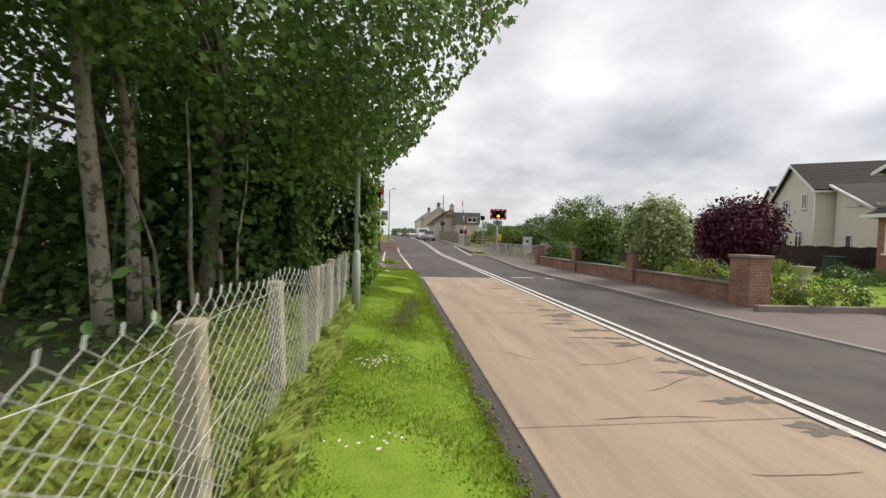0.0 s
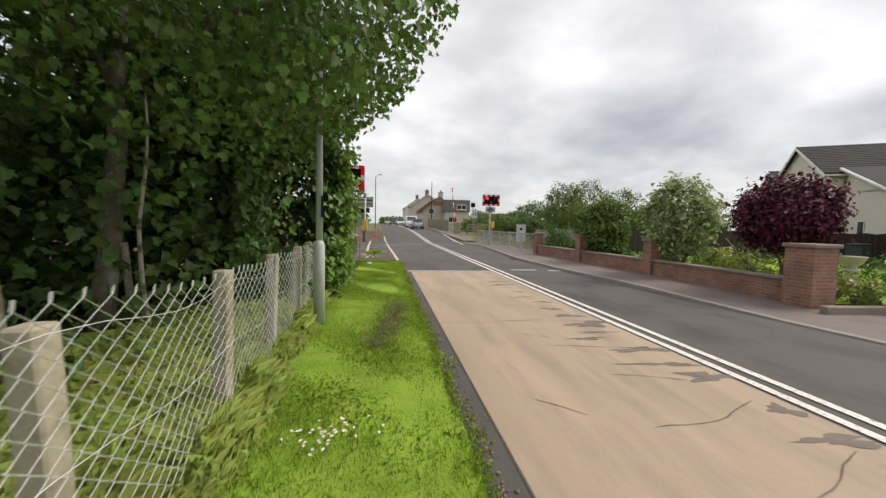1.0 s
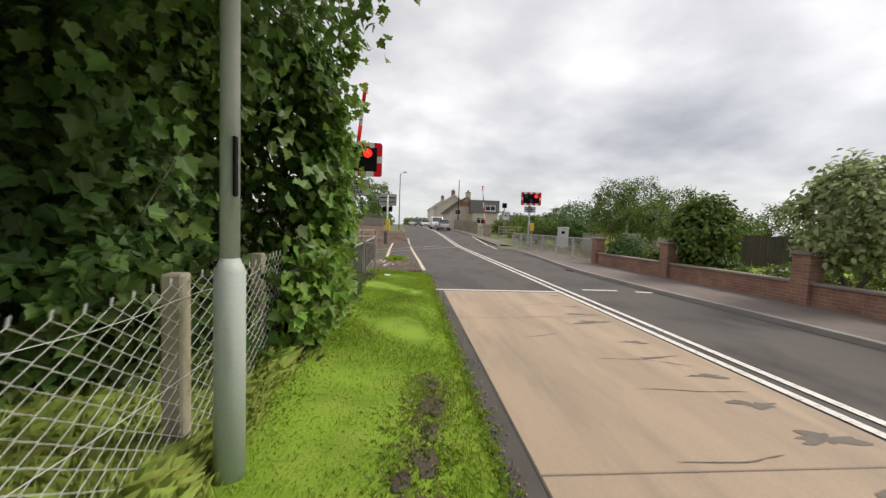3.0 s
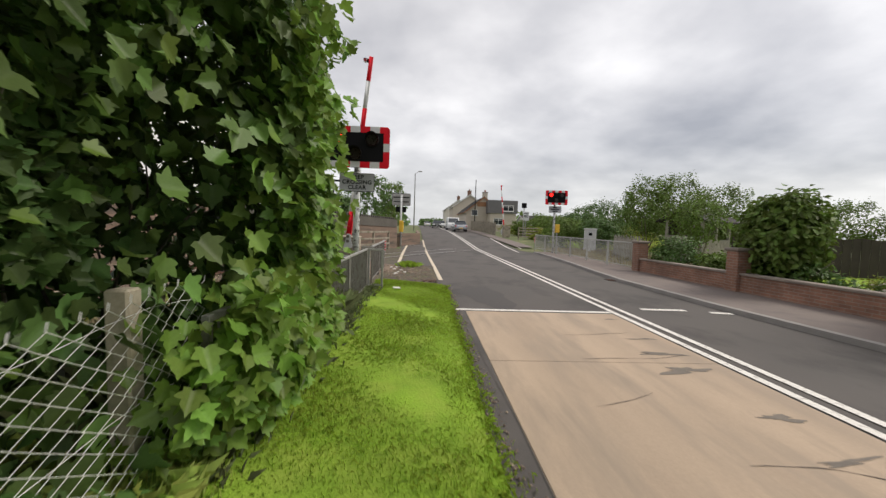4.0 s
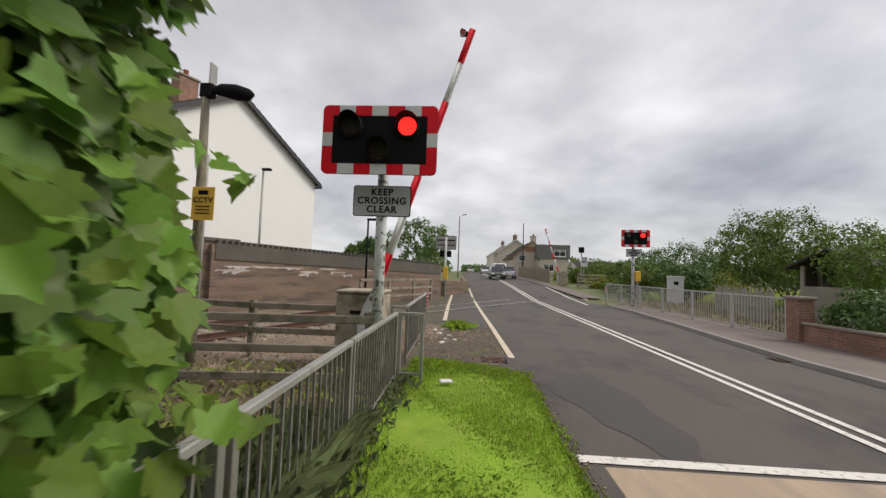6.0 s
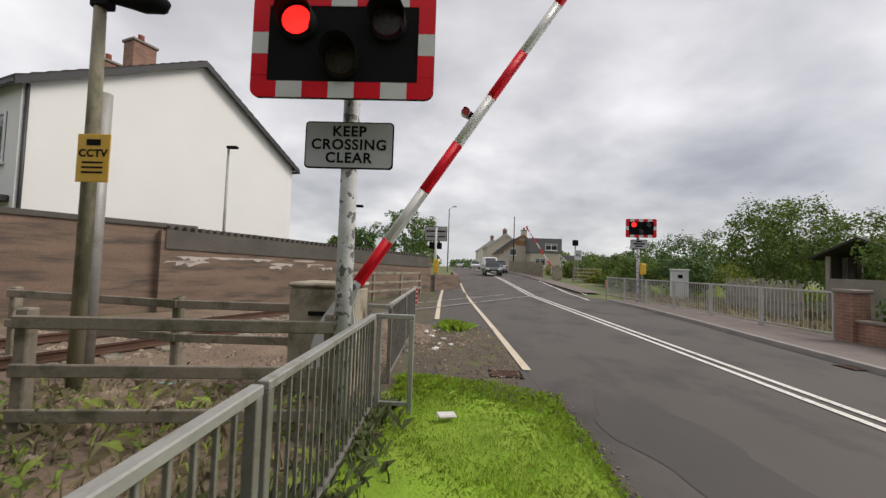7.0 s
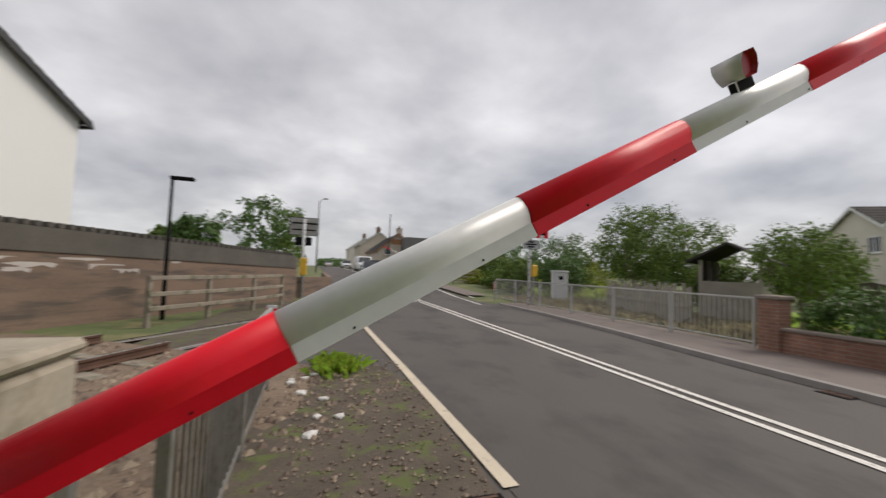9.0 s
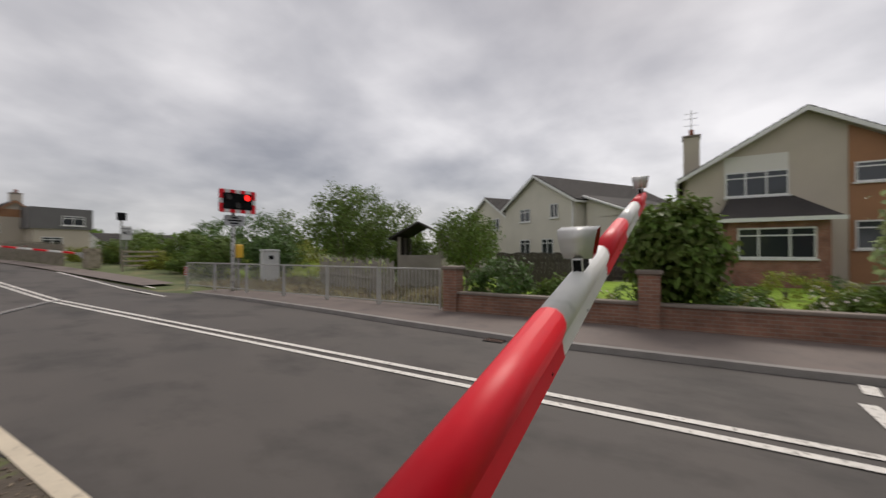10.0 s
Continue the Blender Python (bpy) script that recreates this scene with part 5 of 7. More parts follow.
def grasses():
    rng = np.random.default_rng(51)
    n = 90000
    y = -1.0 + 19.6 * rng.random(n)
    xr = np.where(y > 17.6, 0.40 - 1.5 * np.maximum(0, y - 18.0) ** 1.6, 0.44 + 0.03 * np.sin(y * 3.1))
    xl = np.where(y < 10, -1.40 - 0.042 * y, -1.45)
    x = xl + (xr - xl) * rng.random(n)
    ok = (((x - np.interp(y, (7, 9.2), (-0.3, 0.05))) / 0.15) ** 2 + ((y - 8.1) / 1.35) ** 2 > 0.15 + rng.random(n) ** 2 * 1.2) & (y < 18.75)
    x, y = x[ok], y[ok]
    h = rng.uniform(0.012, 0.045, len(x)) * np.interp(y, (17.2, 18.2), (1.0, 2.0)) * (1 + 0.5 * np.sin(x * 3 + y * 1.3) * np.sin(y * 2.1))
    blades("verge_grass", np.stack([x, y, np.full(len(x), 0.03)], 1), h, rng.uniform(0.0025, 0.005, len(x)), 1.2, rng, M["grass"], "short bright green grass blades of the verge")
    n = 3600
    y = rng.uniform(6.7, 9.7, n)
    x = np.interp(y, (7, 9.2), (-0.3, 0.05)) + 0.13 * rng.normal(size=n)
    for sel, mt in ((rng.random(n) < 0.5, "dry_grass"), (rng.random(n) < 0.4, "grass")):
        blades("worn_turf", np.stack([x[sel], y[sel], np.full(sel.sum(), 0.045)], 1), rng.uniform(0.01, 0.05, sel.sum()), rng.uniform(0.003, 0.006, sel.sum()), 1.6, rng, M[mt], "thin trodden grass over the bare soil")
    n = 34000
    y = -2.5 + 12.7 * rng.random(n)
    x = -1.33 - 0.042 * y + np.abs(rng.normal(size=n)) * 0.21 - 0.05
    h = rng.uniform(0.10, 0.42, n) * (0.75 + 0.35 * np.sin(y * 4.3) * np.sin(y * 1.7 + 1)) * np.exp(-((x + 1.33 + 0.042 * y) / 0.42) ** 2)
    blades("tall_grass", np.stack([x, y, np.full(n, 0.02)], 1), h, rng.uniform(0.0025, 0.005, n), 0.85, rng, M["tall_grass"], "tall uncut grass along the fence foot")
    n = 26000
    y = -2.5 + 12.7 * rng.random(n)
    x = -1.45 - 0.042 * y - 2.0 * rng.random(n) ** 1.4
    blades("tall_grass", np.stack([x, y, np.full(n, 0.0)], 1), rng.uniform(0.08, 0.38, n), rng.uniform(0.003, 0.006, n), 1.2, rng, M["tall_grass"], "shaded tall grass behind the fence")
    n = 4200
    y = rng.uniform(12.8, 18.0, n)
    x = -1.5 - 4.2 * rng.random(n)
    ok = x > np.array([rail_x(v, 1.7) for v in y])
    x, y = x[ok], y[ok]
    half = rng.random(len(x)) < 0.35
    for sel, mt, lab in ((half, "tall_grass", "rough green grass beside the railway"), (~half, "dry_grass", "dry straw grass beside the railway")):
        blades("railside_grass", np.stack([x[sel], y[sel], np.full(sel.sum(), -0.05)], 1), rng.uniform(0.04, 0.24, sel.sum()), rng.uniform(0.005, 0.012, sel.sum()), 1.2, rng, M[mt], lab)
    n = 2500
    y = rng.uniform(10.0, 17.6, n)
    x = -1.5 + 0.13 * rng.normal(size=n)
    blades("rail_foot_weeds", np.stack([x, y, np.zeros(n)], 1), rng.uniform(0.04, 0.22, n), rng.uniform(0.003, 0.007, n), 0.9, rng, M["weed"], "weeds under the guard rail")
    n = 5200
    y = rng.uniform(10.2, 15.6, n)
    x = -1.56 - 0.75 * rng.random(n) ** 1.5
    blades("tall_weeds", np.stack([x, y, np.zeros(n)], 1), rng.uniform(0.2, 0.8, n) * np.interp(y, (13.5, 15.6), (1.0, 0.45)), rng.uniform(0.006, 0.016, n), 0.8, rng, M["weed"], "tall dark weeds behind the guard rail")
    n = 5200
    y = rng.uniform(11.5, 18.2, n)
    x = -2.0 - 4.5 * rng.random(n)
    ok = (np.sin(x * 2.3 + 1) * np.sin(y * 1.9) + 0.5 * np.sin(x * 5.1 + y * 3.3) > 0.1) & (x > np.array([rail_x(v, 2.2) for v in y]))
    x, y = x[ok], y[ok]
    pos = np.stack([x, y, 0.02 + np.abs(rng.normal(size=len(x))) * 0.10], 1)
    wd = leaves("railside_weeds", pos, rng.normal(size=(len(x), 3)) * 0.7 + np.array((0, 0, 1)), rng.uniform(0.025, 0.06, len(x)), OVAL, M["weed"], None, rng=rng)
    tagged(wd, "clumps of dull green weeds beside the railway", "weeds", kind="stuff")
    n = 900
    a, r = rng.random(n) * 6.28, np.abs(rng.normal(size=n))
    blades("grass_tuft", np.stack([-0.75 + 0.16 * r * np.cos(a), 23.0 + 0.25 * r * np.sin(a), np.zeros(n)], 1), rng.uniform(0.08, 0.28, n), rng.uniform(0.008, 0.015, n), 1.3, rng, M["grass"], "tuft of green grass in the dirt")
    n = 1700
    pos = np.stack([rng.uniform(-1.35, 0.25, n), rng.uniform(18.6, 23.5, n), np.full(n, 0.012)], 1)
    stones("dirt_stones", pos, 0.006 + 0.026 * rng.random(n) ** 2.5, rng, "small loose stones in the dirt")
    n = 2600
    gy = rng.uniform(-1, 18.4, n)
    stones("gutter_gravel", np.stack([0.50 + 0.05 * rng.normal(size=n), gy, np.full(n, 0.008)], 1), 0.004 + 0.014 * rng.random(n) ** 2, rng, "fine gravel and grit along the verge's edge")
    n = 5000
    gy = rng.uniform(-1, 18.3, n)
    blades("edge_weeds", np.stack([0.44 + 0.05 * rng.normal(size=n) * (0.5 + np.sin(gy * 2.3) ** 2), gy, np.zeros(n)], 1), rng.uniform(0.015, 0.07, n), rng.uniform(0.003, 0.006, n), 1.4, rng, M["grass"], "ragged weeds along the verge's edge")
    for k in range(11):
        bm = bmesh.new()
        bmesh.ops.create_icosphere(bm, subdivisions=1, radius=1.0)
        for v in bm.verts:
            v.co = v.co * (0.7 + 0.5 * rng.random())
        bmesh.ops.scale(bm, vec=(0.05 + 0.05 * rng.random(), 0.04 + 0.06 * rng.random(), 0.03), verts=bm.verts)
        ob = part("white_stone", bm, M["litter"], at=pose(-1.05 + 0.16 * rng.normal(), 19.7 + 3.2 * rng.random() ** 0.7, 0.02, 0, 0, 60 * k))
        tagged(ob, "pale broken stone beside the footway", "stone", "broken stones")
    ob = part("paper_litter", box(-0.10, 0.10, -0.045, 0.045, 0.0, 0.03, 0.012), M["litter"], at=pose(-0.80, 17.25, 0.07, 12, 5, 24))
    tagged(ob, "crumpled white paper lying on the verge", "litter")
    bm = bmesh.new()
    bmesh.ops.create_grid(bm, x_segments=14, y_segments=6, size=0.5)
    for v in bm.verts:
        v.co = (v.co.x * 0.75, v.co.y * (0.22 + 0.1 * math.sin(v.co.x * 9)), 0.03 + 0.035 * rng.random())
    tagged(part("torn_sheet", bm, M["teal"], at=pose(-4.0, 18.2, -0.05, 0, 0, 40)), "torn teal plastic sheet lying on the ballast", "litter")
    for cx, cy, nn in ((-0.72, 4.6, 26), (-0.5, 4.75, 14), (-0.6, 2.7, 12)):
        p = np.stack([cx + 0.14 * rng.normal(size=nn), cy + 0.10 * rng.normal(size=nn), rng.uniform(0.08, 0.13, nn)], 1)
        fl = leaves("daisies", p, np.tile((0, -0.2, 1.0), (nn, 1)), np.full(nn, 0.035), QUAD, M["flower"], None, rng=rng)
        tagged(fl, "small white daisies in the verge", "flowers", kind="stuff")


grasses()


# ---- beside the railway ----
def poly_wall(name, rows, t, mat, label, category="wall", kind="structure"):
    """An upright wall along rows of (x, y, top), t thick."""
    bm = bmesh.new()
    prev = None
    for i, (x, y, h) in enumerate(rows):
        a, b = rows[max(i - 1, 0)], rows[min(i + 1, len(rows) - 1)]
        d = Vector((b[0] - a[0], b[1] - a[1], 0)).normalized()
        nx, ny = d.y * t / 2, -d.x * t / 2
        z0 = ground_z(y) - 0.1
        cur = [bm.verts.new(p) for p in ((x + nx, y + ny, z0), (x + nx, y + ny, h), (x - nx, y - ny, h), (x - nx, y - ny, z0))]
        if prev:
            for k in range(3):
                bm.faces.new((prev[k], prev[k + 1], cur[k + 1], cur[k]))
        else:
            bm.faces.new(cur)
        prev = cur
    bm.faces.new(list(reversed(prev)))
    bmesh.ops.recalc_face_normals(bm, faces=bm.faces)
    return tagged(part(name, bm, mat), label, category, kind=kind)


def rail_wall():
    def at(y):
        return -9.3 + 0.61 * (y - 24.3)
    poly_wall("wall_railway_near", [(at(12) - 0.3, 12, 2.5), (at(18) - 0.3, 18, 2.48), (at(25.2) - 0.28, 25.2, 2.44)], 0.3, M["wall_old"], "stained brown concrete wall beside the railway")
    poly_wall("wall_railway_far", [(at(24.3), 24.3, 2.30), (at(30), 30, 2.14), (at(35.9), 35.9, 1.95)], 0.25, M["wall_old"], "streaked brown concrete wall with flaking whitewash")
    poly_wall("wall_coping", [(at(12) - 0.28, 12, 2.58), (at(18) - 0.28, 18, 2.56), (at(25.3) - 0.26, 25.3, 2.52)], 0.36, M["wall_cope"], "dark weathered wall coping", "coping").location.z = 0.0
    top = poly_wall("wall_band", [(at(24.4) + 0.0, 24.4, 2.34), (at(30), 30, 2.18), (at(35.8), 35.8, 1.99)], 0.32, M["wall_cope"], "dark weathered band along the wall's top", "coping")
    for o, z0 in ((top, 1.78),):
        me = o.data
        for v in me.vertices:
            if v.co.z < 0.5:
                v.co.z = z0 + (0.0 if v.co.y < 26 else -0.16 if v.co.y < 32 else -0.34)
    for o in bpy.data.objects:
        if o.name.startswith("wall_coping"):
            for v in o.data.vertices:
                if v.co.z < 0.5:
                    v.co.z = 2.40
    me = mesh_of(box(-0.055, 0.055, -0.14, 0.14, 0.0, 0.13, 0.012), "coping_block", M["wall_cope"])
    parent = top
    n = 60
    for k in range(n):
        y = 24.5 + 11.2 * k / n
        o = new("coping_block", me)
        o.parent = parent
        o.matrix_basis = pose(at(y) + 0.02, y, float(np.interp(y, (24.4, 30, 35.8), (2.34, 2.18, 1.99))), 0, 0, 58)
    rng = np.random.default_rng(61)
    ang = math.degrees(math.atan2(1, 0.61))
    for k in range(15):
        y = (25.2, 25.9, 26.8, 27.6, 29.0, 29.6, 31.0)[k % 7] + rng.normal() * 0.3
        w, h = rng.uniform(0.12, 0.55), rng.uniform(0.012, 0.04)
        bm = bmesh.new()
        nn = 16
        vs = []
        for q in range(nn):
            a = 2 * math.pi * q / nn
            rr = 0.7 + 0.6 * rng.random()
            vs.append(bm.verts.new((w * rr * math.cos(a), 0, h * rr * math.sin(a) - (0.14 * rng.random() ** 4 if math.sin(a) < -0.3 else 0))))
        bm.faces.new(vs)
        o = part("whitewash_flake", bm, M["whitewash"])
        o.matrix_basis = pose(at(y) + 0.112, y - 0.069, rng.choice([1.42, 1.55, 1.62, 1.3]), 0, 0, ang)
        tagged(o, "flake of old whitewash on the concrete wall", "whitewash", "whitewash flakes")


rail_wall()


def post_rail_fence(pts, heights, label, group, h=1.12):
    """Timber post-and-rail fence, one thing a bay."""
    for (xa, ya), (xb, yb) in zip(pts, pts[1:]):
        ln = math.hypot(xb - xa, yb - ya)
        ob = empty("post_and_rail_fence", pose(xa, ya, ground_z(ya), 0, 0, math.degrees(math.atan2(yb - ya, xb - xa))), label, "fence", group)
        for x in (0.0, ln):
            part("post", box(x - 0.055, x + 0.055, -0.055, 0.055, -0.1, h, 0.012), M["timber_old"], ob)
        for z in heights:
            part("rail", box(-0.05, ln + 0.05, -0.095, -0.058, z - 0.055, z + 0.055, 0.01), M["timber_old"], ob)


post_rail_fence([(-4.38, 16.62), (-1.86, 16.92)], (0.95, 0.55, 0.18), "old grey timber post-and-rail fence with three rails", "railway fences", 1.06)
post_rail_fence([(-7.2, 18.95), (-4.35, 18.4), (-2.75, 18.45)], (0.93, 0.5), "old timber post-and-rail fence by the track", "railway fences", 1.02)
post_rail_fence([(-5.0, 27.8), (-4.1, 29.4), (-3.2, 31.2), (-2.5, 33.2)], (1.15, 0.75, 0.4), "old rusty brown post-and-rail fence at the crossing", "railway fences", 1.2)
post_rail_fence([(9.6, 47.5), (12.5, 49.0)], (1.2, 0.9, 0.6, 0.3), "grey timber rail gate beside the far cabinet", "railway fences", 1.3)


def cctv_poles():
    ob = empty("lamp_column", pose(-4.95, 17.65, 0), "old mottled lamp column beside the railway", "lamp column")
    part("pole", tube([(0, 0, -0.1), (0.0, 0, 3.2), (-0.02, 0, 4.55)], [0.075, 0.07, 0.06], 12), M["column"], ob, "", True)
    part("collar", tube([(0, 0, 2.52), (0, 0, 2.62)], 0.095, 12), M["black"], ob)
    part("bracket", box(-0.10, 0.12, -0.07, 0.07, 4.38, 4.62, 0.02), M["black"], ob)
    bm = bmesh.new()
    add_tube(bm, [(0.1, 0, 4.5), (0.25, 0, 4.52), (0.5, 0, 4.48), (0.72, 0, 4.44), (0.8, 0, 4.45)], [0.05, 0.10, 0.13, 0.10, 0.03], 10)
    part("lantern", bm, M["black"], ob, "dark oval street lantern", True)
    part("sensor_blade", box(0.02, 0.05, -0.02, 0.16, 4.55, 5.0, 0.01), M["galv_old"], ob)
    sg = part("notice", box(-0.05, 0.33, -0.118, -0.106, 2.33, 2.87, 0.006), M["yellow"], ob, "yellow plastic warning notice")
    part("camera_symbol", box(0.06, 0.22, -0.122, -0.119, 2.74, 2.81), M["black"], sg)
    text_part("CCTV", 0.115, sg, pose(0.14, -0.121, 2.65, 90), M["black"])
    for k in range(3):
        part("text_bar", box(0.02, 0.26, -0.122, -0.119, 2.54 - 0.055 * k, 2.56 - 0.055 * k), M["black"], sg)
    ob = empty("steel_post", pose(-5.22, 18.05, 0), "thick grey steel post beside the lamp column", "post")
    part("pole", tube([(0, 0, -0.1), (0, 0, 3.55)], 0.085, 12), M["galv_old"], ob, "", True)
    for x, y, h, side, lab in ((-9.35, 27.45, 5.70, 0.35, "thin lamp column before the white house"), (-5.2, 29.36, 3.92, 0.55, "dark platform lamp behind the wall")):
        lc = empty("lamp_column", pose(x, y, 0), lab, "lamp column", "lamp columns")
        part("pole", tube([(0, 0, -0.1), (0, 0, h)], [0.06, 0.04], 10), M["galv_old"] if side < 0.5 else M["black"], lc, "", True)
        part("lantern", box(-0.05, side, -0.09, 0.09, h - 0.04, h + 0.06, 0.025), M["black"], lc)


cctv_poles()


# ---- houses ----
def window(parent, m, w, h, bars=(), sill=True):
    """A framed window: frame members, panes and sill; m puts its centre on the wall, local -y outward."""
    wn = part("window", box(-w / 2, w / 2, -0.012, 0.03, -h / 2, h / 2), M["glass"], parent, "dark glazed window", at=m)
    for x in (-w / 2, w / 2 - 0.07, *[b * w - w / 2 - 0.03 for b in bars]):
        part("window_frame", box(x, x + 0.07, -0.045, -0.013, -h / 2, h / 2), M["upvc"], wn)
    for z in (-h / 2, h / 2 - 0.07):
        part("window_frame", box(-w / 2 + 0.071, w / 2 - 0.071, -0.044, -0.013, z, z + 0.07), M["upvc"], wn)
    if h > 0.9 and w > 1.2:
        part("window_frame", box(-w / 2 + 0.071, w / 2 - 0.071, -0.043, -0.013, h * 0.22, h * 0.22 + 0.06), M["upvc"], wn)
    if sill:
        part("window_sill", box(-w / 2 - 0.08, w / 2 + 0.08, -0.12, -0.0125, -h / 2 - 0.09, -h / 2 - 0.005, 0.01), M["upvc"], wn)
    return wn


def gable_house(name, m, width, depth, eave, ridge, wall_mat, label, over=0.3, fascia="upvc", tiles=True):
    """A house whose gable stands in local y=0 facing -y, width along x centred, running back depth along +y."""
    ob = empty(name, m, label, "house", "houses")
    bm = bmesh.new()
    w = width / 2
    prof = [(-w, -0.3), (w, -0.3), (w, eave), (0, ridge), (-w, eave)]
    f0 = [bm.verts.new((x, 0, z)) for x, z in prof]
    f1 = [bm.verts.new((x, depth, z)) for x, z in prof]
    bm.faces.new(f0)
    bm.faces.new(list(reversed(f1)))
    for k in range(5):
        bm.faces.new((f0[k], f1[k], f1[(k + 1) % 5], f0[(k + 1) % 5]))
    bmesh.ops.recalc_face_normals(bm, faces=bm.faces)
    part("wall", bm, M[wall_mat], ob)
    sl = (ridge - eave) / w
    for s_ in (-1, 1):
        bm = bmesh.new()
        # stepped courses of tiles
        n = 16 if tiles else 4
        wx = w + over
        line_ = []
        for k in range(n):
            xa, xb = wx * k / n, wx * (k + 1) / n
            line_ += [(xa, ridge + 0.08 - sl * xa), (xb, ridge + 0.115 - sl * xb)]
        line_ += [(wx, ridge - sl * wx), (0, ridge)]
        r0 = [bm.verts.new((s_ * x, -over, z)) for x, z in line_]
        r1 = [bm.verts.new((s_ * x, depth + over, z)) for x, z in line_]
        for k in range(len(line_)):
            q = (k + 1) % len(line_)
            bm.faces.new((r0[k], r0[q], r1[q], r1[k]))
        bm.faces.new(r0)
        bm.faces.new(list(reversed(r1)))
        bmesh.ops.recalc_face_normals(bm, faces=bm.faces)
        part("roof", bm, M["slate"], ob)
        bm = bmesh.new()
        xa, xb = 0, wx
        za, zb = ridge - 0.02, ridge - 0.02 - sl * wx
        vs = [bm.verts.new(p) for p in ((0, -over - 0.03, za + 0.06), (s_ * xb, -over - 0.03, zb + 0.06), (s_ * xb, -over - 0.03, zb - 0.16), (0, -over - 0.03, za - 0.16),
                                         (0, -over + 0.03, za + 0.06), (s_ * xb, -over + 0.03, zb + 0.06), (s_ * xb, -over + 0.03, zb - 0.16), (0, -over + 0.03, za - 0.16))]
        for q in ((0, 1, 2, 3), (7, 6, 5, 4), (0, 4, 5, 1), (1, 5, 6, 2), (2, 6, 7, 3), (3, 7, 4, 0)):
            bm.faces.new([vs[i] for i in q])
        bmesh.ops.recalc_face_normals(bm, faces=bm.faces)
        part("bargeboard", bm, M[fascia], ob, "bargeboard")
        part("gutter", box(s_ * (wx + 0.01) - 0.06, s_ * (wx + 0.01) + 0.06, -over, depth + over, eave - sl * over - 0.14, eave - sl * over - 0.03), M[fascia], ob)
    return ob


def chimney(parent, x, y, z0, z1, w=0.7, d=0.9, mat="render_grey", pots=2, cap="cope"):
    ch = part("chimney", box(x - w / 2, x + w / 2, y - d / 2, y + d / 2, z0, z1, 0.01), M[mat], parent, "chimney stack")
    part("chimney_cap", box(x - w / 2 - 0.06, x + w / 2 + 0.06, y - d / 2 - 0.06, y + d / 2 + 0.06, z1 + 0.002, z1 + 0.12, 0.02), M[cap], ch)
    for k in range(pots):
        yy = y + (k - (pots - 1) / 2) * 0.4
        part("chimney_pot", tube([(x, yy, z1 + 0.12), (x, yy, z1 + 0.42), (x, yy, z1 + 0.48)], [0.13, 0.11, 0.13], 10), M["terracotta"], ch, "terracotta pot", True)


# white rendered house behind the railway wall: its gable faces the road
hw = gable_house("house", pose(-11.46, 28.78, 0, 0, 0, 69), 10.4, 9.0, 6.55, 9.6, "render_white", "white rendered two-storey house with dark slate roof", 0.25, "gutter")
chimney(hw, -0.6, 3.2, 9.2, 10.6, 0.9, 0.7, "brick", 1)
chimney(hw, -0.4, 6.0, 9.2, 10.4, 0.9, 0.7, "brick", 1)
for wy, wz in ((1.3, 4.9), (4.6, 4.9), (1.3, 1.9), (4.6, 1.9)):
    window(hw, pose(-5.205, wy, wz, 0, 0, -90), 1.1, 1.5, (0.5,))
part("porch_roof", box(-6.5, -5.21, 0.2, 3.0, 2.95, 3.15, 0.03), M["slate"], hw)
part("downpipe", tube([(-5.1, -0.06, 0), (-5.1, -0.06, 6.4)], 0.05, 8), M["gutter"], hw)

# cream house across the road, gable to the road, with a lower wing
ha = gable_house("house", pose(32.0, 28.0, 0, 0, 0, -122), 9.0, 12.0, 5.8, 8.25, "render_cream", "cream roughcast two-storey house with brown tiled roof", 0.35)
for wx, wz, ww, hh in ((-1.5, 4.95, 1.4, 1.15), (2.2, 5.05, 0.9, 1.15), (-1.5, 2.1, 1.4, 1.4), (1.4, 2.1, 1.4, 1.4)):
    window(ha, pose(wx, -0.005, wz), ww, hh, (0.5,))
part("downpipe", tube([(4.3, -0.1, 0), (4.3, -0.1, 5.9)], 0.06, 8), M["upvc"], ha)
wing = part("wing_wall", box(4.72, 9.9, 0.9, 8.0, -0.3, 4.3), M["render_cream"], ha, "lower side wing")
bm = bmesh.new()
vs = [bm.verts.new(p) for p in ((4.7, 0.6, 6.05), (10.3, 0.6, 3.95), (10.3, 8.4, 3.95), (4.7, 8.4, 6.05), (4.7, 0.6, 5.85), (10.3, 0.6, 3.75), (10.3, 8.4, 3.75), (4.7, 8.4, 5.85))]
for q in ((0, 1, 2, 3), (7, 6, 5, 4), (0, 4, 5, 1), (1, 5, 6, 2), (2, 6, 7, 3), (3, 7, 4, 0)):
    bm.faces.new([vs[i] for i in q])
bmesh.ops.recalc_face_normals(bm, faces=bm.faces)
part("wing_roof", bm, M["slate"], ha)
bm = bmesh.new()
vs = [bm.verts.new(p) for p in ((4.72, 0.9, 4.3), (9.9, 0.9, 4.3), (9.9, 0.9, 4.06), (4.72, 0.9, 5.9))]
bm.faces.new([vs[0], vs[2], vs[3]])
part("wing_gable", bm, M["render_cream"], ha)
part("wing_bargeboard", tube([(4.7, 0.55, 5.95), (10.3, 0.55, 3.85)], 0.11, 4), M["upvc"], ha)
window(ha, pose(6.7, 0.895, 1.9), 0.8, 1.1)

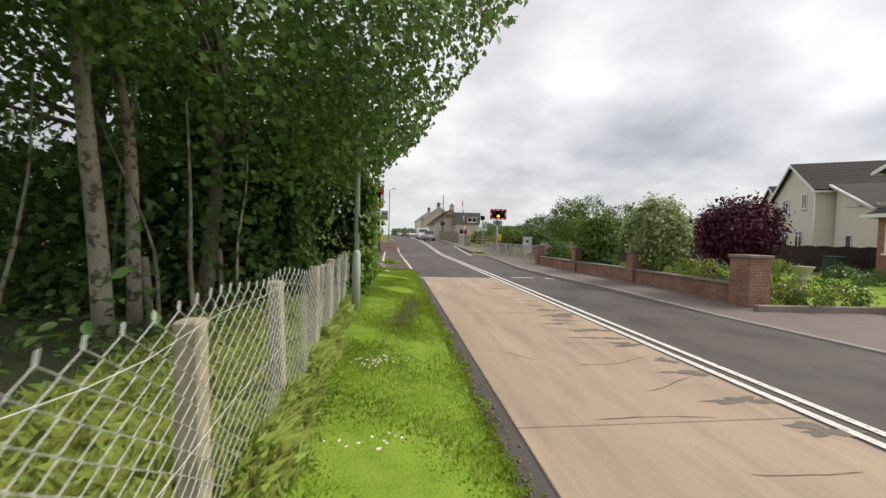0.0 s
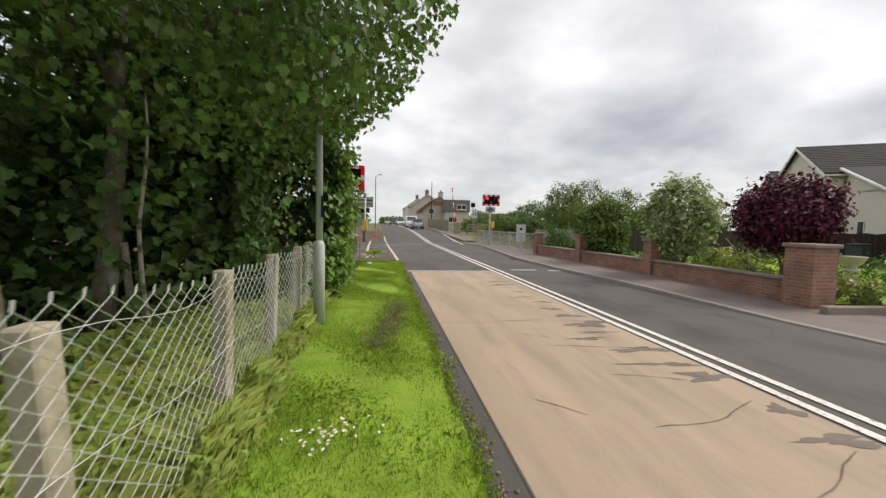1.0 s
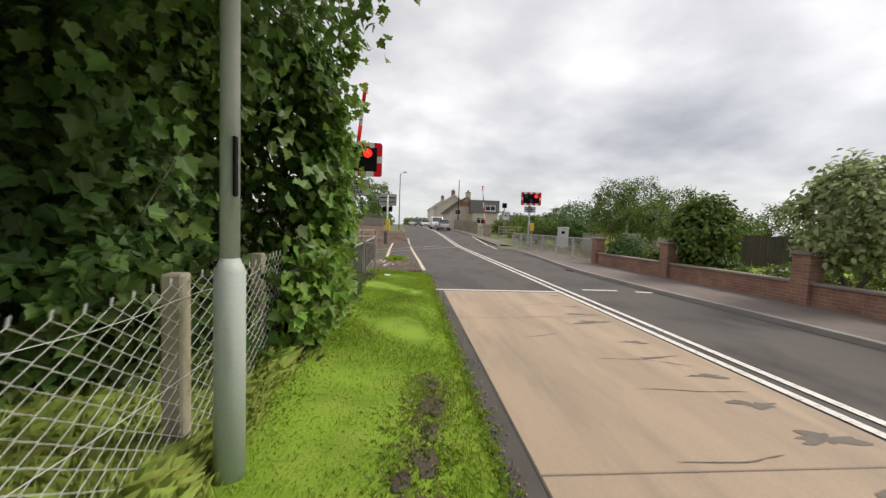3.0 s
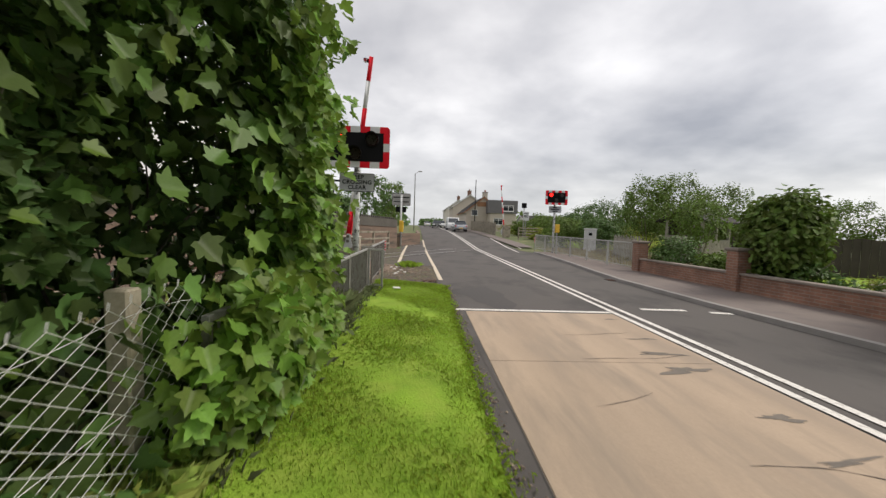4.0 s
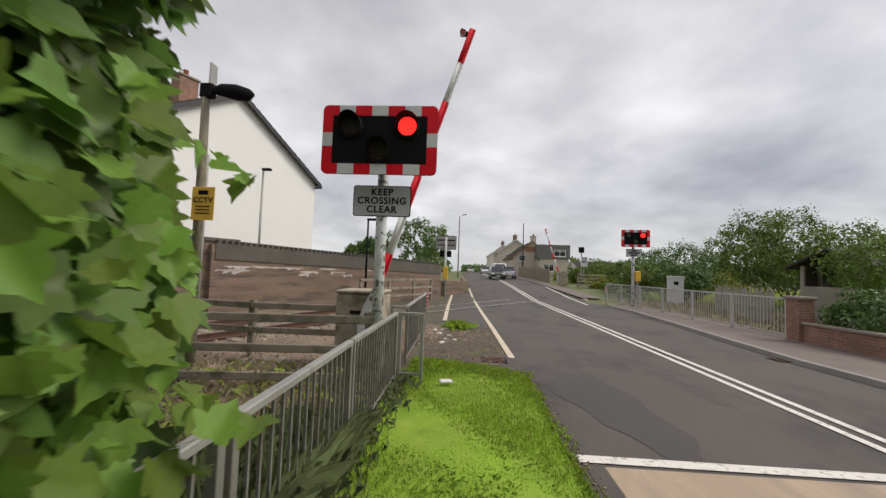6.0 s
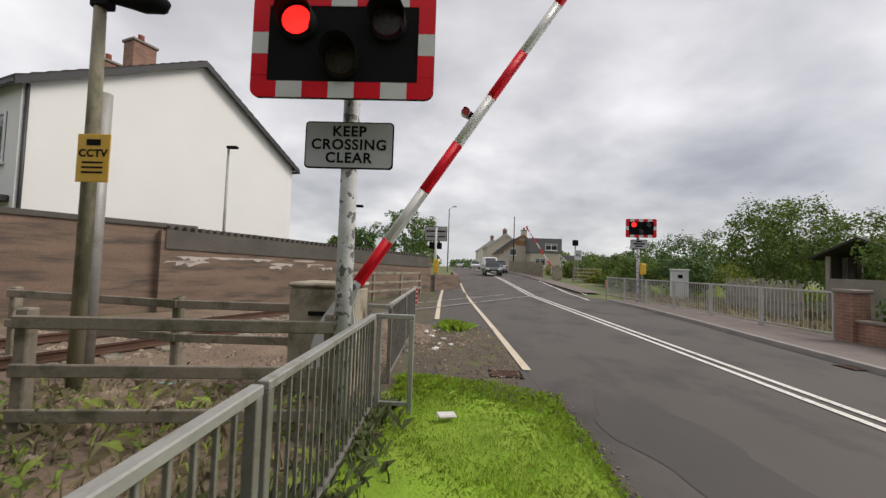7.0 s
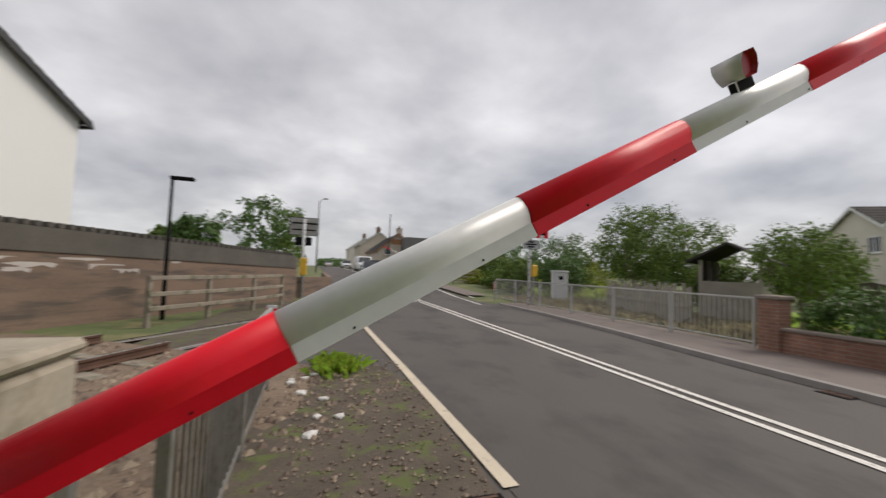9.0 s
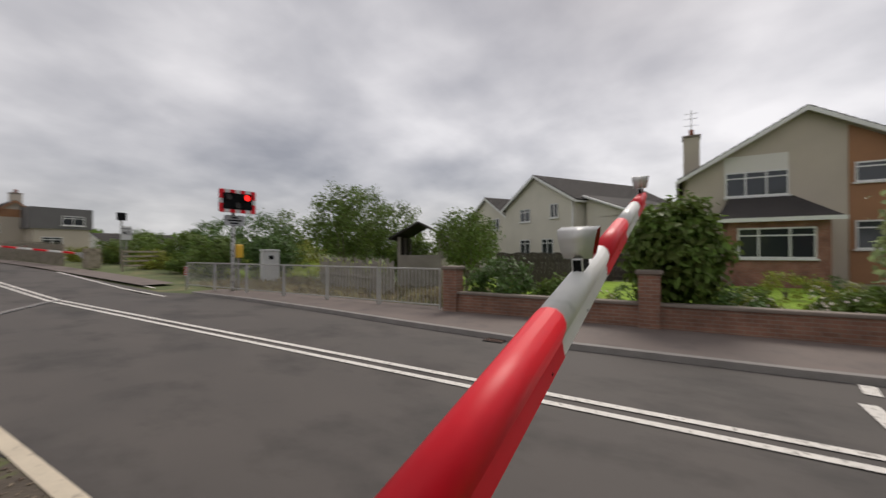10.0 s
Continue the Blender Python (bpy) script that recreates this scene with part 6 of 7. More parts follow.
# second cream house behind it, gable seen at a distance
hc = gable_house("house", pose(38, 35.5, 0, 0, 0, -122), 8.0, 10.0, 5.2, 7.6, "render_cream", "cream house with brown tiled roof behind the gardens", 0.3)
for wx, wz in ((-1.8, 4.6), (1.8, 4.6)):
    window(hc, pose(wx, -0.005, wz), 1.2, 1.2, (0.5,))


def house_b():
    """Grey-beige house with a brick bay: main gable at local y=0, x to the south along the road."""
    ob = gable_house("house", pose(25.1, 12.1, 0, 0, 0, -90), 10.0, 11.0, 5.9, 8.8, "render_grey", "grey-beige gabled house with brick bay window", 0.45)
    part("pale_panel", box(-3.3, -0.65, -0.02, -0.004, 4.45, 6.75), M["render_light"], ob, "pale smooth upper panel")
    bm = bmesh.new()
    pr = [(1.5, 0.2), (4.6, 0.2), (4.6, 5.95), (1.5, 7.75)]
    f0 = [bm.verts.new((x, -0.05, z)) for x, z in pr]
    f1 = [bm.verts.new((x, -0.004, z)) for x, z in pr]
    bm.faces.new(f0)
    for k in range(4):
        bm.faces.new((f0[k], f1[k], f1[(k + 1) % 4], f0[(k + 1) % 4]))
    bmesh.ops.recalc_face_normals(bm, faces=bm.faces)
    part("cladding_panel", bm, M["cladding"], ob, "brown clad bay of the facade")
    window(ob, pose(-1.95, -0.03, 5.25), 2.6, 1.3, (0.33, 0.66))
    window(ob, pose(3.1, -0.06, 5.45), 2.8, 0.95, (0.4,))
    window(ob, pose(3.1, -0.06, 2.5), 2.8, 1.35, (0.4,))
    part("bay_wall", box(-3.35, 0.2, -2.9, -0.01, -0.3, 3.2), M["brick_pink"], ob, "pinkish brick bay")
    window(ob, pose(-1.65, -2.915, 2.1), 2.75, 1.4, (0.28, 0.68))
    bm = bmesh.new()
    vs = [bm.verts.new(p) for p in ((-3.75, -3.3, 3.2), (0.6, -3.3, 3.2), (0.6, -0.01, 3.2), (-3.75, -0.01, 3.2), (-3.1, -0.03, 4.55), (-0.5, -0.03, 4.55))]
    for q in ((0, 1, 5, 4), (0, 4, 3), (1, 2, 5), (0, 3, 2, 1), (2, 3, 4, 5)):
        bm.faces.new([vs[i] for i in q])
    bmesh.ops.recalc_face_normals(bm, faces=bm.faces)
    part("bay_roof", bm, M["slate"], ob, "hipped tiled roof over the bay")
    part("bay_fascia", box(-3.77, 0.62, -3.35, -3.301, 3.06, 3.24), M["upvc"], ob)
    part("bay_fascia", box(-3.80, -3.751, -3.35, 0.0, 3.06, 3.24), M["upvc"], ob)
    chimney(ob, -4.75, 1.2, 4.0, 8.3, 0.8, 0.95, "render_grey", 2)
    ae = part("aerial_mast", tube([(-4.75, 1.2, 8.4), (-4.75, 1.2, 10.0)], 0.022, 6), M["galv_old"], ob, "thin television aerial")
    for z in (9.1, 9.5, 9.8):
        part("aerial_bar", tube([(-5.1, 1.2, z), (-4.4, 1.2, z)], 0.013, 5), M["galv_old"], ae)


house_b()


# ---- gardens along the far pavement ----
WALL_LINE = [(8.76, 8.75), (8.70, 13.6), (8.50, 17.95), (8.38, 22.6)]


def garden_wall():
    for k, ((xa, ya), (xb, yb)) in enumerate(zip(WALL_LINE, WALL_LINE[1:])):
        ln = math.hypot(xb - xa, yb - ya)
        ob = empty("garden_wall", pose(xa, ya, 0.12, 0, 0, math.degrees(math.atan2(yb - ya, xb - xa))), "low red brick garden wall with a brown coping", "garden wall", "garden walls")
        part("brickwork", box(0.2, ln - 0.18, -0.11, 0.11, -0.15, 0.45), M["brick"], ob)
        part("coping", box(0.2, ln - 0.18, -0.15, 0.15, 0.45, 0.52, 0.015), M["cope"], ob, "brown concrete coping")
    for k, (x, y) in enumerate(WALL_LINE):
        w, h = (0.30, 1.20) if k == 0 else (0.20, 1.10)
        ob = empty("brick_pillar", pose(x, y, 0.12), "large red brick gate pillar with a flat cap" if k == 0 else "red brick wall pillar with a flat cap", "brick pillar", "brick pillars")
        part("shaft", box(-w, w, -w, w, -0.15, h), M["brick"], ob)
        part("cap", box(-w - 0.05, w + 0.05, -w - 0.05, w + 0.05, h, h + 0.09, 0.02), M["cope"], ob, "brown concrete cap")
    # dwarf wall and low pillar beyond the drive, side border
    ob = empty("brick_pillar", pose(12.2, 7.5, 0.08), "low red brick pillar with a flat cap by the drive", "brick pillar", "brick pillars")
    part("shaft", box(-0.45, 0.45, -0.3, 0.3, -0.1, 0.42), M["brick"], ob)
    part("cap", box(-0.52, 0.52, -0.37, 0.37, 0.42, 0.52, 0.02), M["cope"], ob, "brown concrete cap")
    ob = empty("border_kerb", pose(8.3, 8.1, 0.05), "dark stone kerb edging the flower border", "kerb")
    part("kerb_stone", box(0, 12, -0.08, 0.08, -0.05, 0.16, 0.02), M["cope"], ob, at=pose(0, 0, 0, 0, 0, -4))
    bm = bmesh.new()
    vs = [bm.verts.new(p) for p in ((8.9, 8.7, 0.13), (21.5, 7.0, 0.13), (21.5, 30, 0.13), (8.5, 22.5, 0.13), (8.65, 18, 0.13))]
    bm.faces.new(vs)
    tagged(part("garden_lawn", bm, M["lawn"]), "mown green garden lawn", "lawn", kind="structure")


garden_wall()


def shrub(name, x, y, rx, ry, h, n, size, outline, mat, label, seed, z0=0.12, trunk=0.0, group="garden shrubs", flowers=None, shell=0.65):
    rng = np.random.default_rng(seed)
    ob = empty(name, pose(x, y, z0), label, "shrub", group)
    bm = bmesh.new()
    for k in range(4):
        limb(bm, rng, (rng.normal() * 0.04, rng.normal() * 0.04, -0.05), (rng.normal() * 0.3, rng.normal() * 0.3, 1), trunk + h * 0.5, 0.045, 0.012, 5, 0.15)
    part("branches", bm, M["bark"], ob)
    hh = h / 2
    nc = max(6, n // 28)
    pos, nrm = clumps(rng, (0, 0, trunk + hh), (rx, ry, hh), nc, 28, 0.075 * (rx + hh) ** 0.6, shell)
    ok = pos[:, 2] > 0.0
    pos, nrm = pos[ok], nrm[ok]
    leaves("foliage", pos, nrm, size * rng.uniform(0.7, 1.25, len(pos)), outline, M[mat], ob, rng=rng)
    if flowers:
        m_ = flowers
        d = rng.normal(size=(m_, 3))
        d[:, 2] = np.abs(d[:, 2])
        d /= np.linalg.norm(d, axis=1, keepdims=True)
        leaves("blossom", np.array((0, 0, trunk + hh)) + d * np.array((rx, ry, hh)) * 1.02, d, np.full(m_, 0.09), QUAD, M["flower"], ob, rng=rng, label="pale blossoms")
    return ob


def gardens():
    shrub("purple_tree", 9.68, 10.1, 1.02, 1.02, 1.8, 9000, 0.115, OVAL, "leaf_purple", "rounded purple-leaved tree behind the gate pillar", 101, trunk=1.1, shell=0.6)
    shrub("variegated_bush", 9.4, 13.3, 1.0, 1.0, 2.3, 5600, 0.15, OVAL, "leaf_varieg", "large variegated cream and green bush", 102, trunk=0.85, shell=0.75)
    shrub("rounded_bush", 9.35, 17.55, 0.86, 0.86, 2.3, 6400, 0.17, OVAL, "leaf_shrub", "rounded glossy green bush behind the wall", 103, trunk=0.35, shell=0.78)
    shrub("laurel_bush", 9.5, 19.9, 0.7, 0.75, 0.8, 2000, 0.12, OVAL, "leaf_shrub", "dense green laurel bush behind the wall", 104, trunk=0.1)
    shrub("ivy_bush", 9.1, 21.5, 0.75, 0.8, 1.45, 2600, 0.11, OVAL, "leaf_dark", "dark glossy bush beside the wall's end", 105)
    shrub("green_tree", 11.6, 24.0, 1.1, 1.1, 2.0, 3000, 0.11, OVAL, "leaf_shrub", "bright green small tree", 106, trunk=1.1)
    rng = np.random.default_rng(107)
    for k in range(20):
        y = 9.3 + 0.66 * k
        x = 9.25 + 0.25 * (y - 9) * 0.12 + rng.uniform(0, 1.5)
        shrub("low_shrub", x, y, rng.uniform(0.3, 0.5), rng.uniform(0.3, 0.55), rng.uniform(0.4, 0.75), 420, 0.07, OVAL, ("leaf_shrub", "leaf_yellow", "leaf_dark", "leaf_yellow")[k % 4],
              ("low green border shrub", "low yellow-green border shrub", "low dark green border shrub", "low yellow-green border shrub")[k % 4], 200 + k, flowers=14 if k % 5 == 0 else None)
    for k, (x, y) in enumerate(((9.9, 8.7), (9.9, 8.2), (10.6, 8.3), (11.3, 8.3), (13.2, 8.0), (13.9, 7.8), (14.6, 7.7), (15.4, 8.2))):
        shrub("low_shrub", x, y, 0.45, 0.4, 0.55, 460, 0.075, OVAL, ("leaf_yellow", "leaf_shrub")[k % 2], ("low yellow-green border shrub", "low green border shrub")[k % 2], 240 + k, flowers=10 if k % 3 == 0 else None)
    for k, (x, y, h) in enumerate(((13.5, 12.0, 0.8), (14.6, 11.0, 0.9), (16.0, 14.5, 0.9), (17.5, 10.5, 0.8), (18.6, 13.0, 0.7), (15.0, 17.0, 0.8))):
        shrub("border_bush", x, y, 0.7, 0.7, h, 700, 0.09, OVAL, ("leaf_shrub", "leaf_dark", "leaf_yellow")[k % 3], ("green garden bush on the lawn", "dark garden bush on the lawn", "yellow-green garden bush on the lawn")[k % 3], 260 + k, flowers=24 if k % 2 else None)
    for k in range(16):
        x, y = 9.3 + 2.6 * rng.random(), 11.6 + 5.2 * rng.random()
        shrub("border_shrub", x, y, rng.uniform(0.35, 0.6), rng.uniform(0.35, 0.6), rng.uniform(0.5, 0.95), 560, 0.09, OVAL, ("leaf_yellow", "leaf_shrub", "leaf_dark")[k % 3],
              ("yellowish border shrub behind the garden wall", "green border shrub behind the garden wall", "dark border shrub behind the garden wall")[k % 3], 280 + k, flowers=30 if k % 4 == 0 else None)
    shrub("box_hedge", 18.0, 17.8, 1.3, 0.6, 1.0, 1500, 0.08, OVAL, "leaf_shrub", "clipped green box hedge by the fence", 271)
    # dark board fence behind the gardens
    for a, b in (((12.6, 23.2), (15.6, 22.6)), ((15.6, 22.6), (18.6, 21.8)), ((18.6, 21.8), (21.6, 21.0)), ((21.6, 21.0), (24.6, 20.0)), ((24.6, 20.0), (27.6, 19.0))):
        ln = math.hypot(b[0] - a[0], b[1] - a[1])
        ob = empty("board_fence", pose(a[0], a[1], 0.1, 0, 0, math.degrees(math.atan2(b[1] - a[1], b[0] - a[0]))), "dark stained vertical board fence", "fence", "garden fences")
        me = mesh_of(box(-0.08, 0.08, -0.012, 0.012, 0.0, 1.55, 0.004), "board", M["timber_dark"])
        n = int(ln / 0.15)
        for k in range(n):
            o = new("board", me)
            o.parent, o.matrix_basis = ob, pose(0.07 + k * ln / n, 0.015 if k % 2 else -0.015, 0.03 * math.sin(k * 7.1))
        for z in (0.35, 1.15):
            part("fence_rail", box(0, ln, 0.03, 0.07, z, z + 0.09), M["timber_dark"], ob)
    # pale board fence and open summerhouse behind the pavement rail
    for a, b in (((10.6, 26.4), (11.2, 29.2)), ((11.2, 29.2), (12.0, 32.0))):
        ln = math.hypot(b[0] - a[0], b[1] - a[1])
        ob = empty("board_fence", pose(a[0], a[1], 0.05, 0, 0, math.degrees(math.atan2(b[1] - a[1], b[0] - a[0]))), "bleached uneven timber board fence", "fence", "pale fences")
        me = mesh_of(box(-0.07, 0.07, -0.012, 0.012, 0.0, 1.30, 0.004), "board", M["timber_pale"])
        n = int(ln / 0.17)
        for k in range(n):
            o = new("board", me)
            o.parent, o.matrix_basis = ob, pose(0.08 + k * ln / n, 0.0, 0.12 * math.sin(k * 3.7), 0, 2.5 * math.sin(k * 5.3), 0)
        part("fence_rail", box(0, ln, 0.015, 0.06, 0.6, 0.7), M["timber_pale"], ob)
    ob = empty("summerhouse", pose(14.3, 27.6, 0.05, 0, 0, 25), "grey weathered open timber summerhouse", "summerhouse")
    for x in (-1.2, 0, 1.2):
        for y in (-0.9, 0.9):
            part("post", box(x - 0.06, x + 0.06, y - 0.06, y + 0.06, 0, 2.3, 0.01), M["timber_pale"], ob)
    me = mesh_of(box(-0.06, 0.06, -0.012, 0.012, 0.0, 1.35), "board", M["timber_pale"])
    for k in range(17):
        o = new("board", me)
        o.parent, o.matrix_basis = ob, pose(-1.1 + k * 0.138, -0.96, 0)
    part("rear_wall", box(-1.14, 1.14, 0.97, 1.0, 0.0, 2.3), M["timber_dark"], ob, "dark boarded rear wall")
    part("side_wall", box(-1.26, -1.23, -0.84, 0.84, 0.0, 1.5), M["timber_pale"], ob, "boarded side wall")
    for s_ in (-1, 1):
        bm = bmesh.new()
        vs = [bm.verts.new(p) for p in ((-1.6, 0, 2.95), (1.6, 0, 2.95), (1.6, s_ * 1.3, 2.25), (-1.6, s_ * 1.3, 2.25), (-1.6, 0, 2.87), (1.6, 0, 2.87), (1.6, s_ * 1.3, 2.17), (-1.6, s_ * 1.3, 2.17))]
        for q in ((0, 1, 2, 3), (7, 6, 5, 4), (0, 4, 5, 1), (1, 5, 6, 2), (2, 6, 7, 3), (3, 7, 4, 0)):
            bm.faces.new([vs[i] for i in q])
        bmesh.ops.recalc_face_normals(bm, faces=bm.faces)
        part("roof", bm, M["slate"], ob)
    # urns and bin
    for x, y, s_ in ((12.5, 10.6, 0.9), (16.6, 9.8, 1.0), (19.5, 11.0, 0.9)):
        ob = empty("stone_urn", pose(x, y, 0.13), "pale stone garden urn on a pedestal", "urn", "garden urns")
        bm = bmesh.new()
        add_tube(bm, [(0, 0, z * s_) for z in (0, 0.08, 0.1, 0.5, 0.52, 0.6, 0.62, 0.75, 0.95, 0.98)], [r * s_ for r in (0.24, 0.24, 0.15, 0.14, 0.2, 0.2, 0.08, 0.24, 0.33, 0.36)], 14)
        part("urn_body", bm, M["urn"], ob, "", True)
    ob = empty("wheelie_bin", pose(20.9, 16.2, 0.13), "dark plastic wheelie bin beside the house", "bin")
    part("bin_body", box(-0.29, 0.29, -0.3, 0.3, 0, 0.98, 0.04), M["bin"], ob)
    part("lid", box(-0.31, 0.31, -0.33, 0.33, 0.985, 1.06, 0.03), M["bin"], ob)
    # equipment cabinet and shrubs behind the rail
    ob = empty("equipment_cabinet", pose(12.35, 36.4, 0.0, 0, 0, -20), "pale grey narrow equipment cabinet behind the rail", "cabinet")
    part("cabinet_body", box(-0.42, 0.42, -0.3, 0.3, 0, 1.72, 0.02), M["white_film"], ob)
    part("cabinet_lid", box(-0.46, 0.46, -0.34, 0.34, 1.725, 1.82, 0.02), M["white_film"], ob)
    part("notice", box(-0.12, 0.12, -0.315, -0.302, 1.3, 1.5), M["black"], ob)
    ob = empty("yellow_box", pose(8.6, 33.0, 0.05), "small yellow telephone box on a post", "telephone box")
    part("post", box(-0.04, 0.04, -0.04, 0.04, 0, 1.7), M["galv_old"], ob)
    part("phone_case", box(-0.14, 0.14, -0.14, 0.1, 1.4, 1.95, 0.03), M["yellow"], ob)
    ob = empty("yellow_box", pose(-1.9, 36.9, 0.0), "small yellow telephone box beside the wall", "telephone box")
    part("phone_case", box(-0.16, 0.16, -0.12, 0.1, 1.1, 1.95, 0.03), M["yellow"], ob)
    part("post", box(-0.04, 0.04, -0.1, 0.04, 0, 1.1), M["galv_old"], ob)


gardens()


# ---- trees and buildings beyond the crossing ----
def far_trees():
    spec = [(15.2, 33.8, 1.9, 4.3, 1.2, "leaf_shrub"), (18.0, 35.0, 2.1, 4.7, 1.2, "leaf_shrub"), (14.2, 39.0, 1.5, 2.4, 0.2, "leaf_dark"), (21.2, 35.0, 2.2, 4.3, 1.0, "leaf_shrub"), (12.6, 41.5, 1.5, 2.2, 0.1, "leaf_shrub"),
            (23.0, 37.0, 2.6, 3.0, 0.8, "leaf_dark"), (17.0, 44.0, 2.3, 3.8, 0.5, "leaf_dark"), (21.5, 47.0, 2.6, 4.6, 0.5, "leaf_shrub"), (14.5, 50.0, 1.9, 2.4, 0.2, "leaf_shrub"), (18.0, 54.0, 2.2, 2.7, 0.4, "leaf_dark"),
            (27.0, 46.0, 3.0, 4.2, 0.6, "leaf_dark"), (16.0, 29.5, 1.5, 2.0, 0.4, "leaf_shrub"), (18.5, 27.5, 1.7, 2.4, 0.8, "leaf_shrub"), (13.0, 56.5, 2.2, 2.0, 0.1, "leaf_shrub"), (22.0, 60.0, 2.8, 3.8, 0.6, "leaf_dark"), (30, 34, 2.4, 3.6, 0.8, "leaf_shrub"), (16.5, 62.0, 2.4, 2.6, 0.2, "leaf_shrub")]
    for k, (x, y, r, h, tr, mt) in enumerate(spec):
        shrub("bushy_tree", x, y, r, r, h, 4600 if y < 45 else 2600, 0.16 if y < 45 else 0.22, OVAL, mt, ("bushy green tree beyond the pavement rail", "dark green bushy tree beyond the pavement rail")[mt == "leaf_dark"], 300 + k, z0=ground_z(y), trunk=tr, group="bushy trees", shell=0.55)
    bank = [(12.2, 44.5, 1.3, 1.5), (14.0, 46.5, 1.5, 1.8), (11.8, 48.8, 1.2, 1.3), (13.6, 52.5, 1.5, 1.7), (16.2, 49.0, 1.7, 2.2), (12.4, 57.5, 1.5, 1.5), (15.4, 58.0, 1.8, 2.4), (18.8, 50.5, 1.8, 2.6), (11.4, 61.0, 1.3, 1.4), (16.8, 41.0, 1.5, 2.0), (13.9, 43.2, 1.1, 1.2), (19.6, 42.5, 1.6, 2.4)]
    for k, (x, y, r, h) in enumerate(bank):
        shrub("bank_bush", x, y, r, r, h, 1500, 0.17, OVAL, ("leaf_shrub", "leaf_dark", "leaf_yellow")[k % 3], ("low green bush on the railway bank", "low dark green bush on the railway bank", "low yellow-green bush on the railway bank")[k % 3], 380 + k, z0=ground_z(y) - 0.1, group="bank bushes", shell=0.5)
    left = [(-5.4, 46, 2.4, 4.6, 1.5), (-4.0, 52, 1.6, 4.0, 2.0), (-7.5, 40, 1.3, 1.8, 2.0), (-9.2, 43, 1.4, 1.6, 1.8), (-12.5, 36, 1.6, 1.6, 1.4), (-6.0, 70, 2.5, 3.0, 1.0), (-22, 22, 3.5, 5.5, 3.0), (-24, 15, 4.0, 6.0, 2.0)]
    for k, (x, y, r, h, tr) in enumerate(left):
        shrub("roadside_tree", x, y, r, r, h, 1800, 0.24, OVAL, "leaf_shrub" if k % 2 else "leaf_dark", "green roadside tree beyond the wall", 340 + k, z0=ground_z(y), trunk=tr, group="roadside trees", shell=0.55)
    rng = np.random.default_rng(360)
    for side, x0, x1 in ((-1, -60, -4), (1, 14, 90)):
        n = 5200
        y = rng.uniform(95, 260, n)
        x = rng.uniform(x0, x1, n) * (y / 95)
        z = ground_z(120) + rng.uniform(0, 1, n) ** 1.5 * (2.2 + 2.5 * np.sin(x * 0.13 + y * 0.02) ** 2)
        ob = leaves("far_hedgerow", np.stack([x, y, z], 1), rng.normal(size=(n, 3)) + np.array((0, -0.6, 0.6)), rng.uniform(0.9, 2.0, n), OVAL, M["leaf_dark"] if side < 0 else M["leaf_shrub"], None, rng=rng)
        tagged(ob, "distant green hedgerows and trees", "hedgerow", kind="stuff")
    n = 2600
    x, y = rng.uniform(-3, 14, n), rng.uniform(230, 330, n)
    ob = leaves("far_hedgerow", np.stack([x, y, 1.4 + rng.random(n) ** 1.4 * 4.5], 1), rng.normal(size=(n, 3)) + np.array((0, -0.6, 0.6)), rng.uniform(0.9, 1.8, n), OVAL, M["leaf_dark"], None, rng=rng)
    tagged(ob, "distant trees closing the road's end", "hedgerow", kind="stuff")
    n = 6000
    y = rng.uniform(38, 62, n)
    x = 11.0 + rng.uniform(0, 14, n) + 0.02 * y
    blades("bank_grass", np.stack([x, y, np.array([ground_z(v) for v in y]) - 0.05], 1), rng.uniform(0.3, 1.0, n), rng.uniform(0.03, 0.07, n), 1.0, rng, M["tall_grass"], "tall rough grass on the railway bank")
    n = 3800
    y = rng.uniform(23.5, 38, n)
    x = 9.2 + rng.uniform(0, 5, n)
    blades("bank_grass", np.stack([x, y, np.zeros(n) - 0.05], 1), rng.uniform(0.1, 0.5, n), rng.uniform(0.010, 0.022, n), 1.0, rng, M["dry_grass"], "pale rough grass behind the pavement rail")


far_trees()


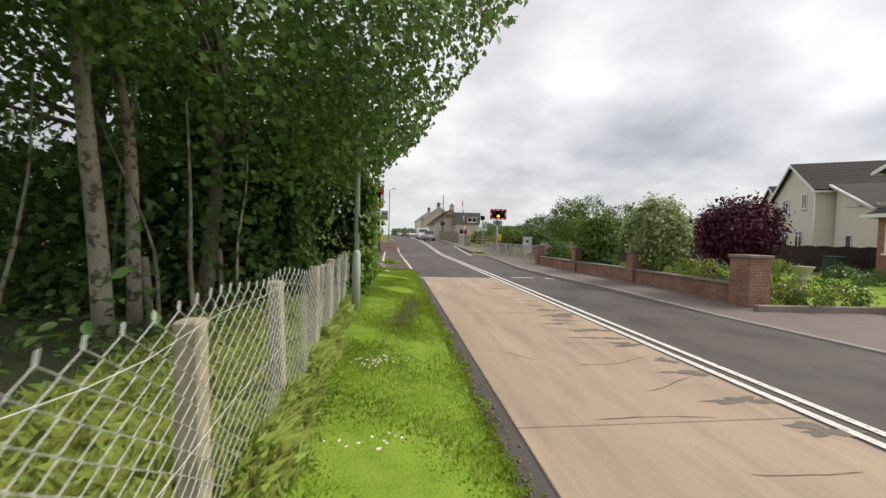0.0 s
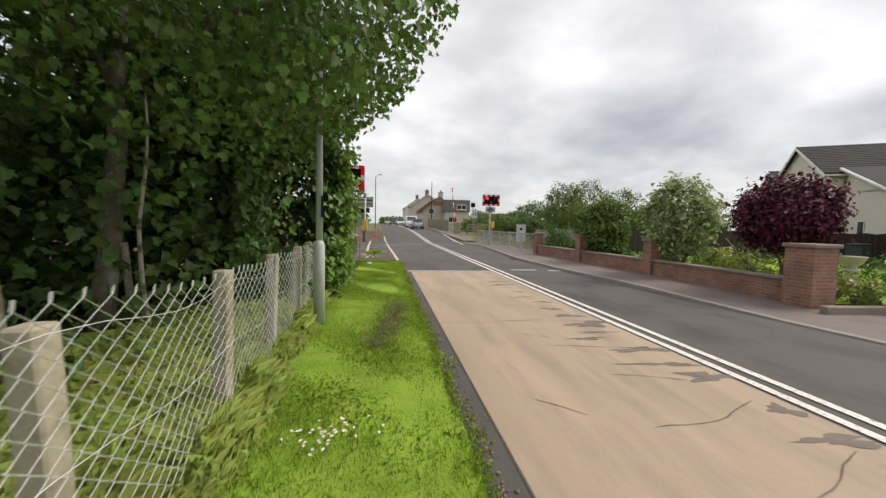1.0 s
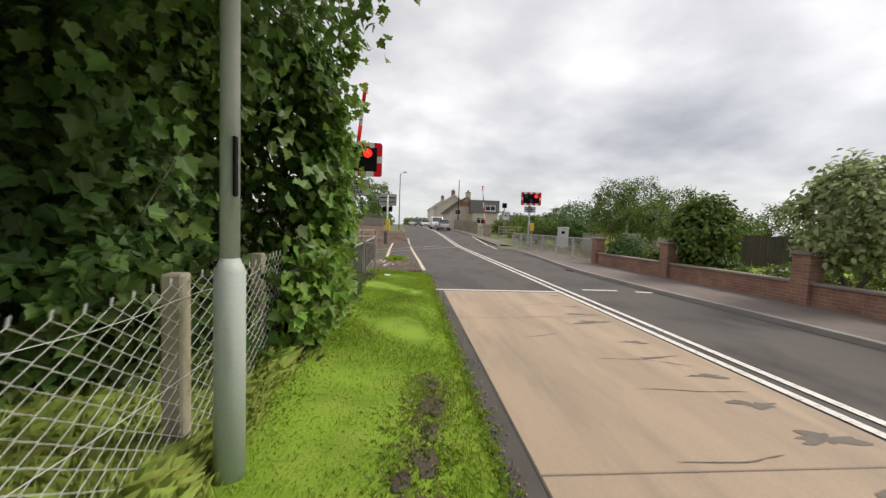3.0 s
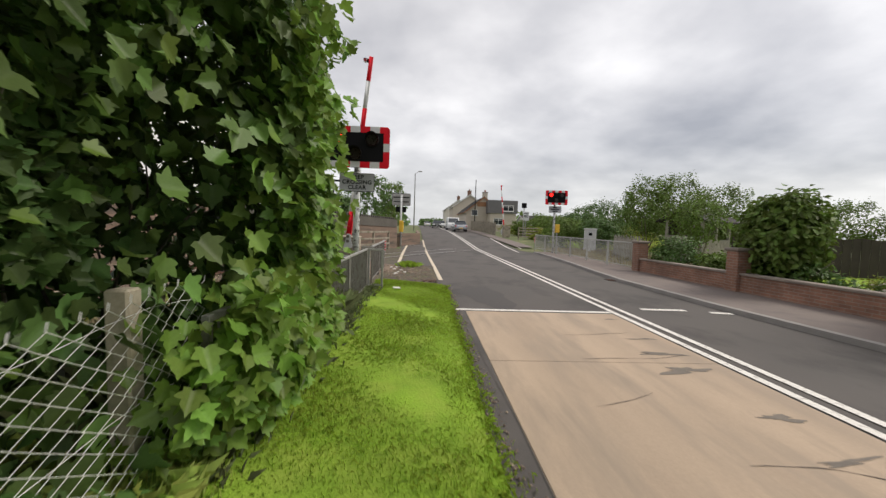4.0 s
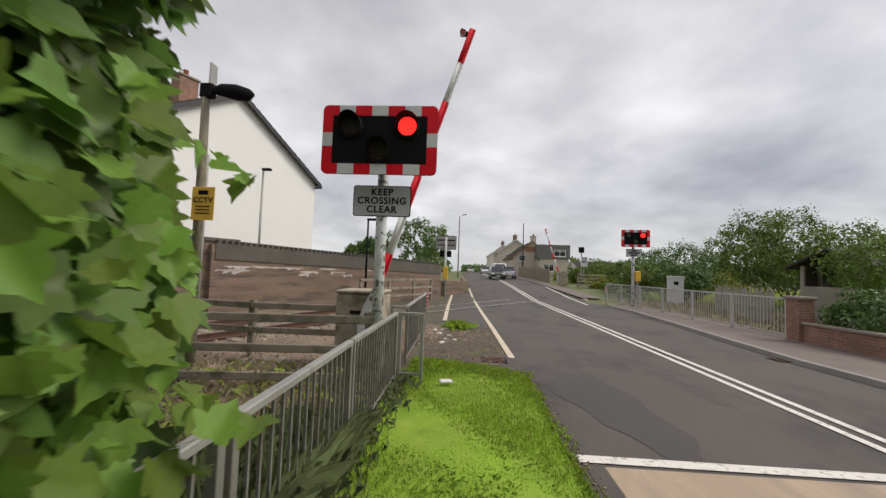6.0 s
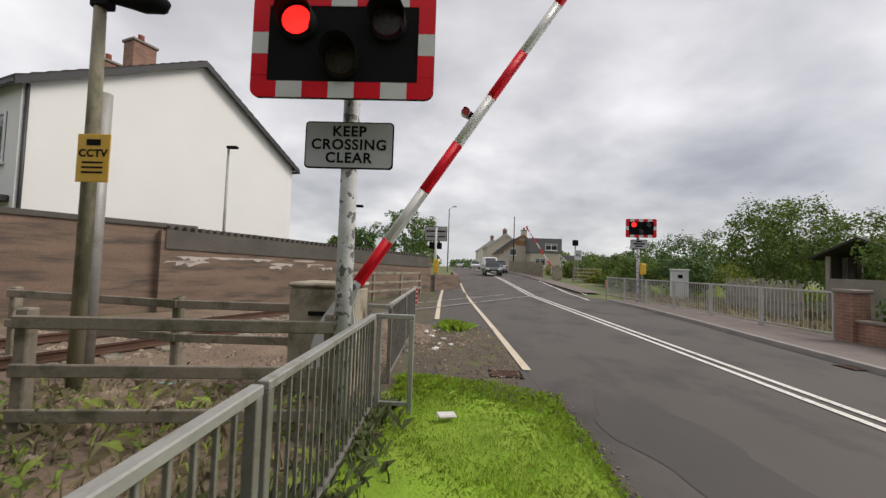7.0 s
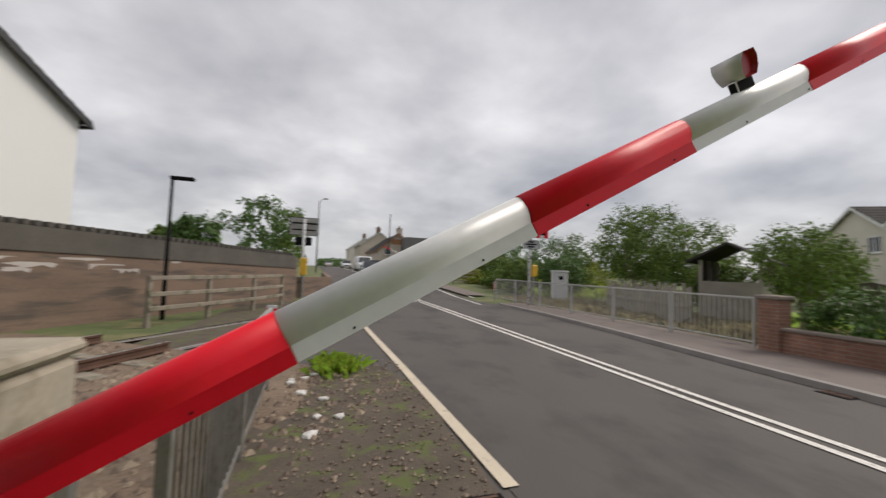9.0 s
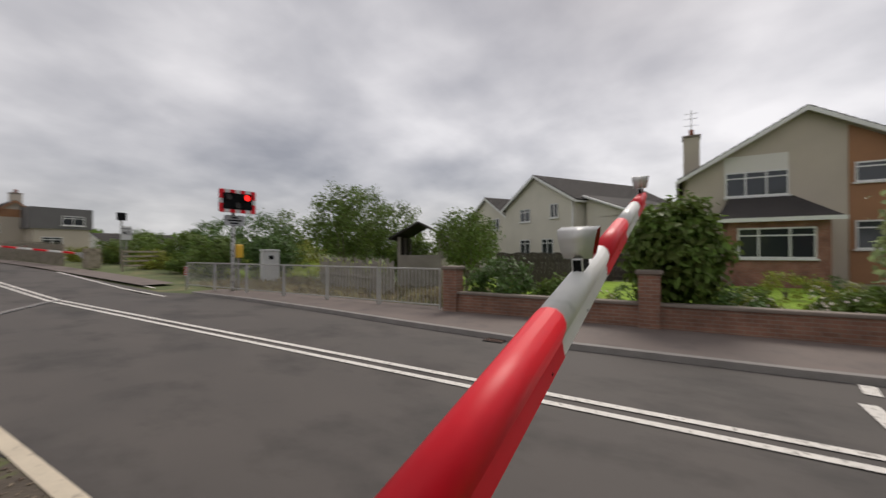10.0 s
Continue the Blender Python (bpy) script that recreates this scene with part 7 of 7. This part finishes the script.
def far_buildings():
    g = ground_z(75)
    # house by the road: gable to the south with brown trim
    hs = gable_house("house", pose(10.2, 76.0, g), 6.2, 16.0, 3.4, 5.9, "render_grey", "grey-beige gabled roadside house with chimney", 0.3, "cladding")
    chimney(hs, 0.6, 3.0, 5.2, 6.9, 0.9, 0.7, "render_grey", 2)
    window(hs, pose(-1.6, -0.005, 3.1), 1.1, 1.0)
    window(hs, pose(1.6, -0.005, 1.6), 1.4, 1.2)
    part("cladding_panel", box(-1.2, 1.2, -0.03, -0.004, 4.2, 5.0), M["cladding"], hs)
    ob = empty("flat_roofed_building", pose(12.9, 73.0, g), "grey flat-roofed building with dark cladding", "building")
    part("wall", box(-2.0, 2.4, 0, 9, -0.5, 3.0), M["render_grey"], ob)
    part("upper_storey", box(-2.3, 2.6, -0.2, 9, 3.0, 5.2), M["grey_clad"], ob, "grey clad upper storey")
    window(ob, pose(-0.6, -0.01, 1.6), 1.6, 1.1, (0.5,))
    window(ob, pose(1.0, -0.21, 3.9), 1.8, 1.0, (0.5,))
    for x, y, w, d, e, r, mt in ((10.5, 100, 8, 14, 5.2, 8.0, "render_grey"), (10.0, 125, 8, 14, 5.4, 8.4, "render_cream"), (16, 140, 9, 12, 5.5, 8.5, "render_grey")):
        o = gable_house("house", pose(x, y, ground_z(y)), w, d, e, r, mt, "distant roadside house with dark roof", 0.25, tiles=False)
        window(o, pose(-1.5, -0.005, 3.9), 1.2, 1.2)
        chimney(o, 0, 2, r - 0.5, r + 1.0, 0.9, 0.7, "brick", 1)
    # white bungalow backs behind the bank
    o = gable_house("house", pose(21, 92, ground_z(92), 0, 0, -90), 9, 10, 1.9, 3.2, "render_white", "white bungalow beyond the railway bank", 0.3, tiles=False)
    # palisade boards along the far footway
    ob = empty("picket_fence", pose(8.2, 53.0, ground_z(53)), "brown vertical board fence along the far footway", "fence")
    me = mesh_of(box(-0.03, 0.03, -0.09, 0.09, 0.0, 1.55, 0.005), "board", M["timber_old"])
    for k in range(70):
        y = 0.3 * k
        o = new("board", me)
        o.parent, o.matrix_basis = ob, pose(bend(53 + y) - bend(53), y, ground_z(53 + y) - ground_z(53) + 0.1 * math.sin(k * 4.1))
    ob = empty("mast", pose(8.4, 74.0, ground_z(74)), "tall thin dark pole beside the road", "mast")
    part("pole", tube([(0, 0, -0.2), (0, 0, 8.6)], [0.10, 0.06], 8), M["black"], ob)
    # speed sign and small signal on the bank
    ob = empty("speed_sign", pose(11.9, 53.6, ground_z(53.6)), "small white railway speed board on a post", "sign")
    part("post", box(-0.05, 0.05, -0.05, 0.05, 0, 2.2), M["galv_old"], ob)
    sg = part("sign_board", box(-0.36, 0.36, -0.09, -0.055, 1.9, 2.95, 0.02), M["white_film"], ob)
    text_part("40", 0.5, sg, pose(0, -0.094, 2.42, 90), M["black"])
    part("stripe", box(-0.3, 0.3, -0.095, -0.091, 2.72, 2.78), M["black"], sg)
    ob = empty("signal_head", pose(11.8, 54.2, ground_z(54.2)), "small black railway signal head on a post", "signal")
    part("post", box(-0.05, 0.05, -0.05, 0.05, 0, 3.4), M["galv_old"], ob)
    part("signal_case", box(-0.28, 0.28, -0.15, 0.1, 3.4, 4.0, 0.03), M["black"], ob)
    # block wall stub by the far footway
    poly_wall("wall_footway", [(-2.1, 36.9, 1.0), (-0.6, 39.0, 1.0), (-0.9, 46.0, 1.15)], 0.25, M["wall_old"], "low grey block wall at the far footway")
    ob = empty("street_lamp", pose(-1.6, 60, ground_z(60)), "tall street lamp beyond the crossing", "street lamp", "lamp columns")
    part("pole", tube([(0, 0, -0.2), (0, 0, 7.6), (0.5, 0, 7.9)], [0.08, 0.05, 0.04], 8), M["galv_old"], ob)
    part("lantern", box(0.4, 0.9, -0.1, 0.1, 7.85, 7.98, 0.03), M["galv_old"], ob)


far_buildings()


# ---- vehicles ----
def car(m, paint, label, length=4.2, width=1.75, height=1.45, van=False):
    """A saloon, hatchback or van: local -y is the front."""
    ob = empty("car" if not van else "van", m, label, "car" if not van else "van", "cars")
    hl, w, h = length / 2, width / 2, height
    if van:
        side = [(-hl, 0.35), (-hl, 0.95), (-hl + 0.75, 1.15), (-hl + 1.35, h - 0.05), (-hl + 1.9, h), (hl - 0.1, h), (hl, h - 0.3), (hl, 0.35)]
    else:
        side = [(-hl, 0.32), (-hl, 0.66), (-hl + 0.35, 0.82), (-hl + 1.15, 0.94), (hl - 0.45, 0.98), (hl - 0.05, 0.9), (hl, 0.6), (hl, 0.32)]
    def loft(pr, wa, wb, zsplit):
        bm = bmesh.new()
        rows = []
        for s_ in (-1, 1):
            rows.append([bm.verts.new((s_ * (wa if z < zsplit else wb), y, z)) for y, z in pr])
        n = len(pr)
        bm.faces.new(rows[0])
        bm.faces.new(list(reversed(rows[1])))
        for k in range(n):
            bm.faces.new((rows[0][k], rows[0][(k + 1) % n], rows[1][(k + 1) % n], rows[1][k]))
        bmesh.ops.recalc_face_normals(bm, faces=bm.faces)
        bmesh.ops.bevel(bm, geom=list(bm.edges), offset=0.06, segments=2, affect="EDGES", profile=0.6)
        return bm
    part("body", loft(side, w, w * (0.92 if van else 0.97), 0.9), M[paint], ob, "painted body shell", True)
    if not van:
        cab = [(-hl + 1.1, 0.92), (-hl + 1.75, h - 0.05), (-hl + 2.1, h), (hl - 1.2, h - 0.02), (hl - 0.45, 0.95)]
        part("cabin", loft(cab, w * 0.93, w * 0.76, 1.2), M["glass"], ob, "dark glazed cabin", True)
        part("roof_panel", box(-w * 0.72, w * 0.72, -hl + 1.95, hl - 1.1, h - 0.01, h + 0.025, 0.02), M[paint], ob)
    else:
        bm = bmesh.new()
        vs = [bm.verts.new(p) for p in ((-w * 0.8, -hl + 0.76, 1.19), (w * 0.8, -hl + 0.76, 1.19), (w * 0.75, -hl + 1.27, h - 0.16), (-w * 0.75, -hl + 1.27, h - 0.16))]
        bm.faces.new(vs)
        o = part("windscreen", bm, M["glass"], ob, "dark windscreen")
        o.location = (0, -0.035, 0.025)
        for s_ in (-1, 1):
            part("side_window", box(s_ * w * 0.95 - 0.015, s_ * w * 0.95 + 0.015, -hl + 1.3, -hl + 2.1, 1.15, h - 0.25, 0.01), M["glass"], ob)
        part("rear_window", box(-w * 0.7, w * 0.7, hl - 0.02, hl + 0.012, 1.15, h - 0.35, 0.005), M["glass"], ob)
    for y in (-hl + 0.8, hl - 0.75):
        for s_ in (-1, 1):
            tyre = part("wheel", tube([(s_ * (w - 0.2), y, 0.31), (s_ * (w + 0.01), y, 0.31)], 0.31, 16), M["tyre"], ob, "black tyre")
            part("rim", tube([(s_ * (w + 0.005), y, 0.31), (s_ * (w + 0.02), y, 0.31)], 0.19, 12), M["galv"], tyre, "silver rim")
    for s_ in (-1, 1):
        part("headlight", box(s_ * w * 0.72 - 0.18, s_ * w * 0.72 + 0.18, -hl - 0.02, -hl + 0.1, 0.60, 0.76, 0.02), M["headlight"], ob, "clear headlight")
        part("tail_light", box(s_ * w * 0.82 - 0.1, s_ * w * 0.82 + 0.1, hl - 0.08, hl + 0.02, 0.68, 0.88, 0.02), M["tail"], ob, "red tail light")
        part("mirror", box(s_ * (w + 0.08) - 0.09, s_ * (w + 0.08) + 0.09, -hl + 1.35, -hl + 1.5, 0.95, 1.1, 0.03), M[paint], ob)
    part("grille", box(-0.42, 0.42, -hl - 0.015, -hl + 0.05, 0.45, 0.6, 0.01), M["black"], ob)
    part("number_plate", box(-0.26, 0.26, -hl - 0.035, -hl - 0.016, 0.36, 0.46), M["white_film"], ob)
    part("number_plate", box(-0.26, 0.26, hl + 0.015, hl + 0.03, 0.45, 0.56), M["yellow"], ob)
    return ob


moving_car = car(pose(3.9, 92, ground_z(92)), "car_dark", "dark grey hatchback driving up to the crossing", 4.1, 1.75, 1.5)
car(pose(5.3 + bend(62), 62.0, ground_z(62), 0, 0, 180), "car_silver", "silver hatchback parked by the far kerb", 4.1, 1.75, 1.48)
car(pose(4.9 + bend(68), 69, ground_z(69)), "car_white", "white van standing on the far road", 5.0, 1.95, 2.0, van=True)
car(pose(4.6 + bend(95), 92, ground_z(92)), "car_white", "white car standing on the far road", 4.3, 1.78, 1.5)
car(pose(2.2 + bend(115), 118, ground_z(118), 0, 0, 180), "car_white", "distant white car on the far road", 4.3, 1.78, 1.5)


# ---- what moves ----
def motions():
    up = (0.0, 83.9)
    near = [up, (3.0, 83.9), (4.9, 83.7), (5.3, 81.2), (6.0, 71.8), (6.5, 64.2), (7.0, 56.3), (7.5, 49.2), (8.0, 42.2), (8.5, 35.3), (8.8, 30.3), (9.0, 28.0), (9.3, 23.9), (9.5, 20.8), (9.7, 18.0), (10.0, 13.6)]
    walk(near_boom, [(t, pose(0, 0, 0, 0, -a, 0)) for t, a in near])
    far = [(t, a) for t, a in near if t < 8.6] + [(9.0, 23.0), (9.7, 9.0), (10.0, 7.0)]
    walk(far_boom, [(t, pose(0, 0, 0, 0, -a, 0)) for t, a in far])
    drive = [(0.0, 112, 3.4), (2.0, 104, 3.3), (3.5, 92, 3.2), (4.0, 84, 3.2), (4.5, 76, 3.2), (5.0, 68, 3.3), (5.5, 62.5, 3.5), (6.0, 58.8, 3.6), (6.5, 56.3, 3.6), (7.0, 54.7, 3.6), (7.5, 53.6, 3.6), (8.0, 52.9, 3.6), (8.5, 52.6, 3.6), (10.0, 52.4, 3.6)]
    walk(moving_car, [(t, pose(x + bend(y), y, ground_z(y), 0, 0, 0)) for t, y, x in drive])
    # flashing lamps: each lens disc turns its lit face out and in
    right_on = (1.27, 2.03, 2.77, 3.53, 4.27, 5.07, 5.80, 6.57, 7.33, 8.10, 8.87, 9.67)
    for lens, kind, (lx, ly, lz), side in FLASHERS:
        if kind == "amber":
            turns, lit = [0.6], True
        else:
            turns = sorted([0.6] + [t for a in right_on for t in (a, min(a + 0.37, 9.99))])
            lit = False
            if side > 0:
                turns = turns[1:]
        rows, a = [], 0.0 if lit else 180.0
        rows.append((0.0, a))
        for t in turns:
            if t > 9.9:
                break
            f0 = round(t * FPS)
            for k, d in ((-2, 0), (-1, 60), (0, 120), (1, 180)):
                rows.append(((f0 + k) / FPS, a + d))
            a += 180.0
        rows.append((10.0, a))
        walk(lens, [(t, pose(lx, ly, lz, 0, 0, d)) for t, d in rows])


motions()
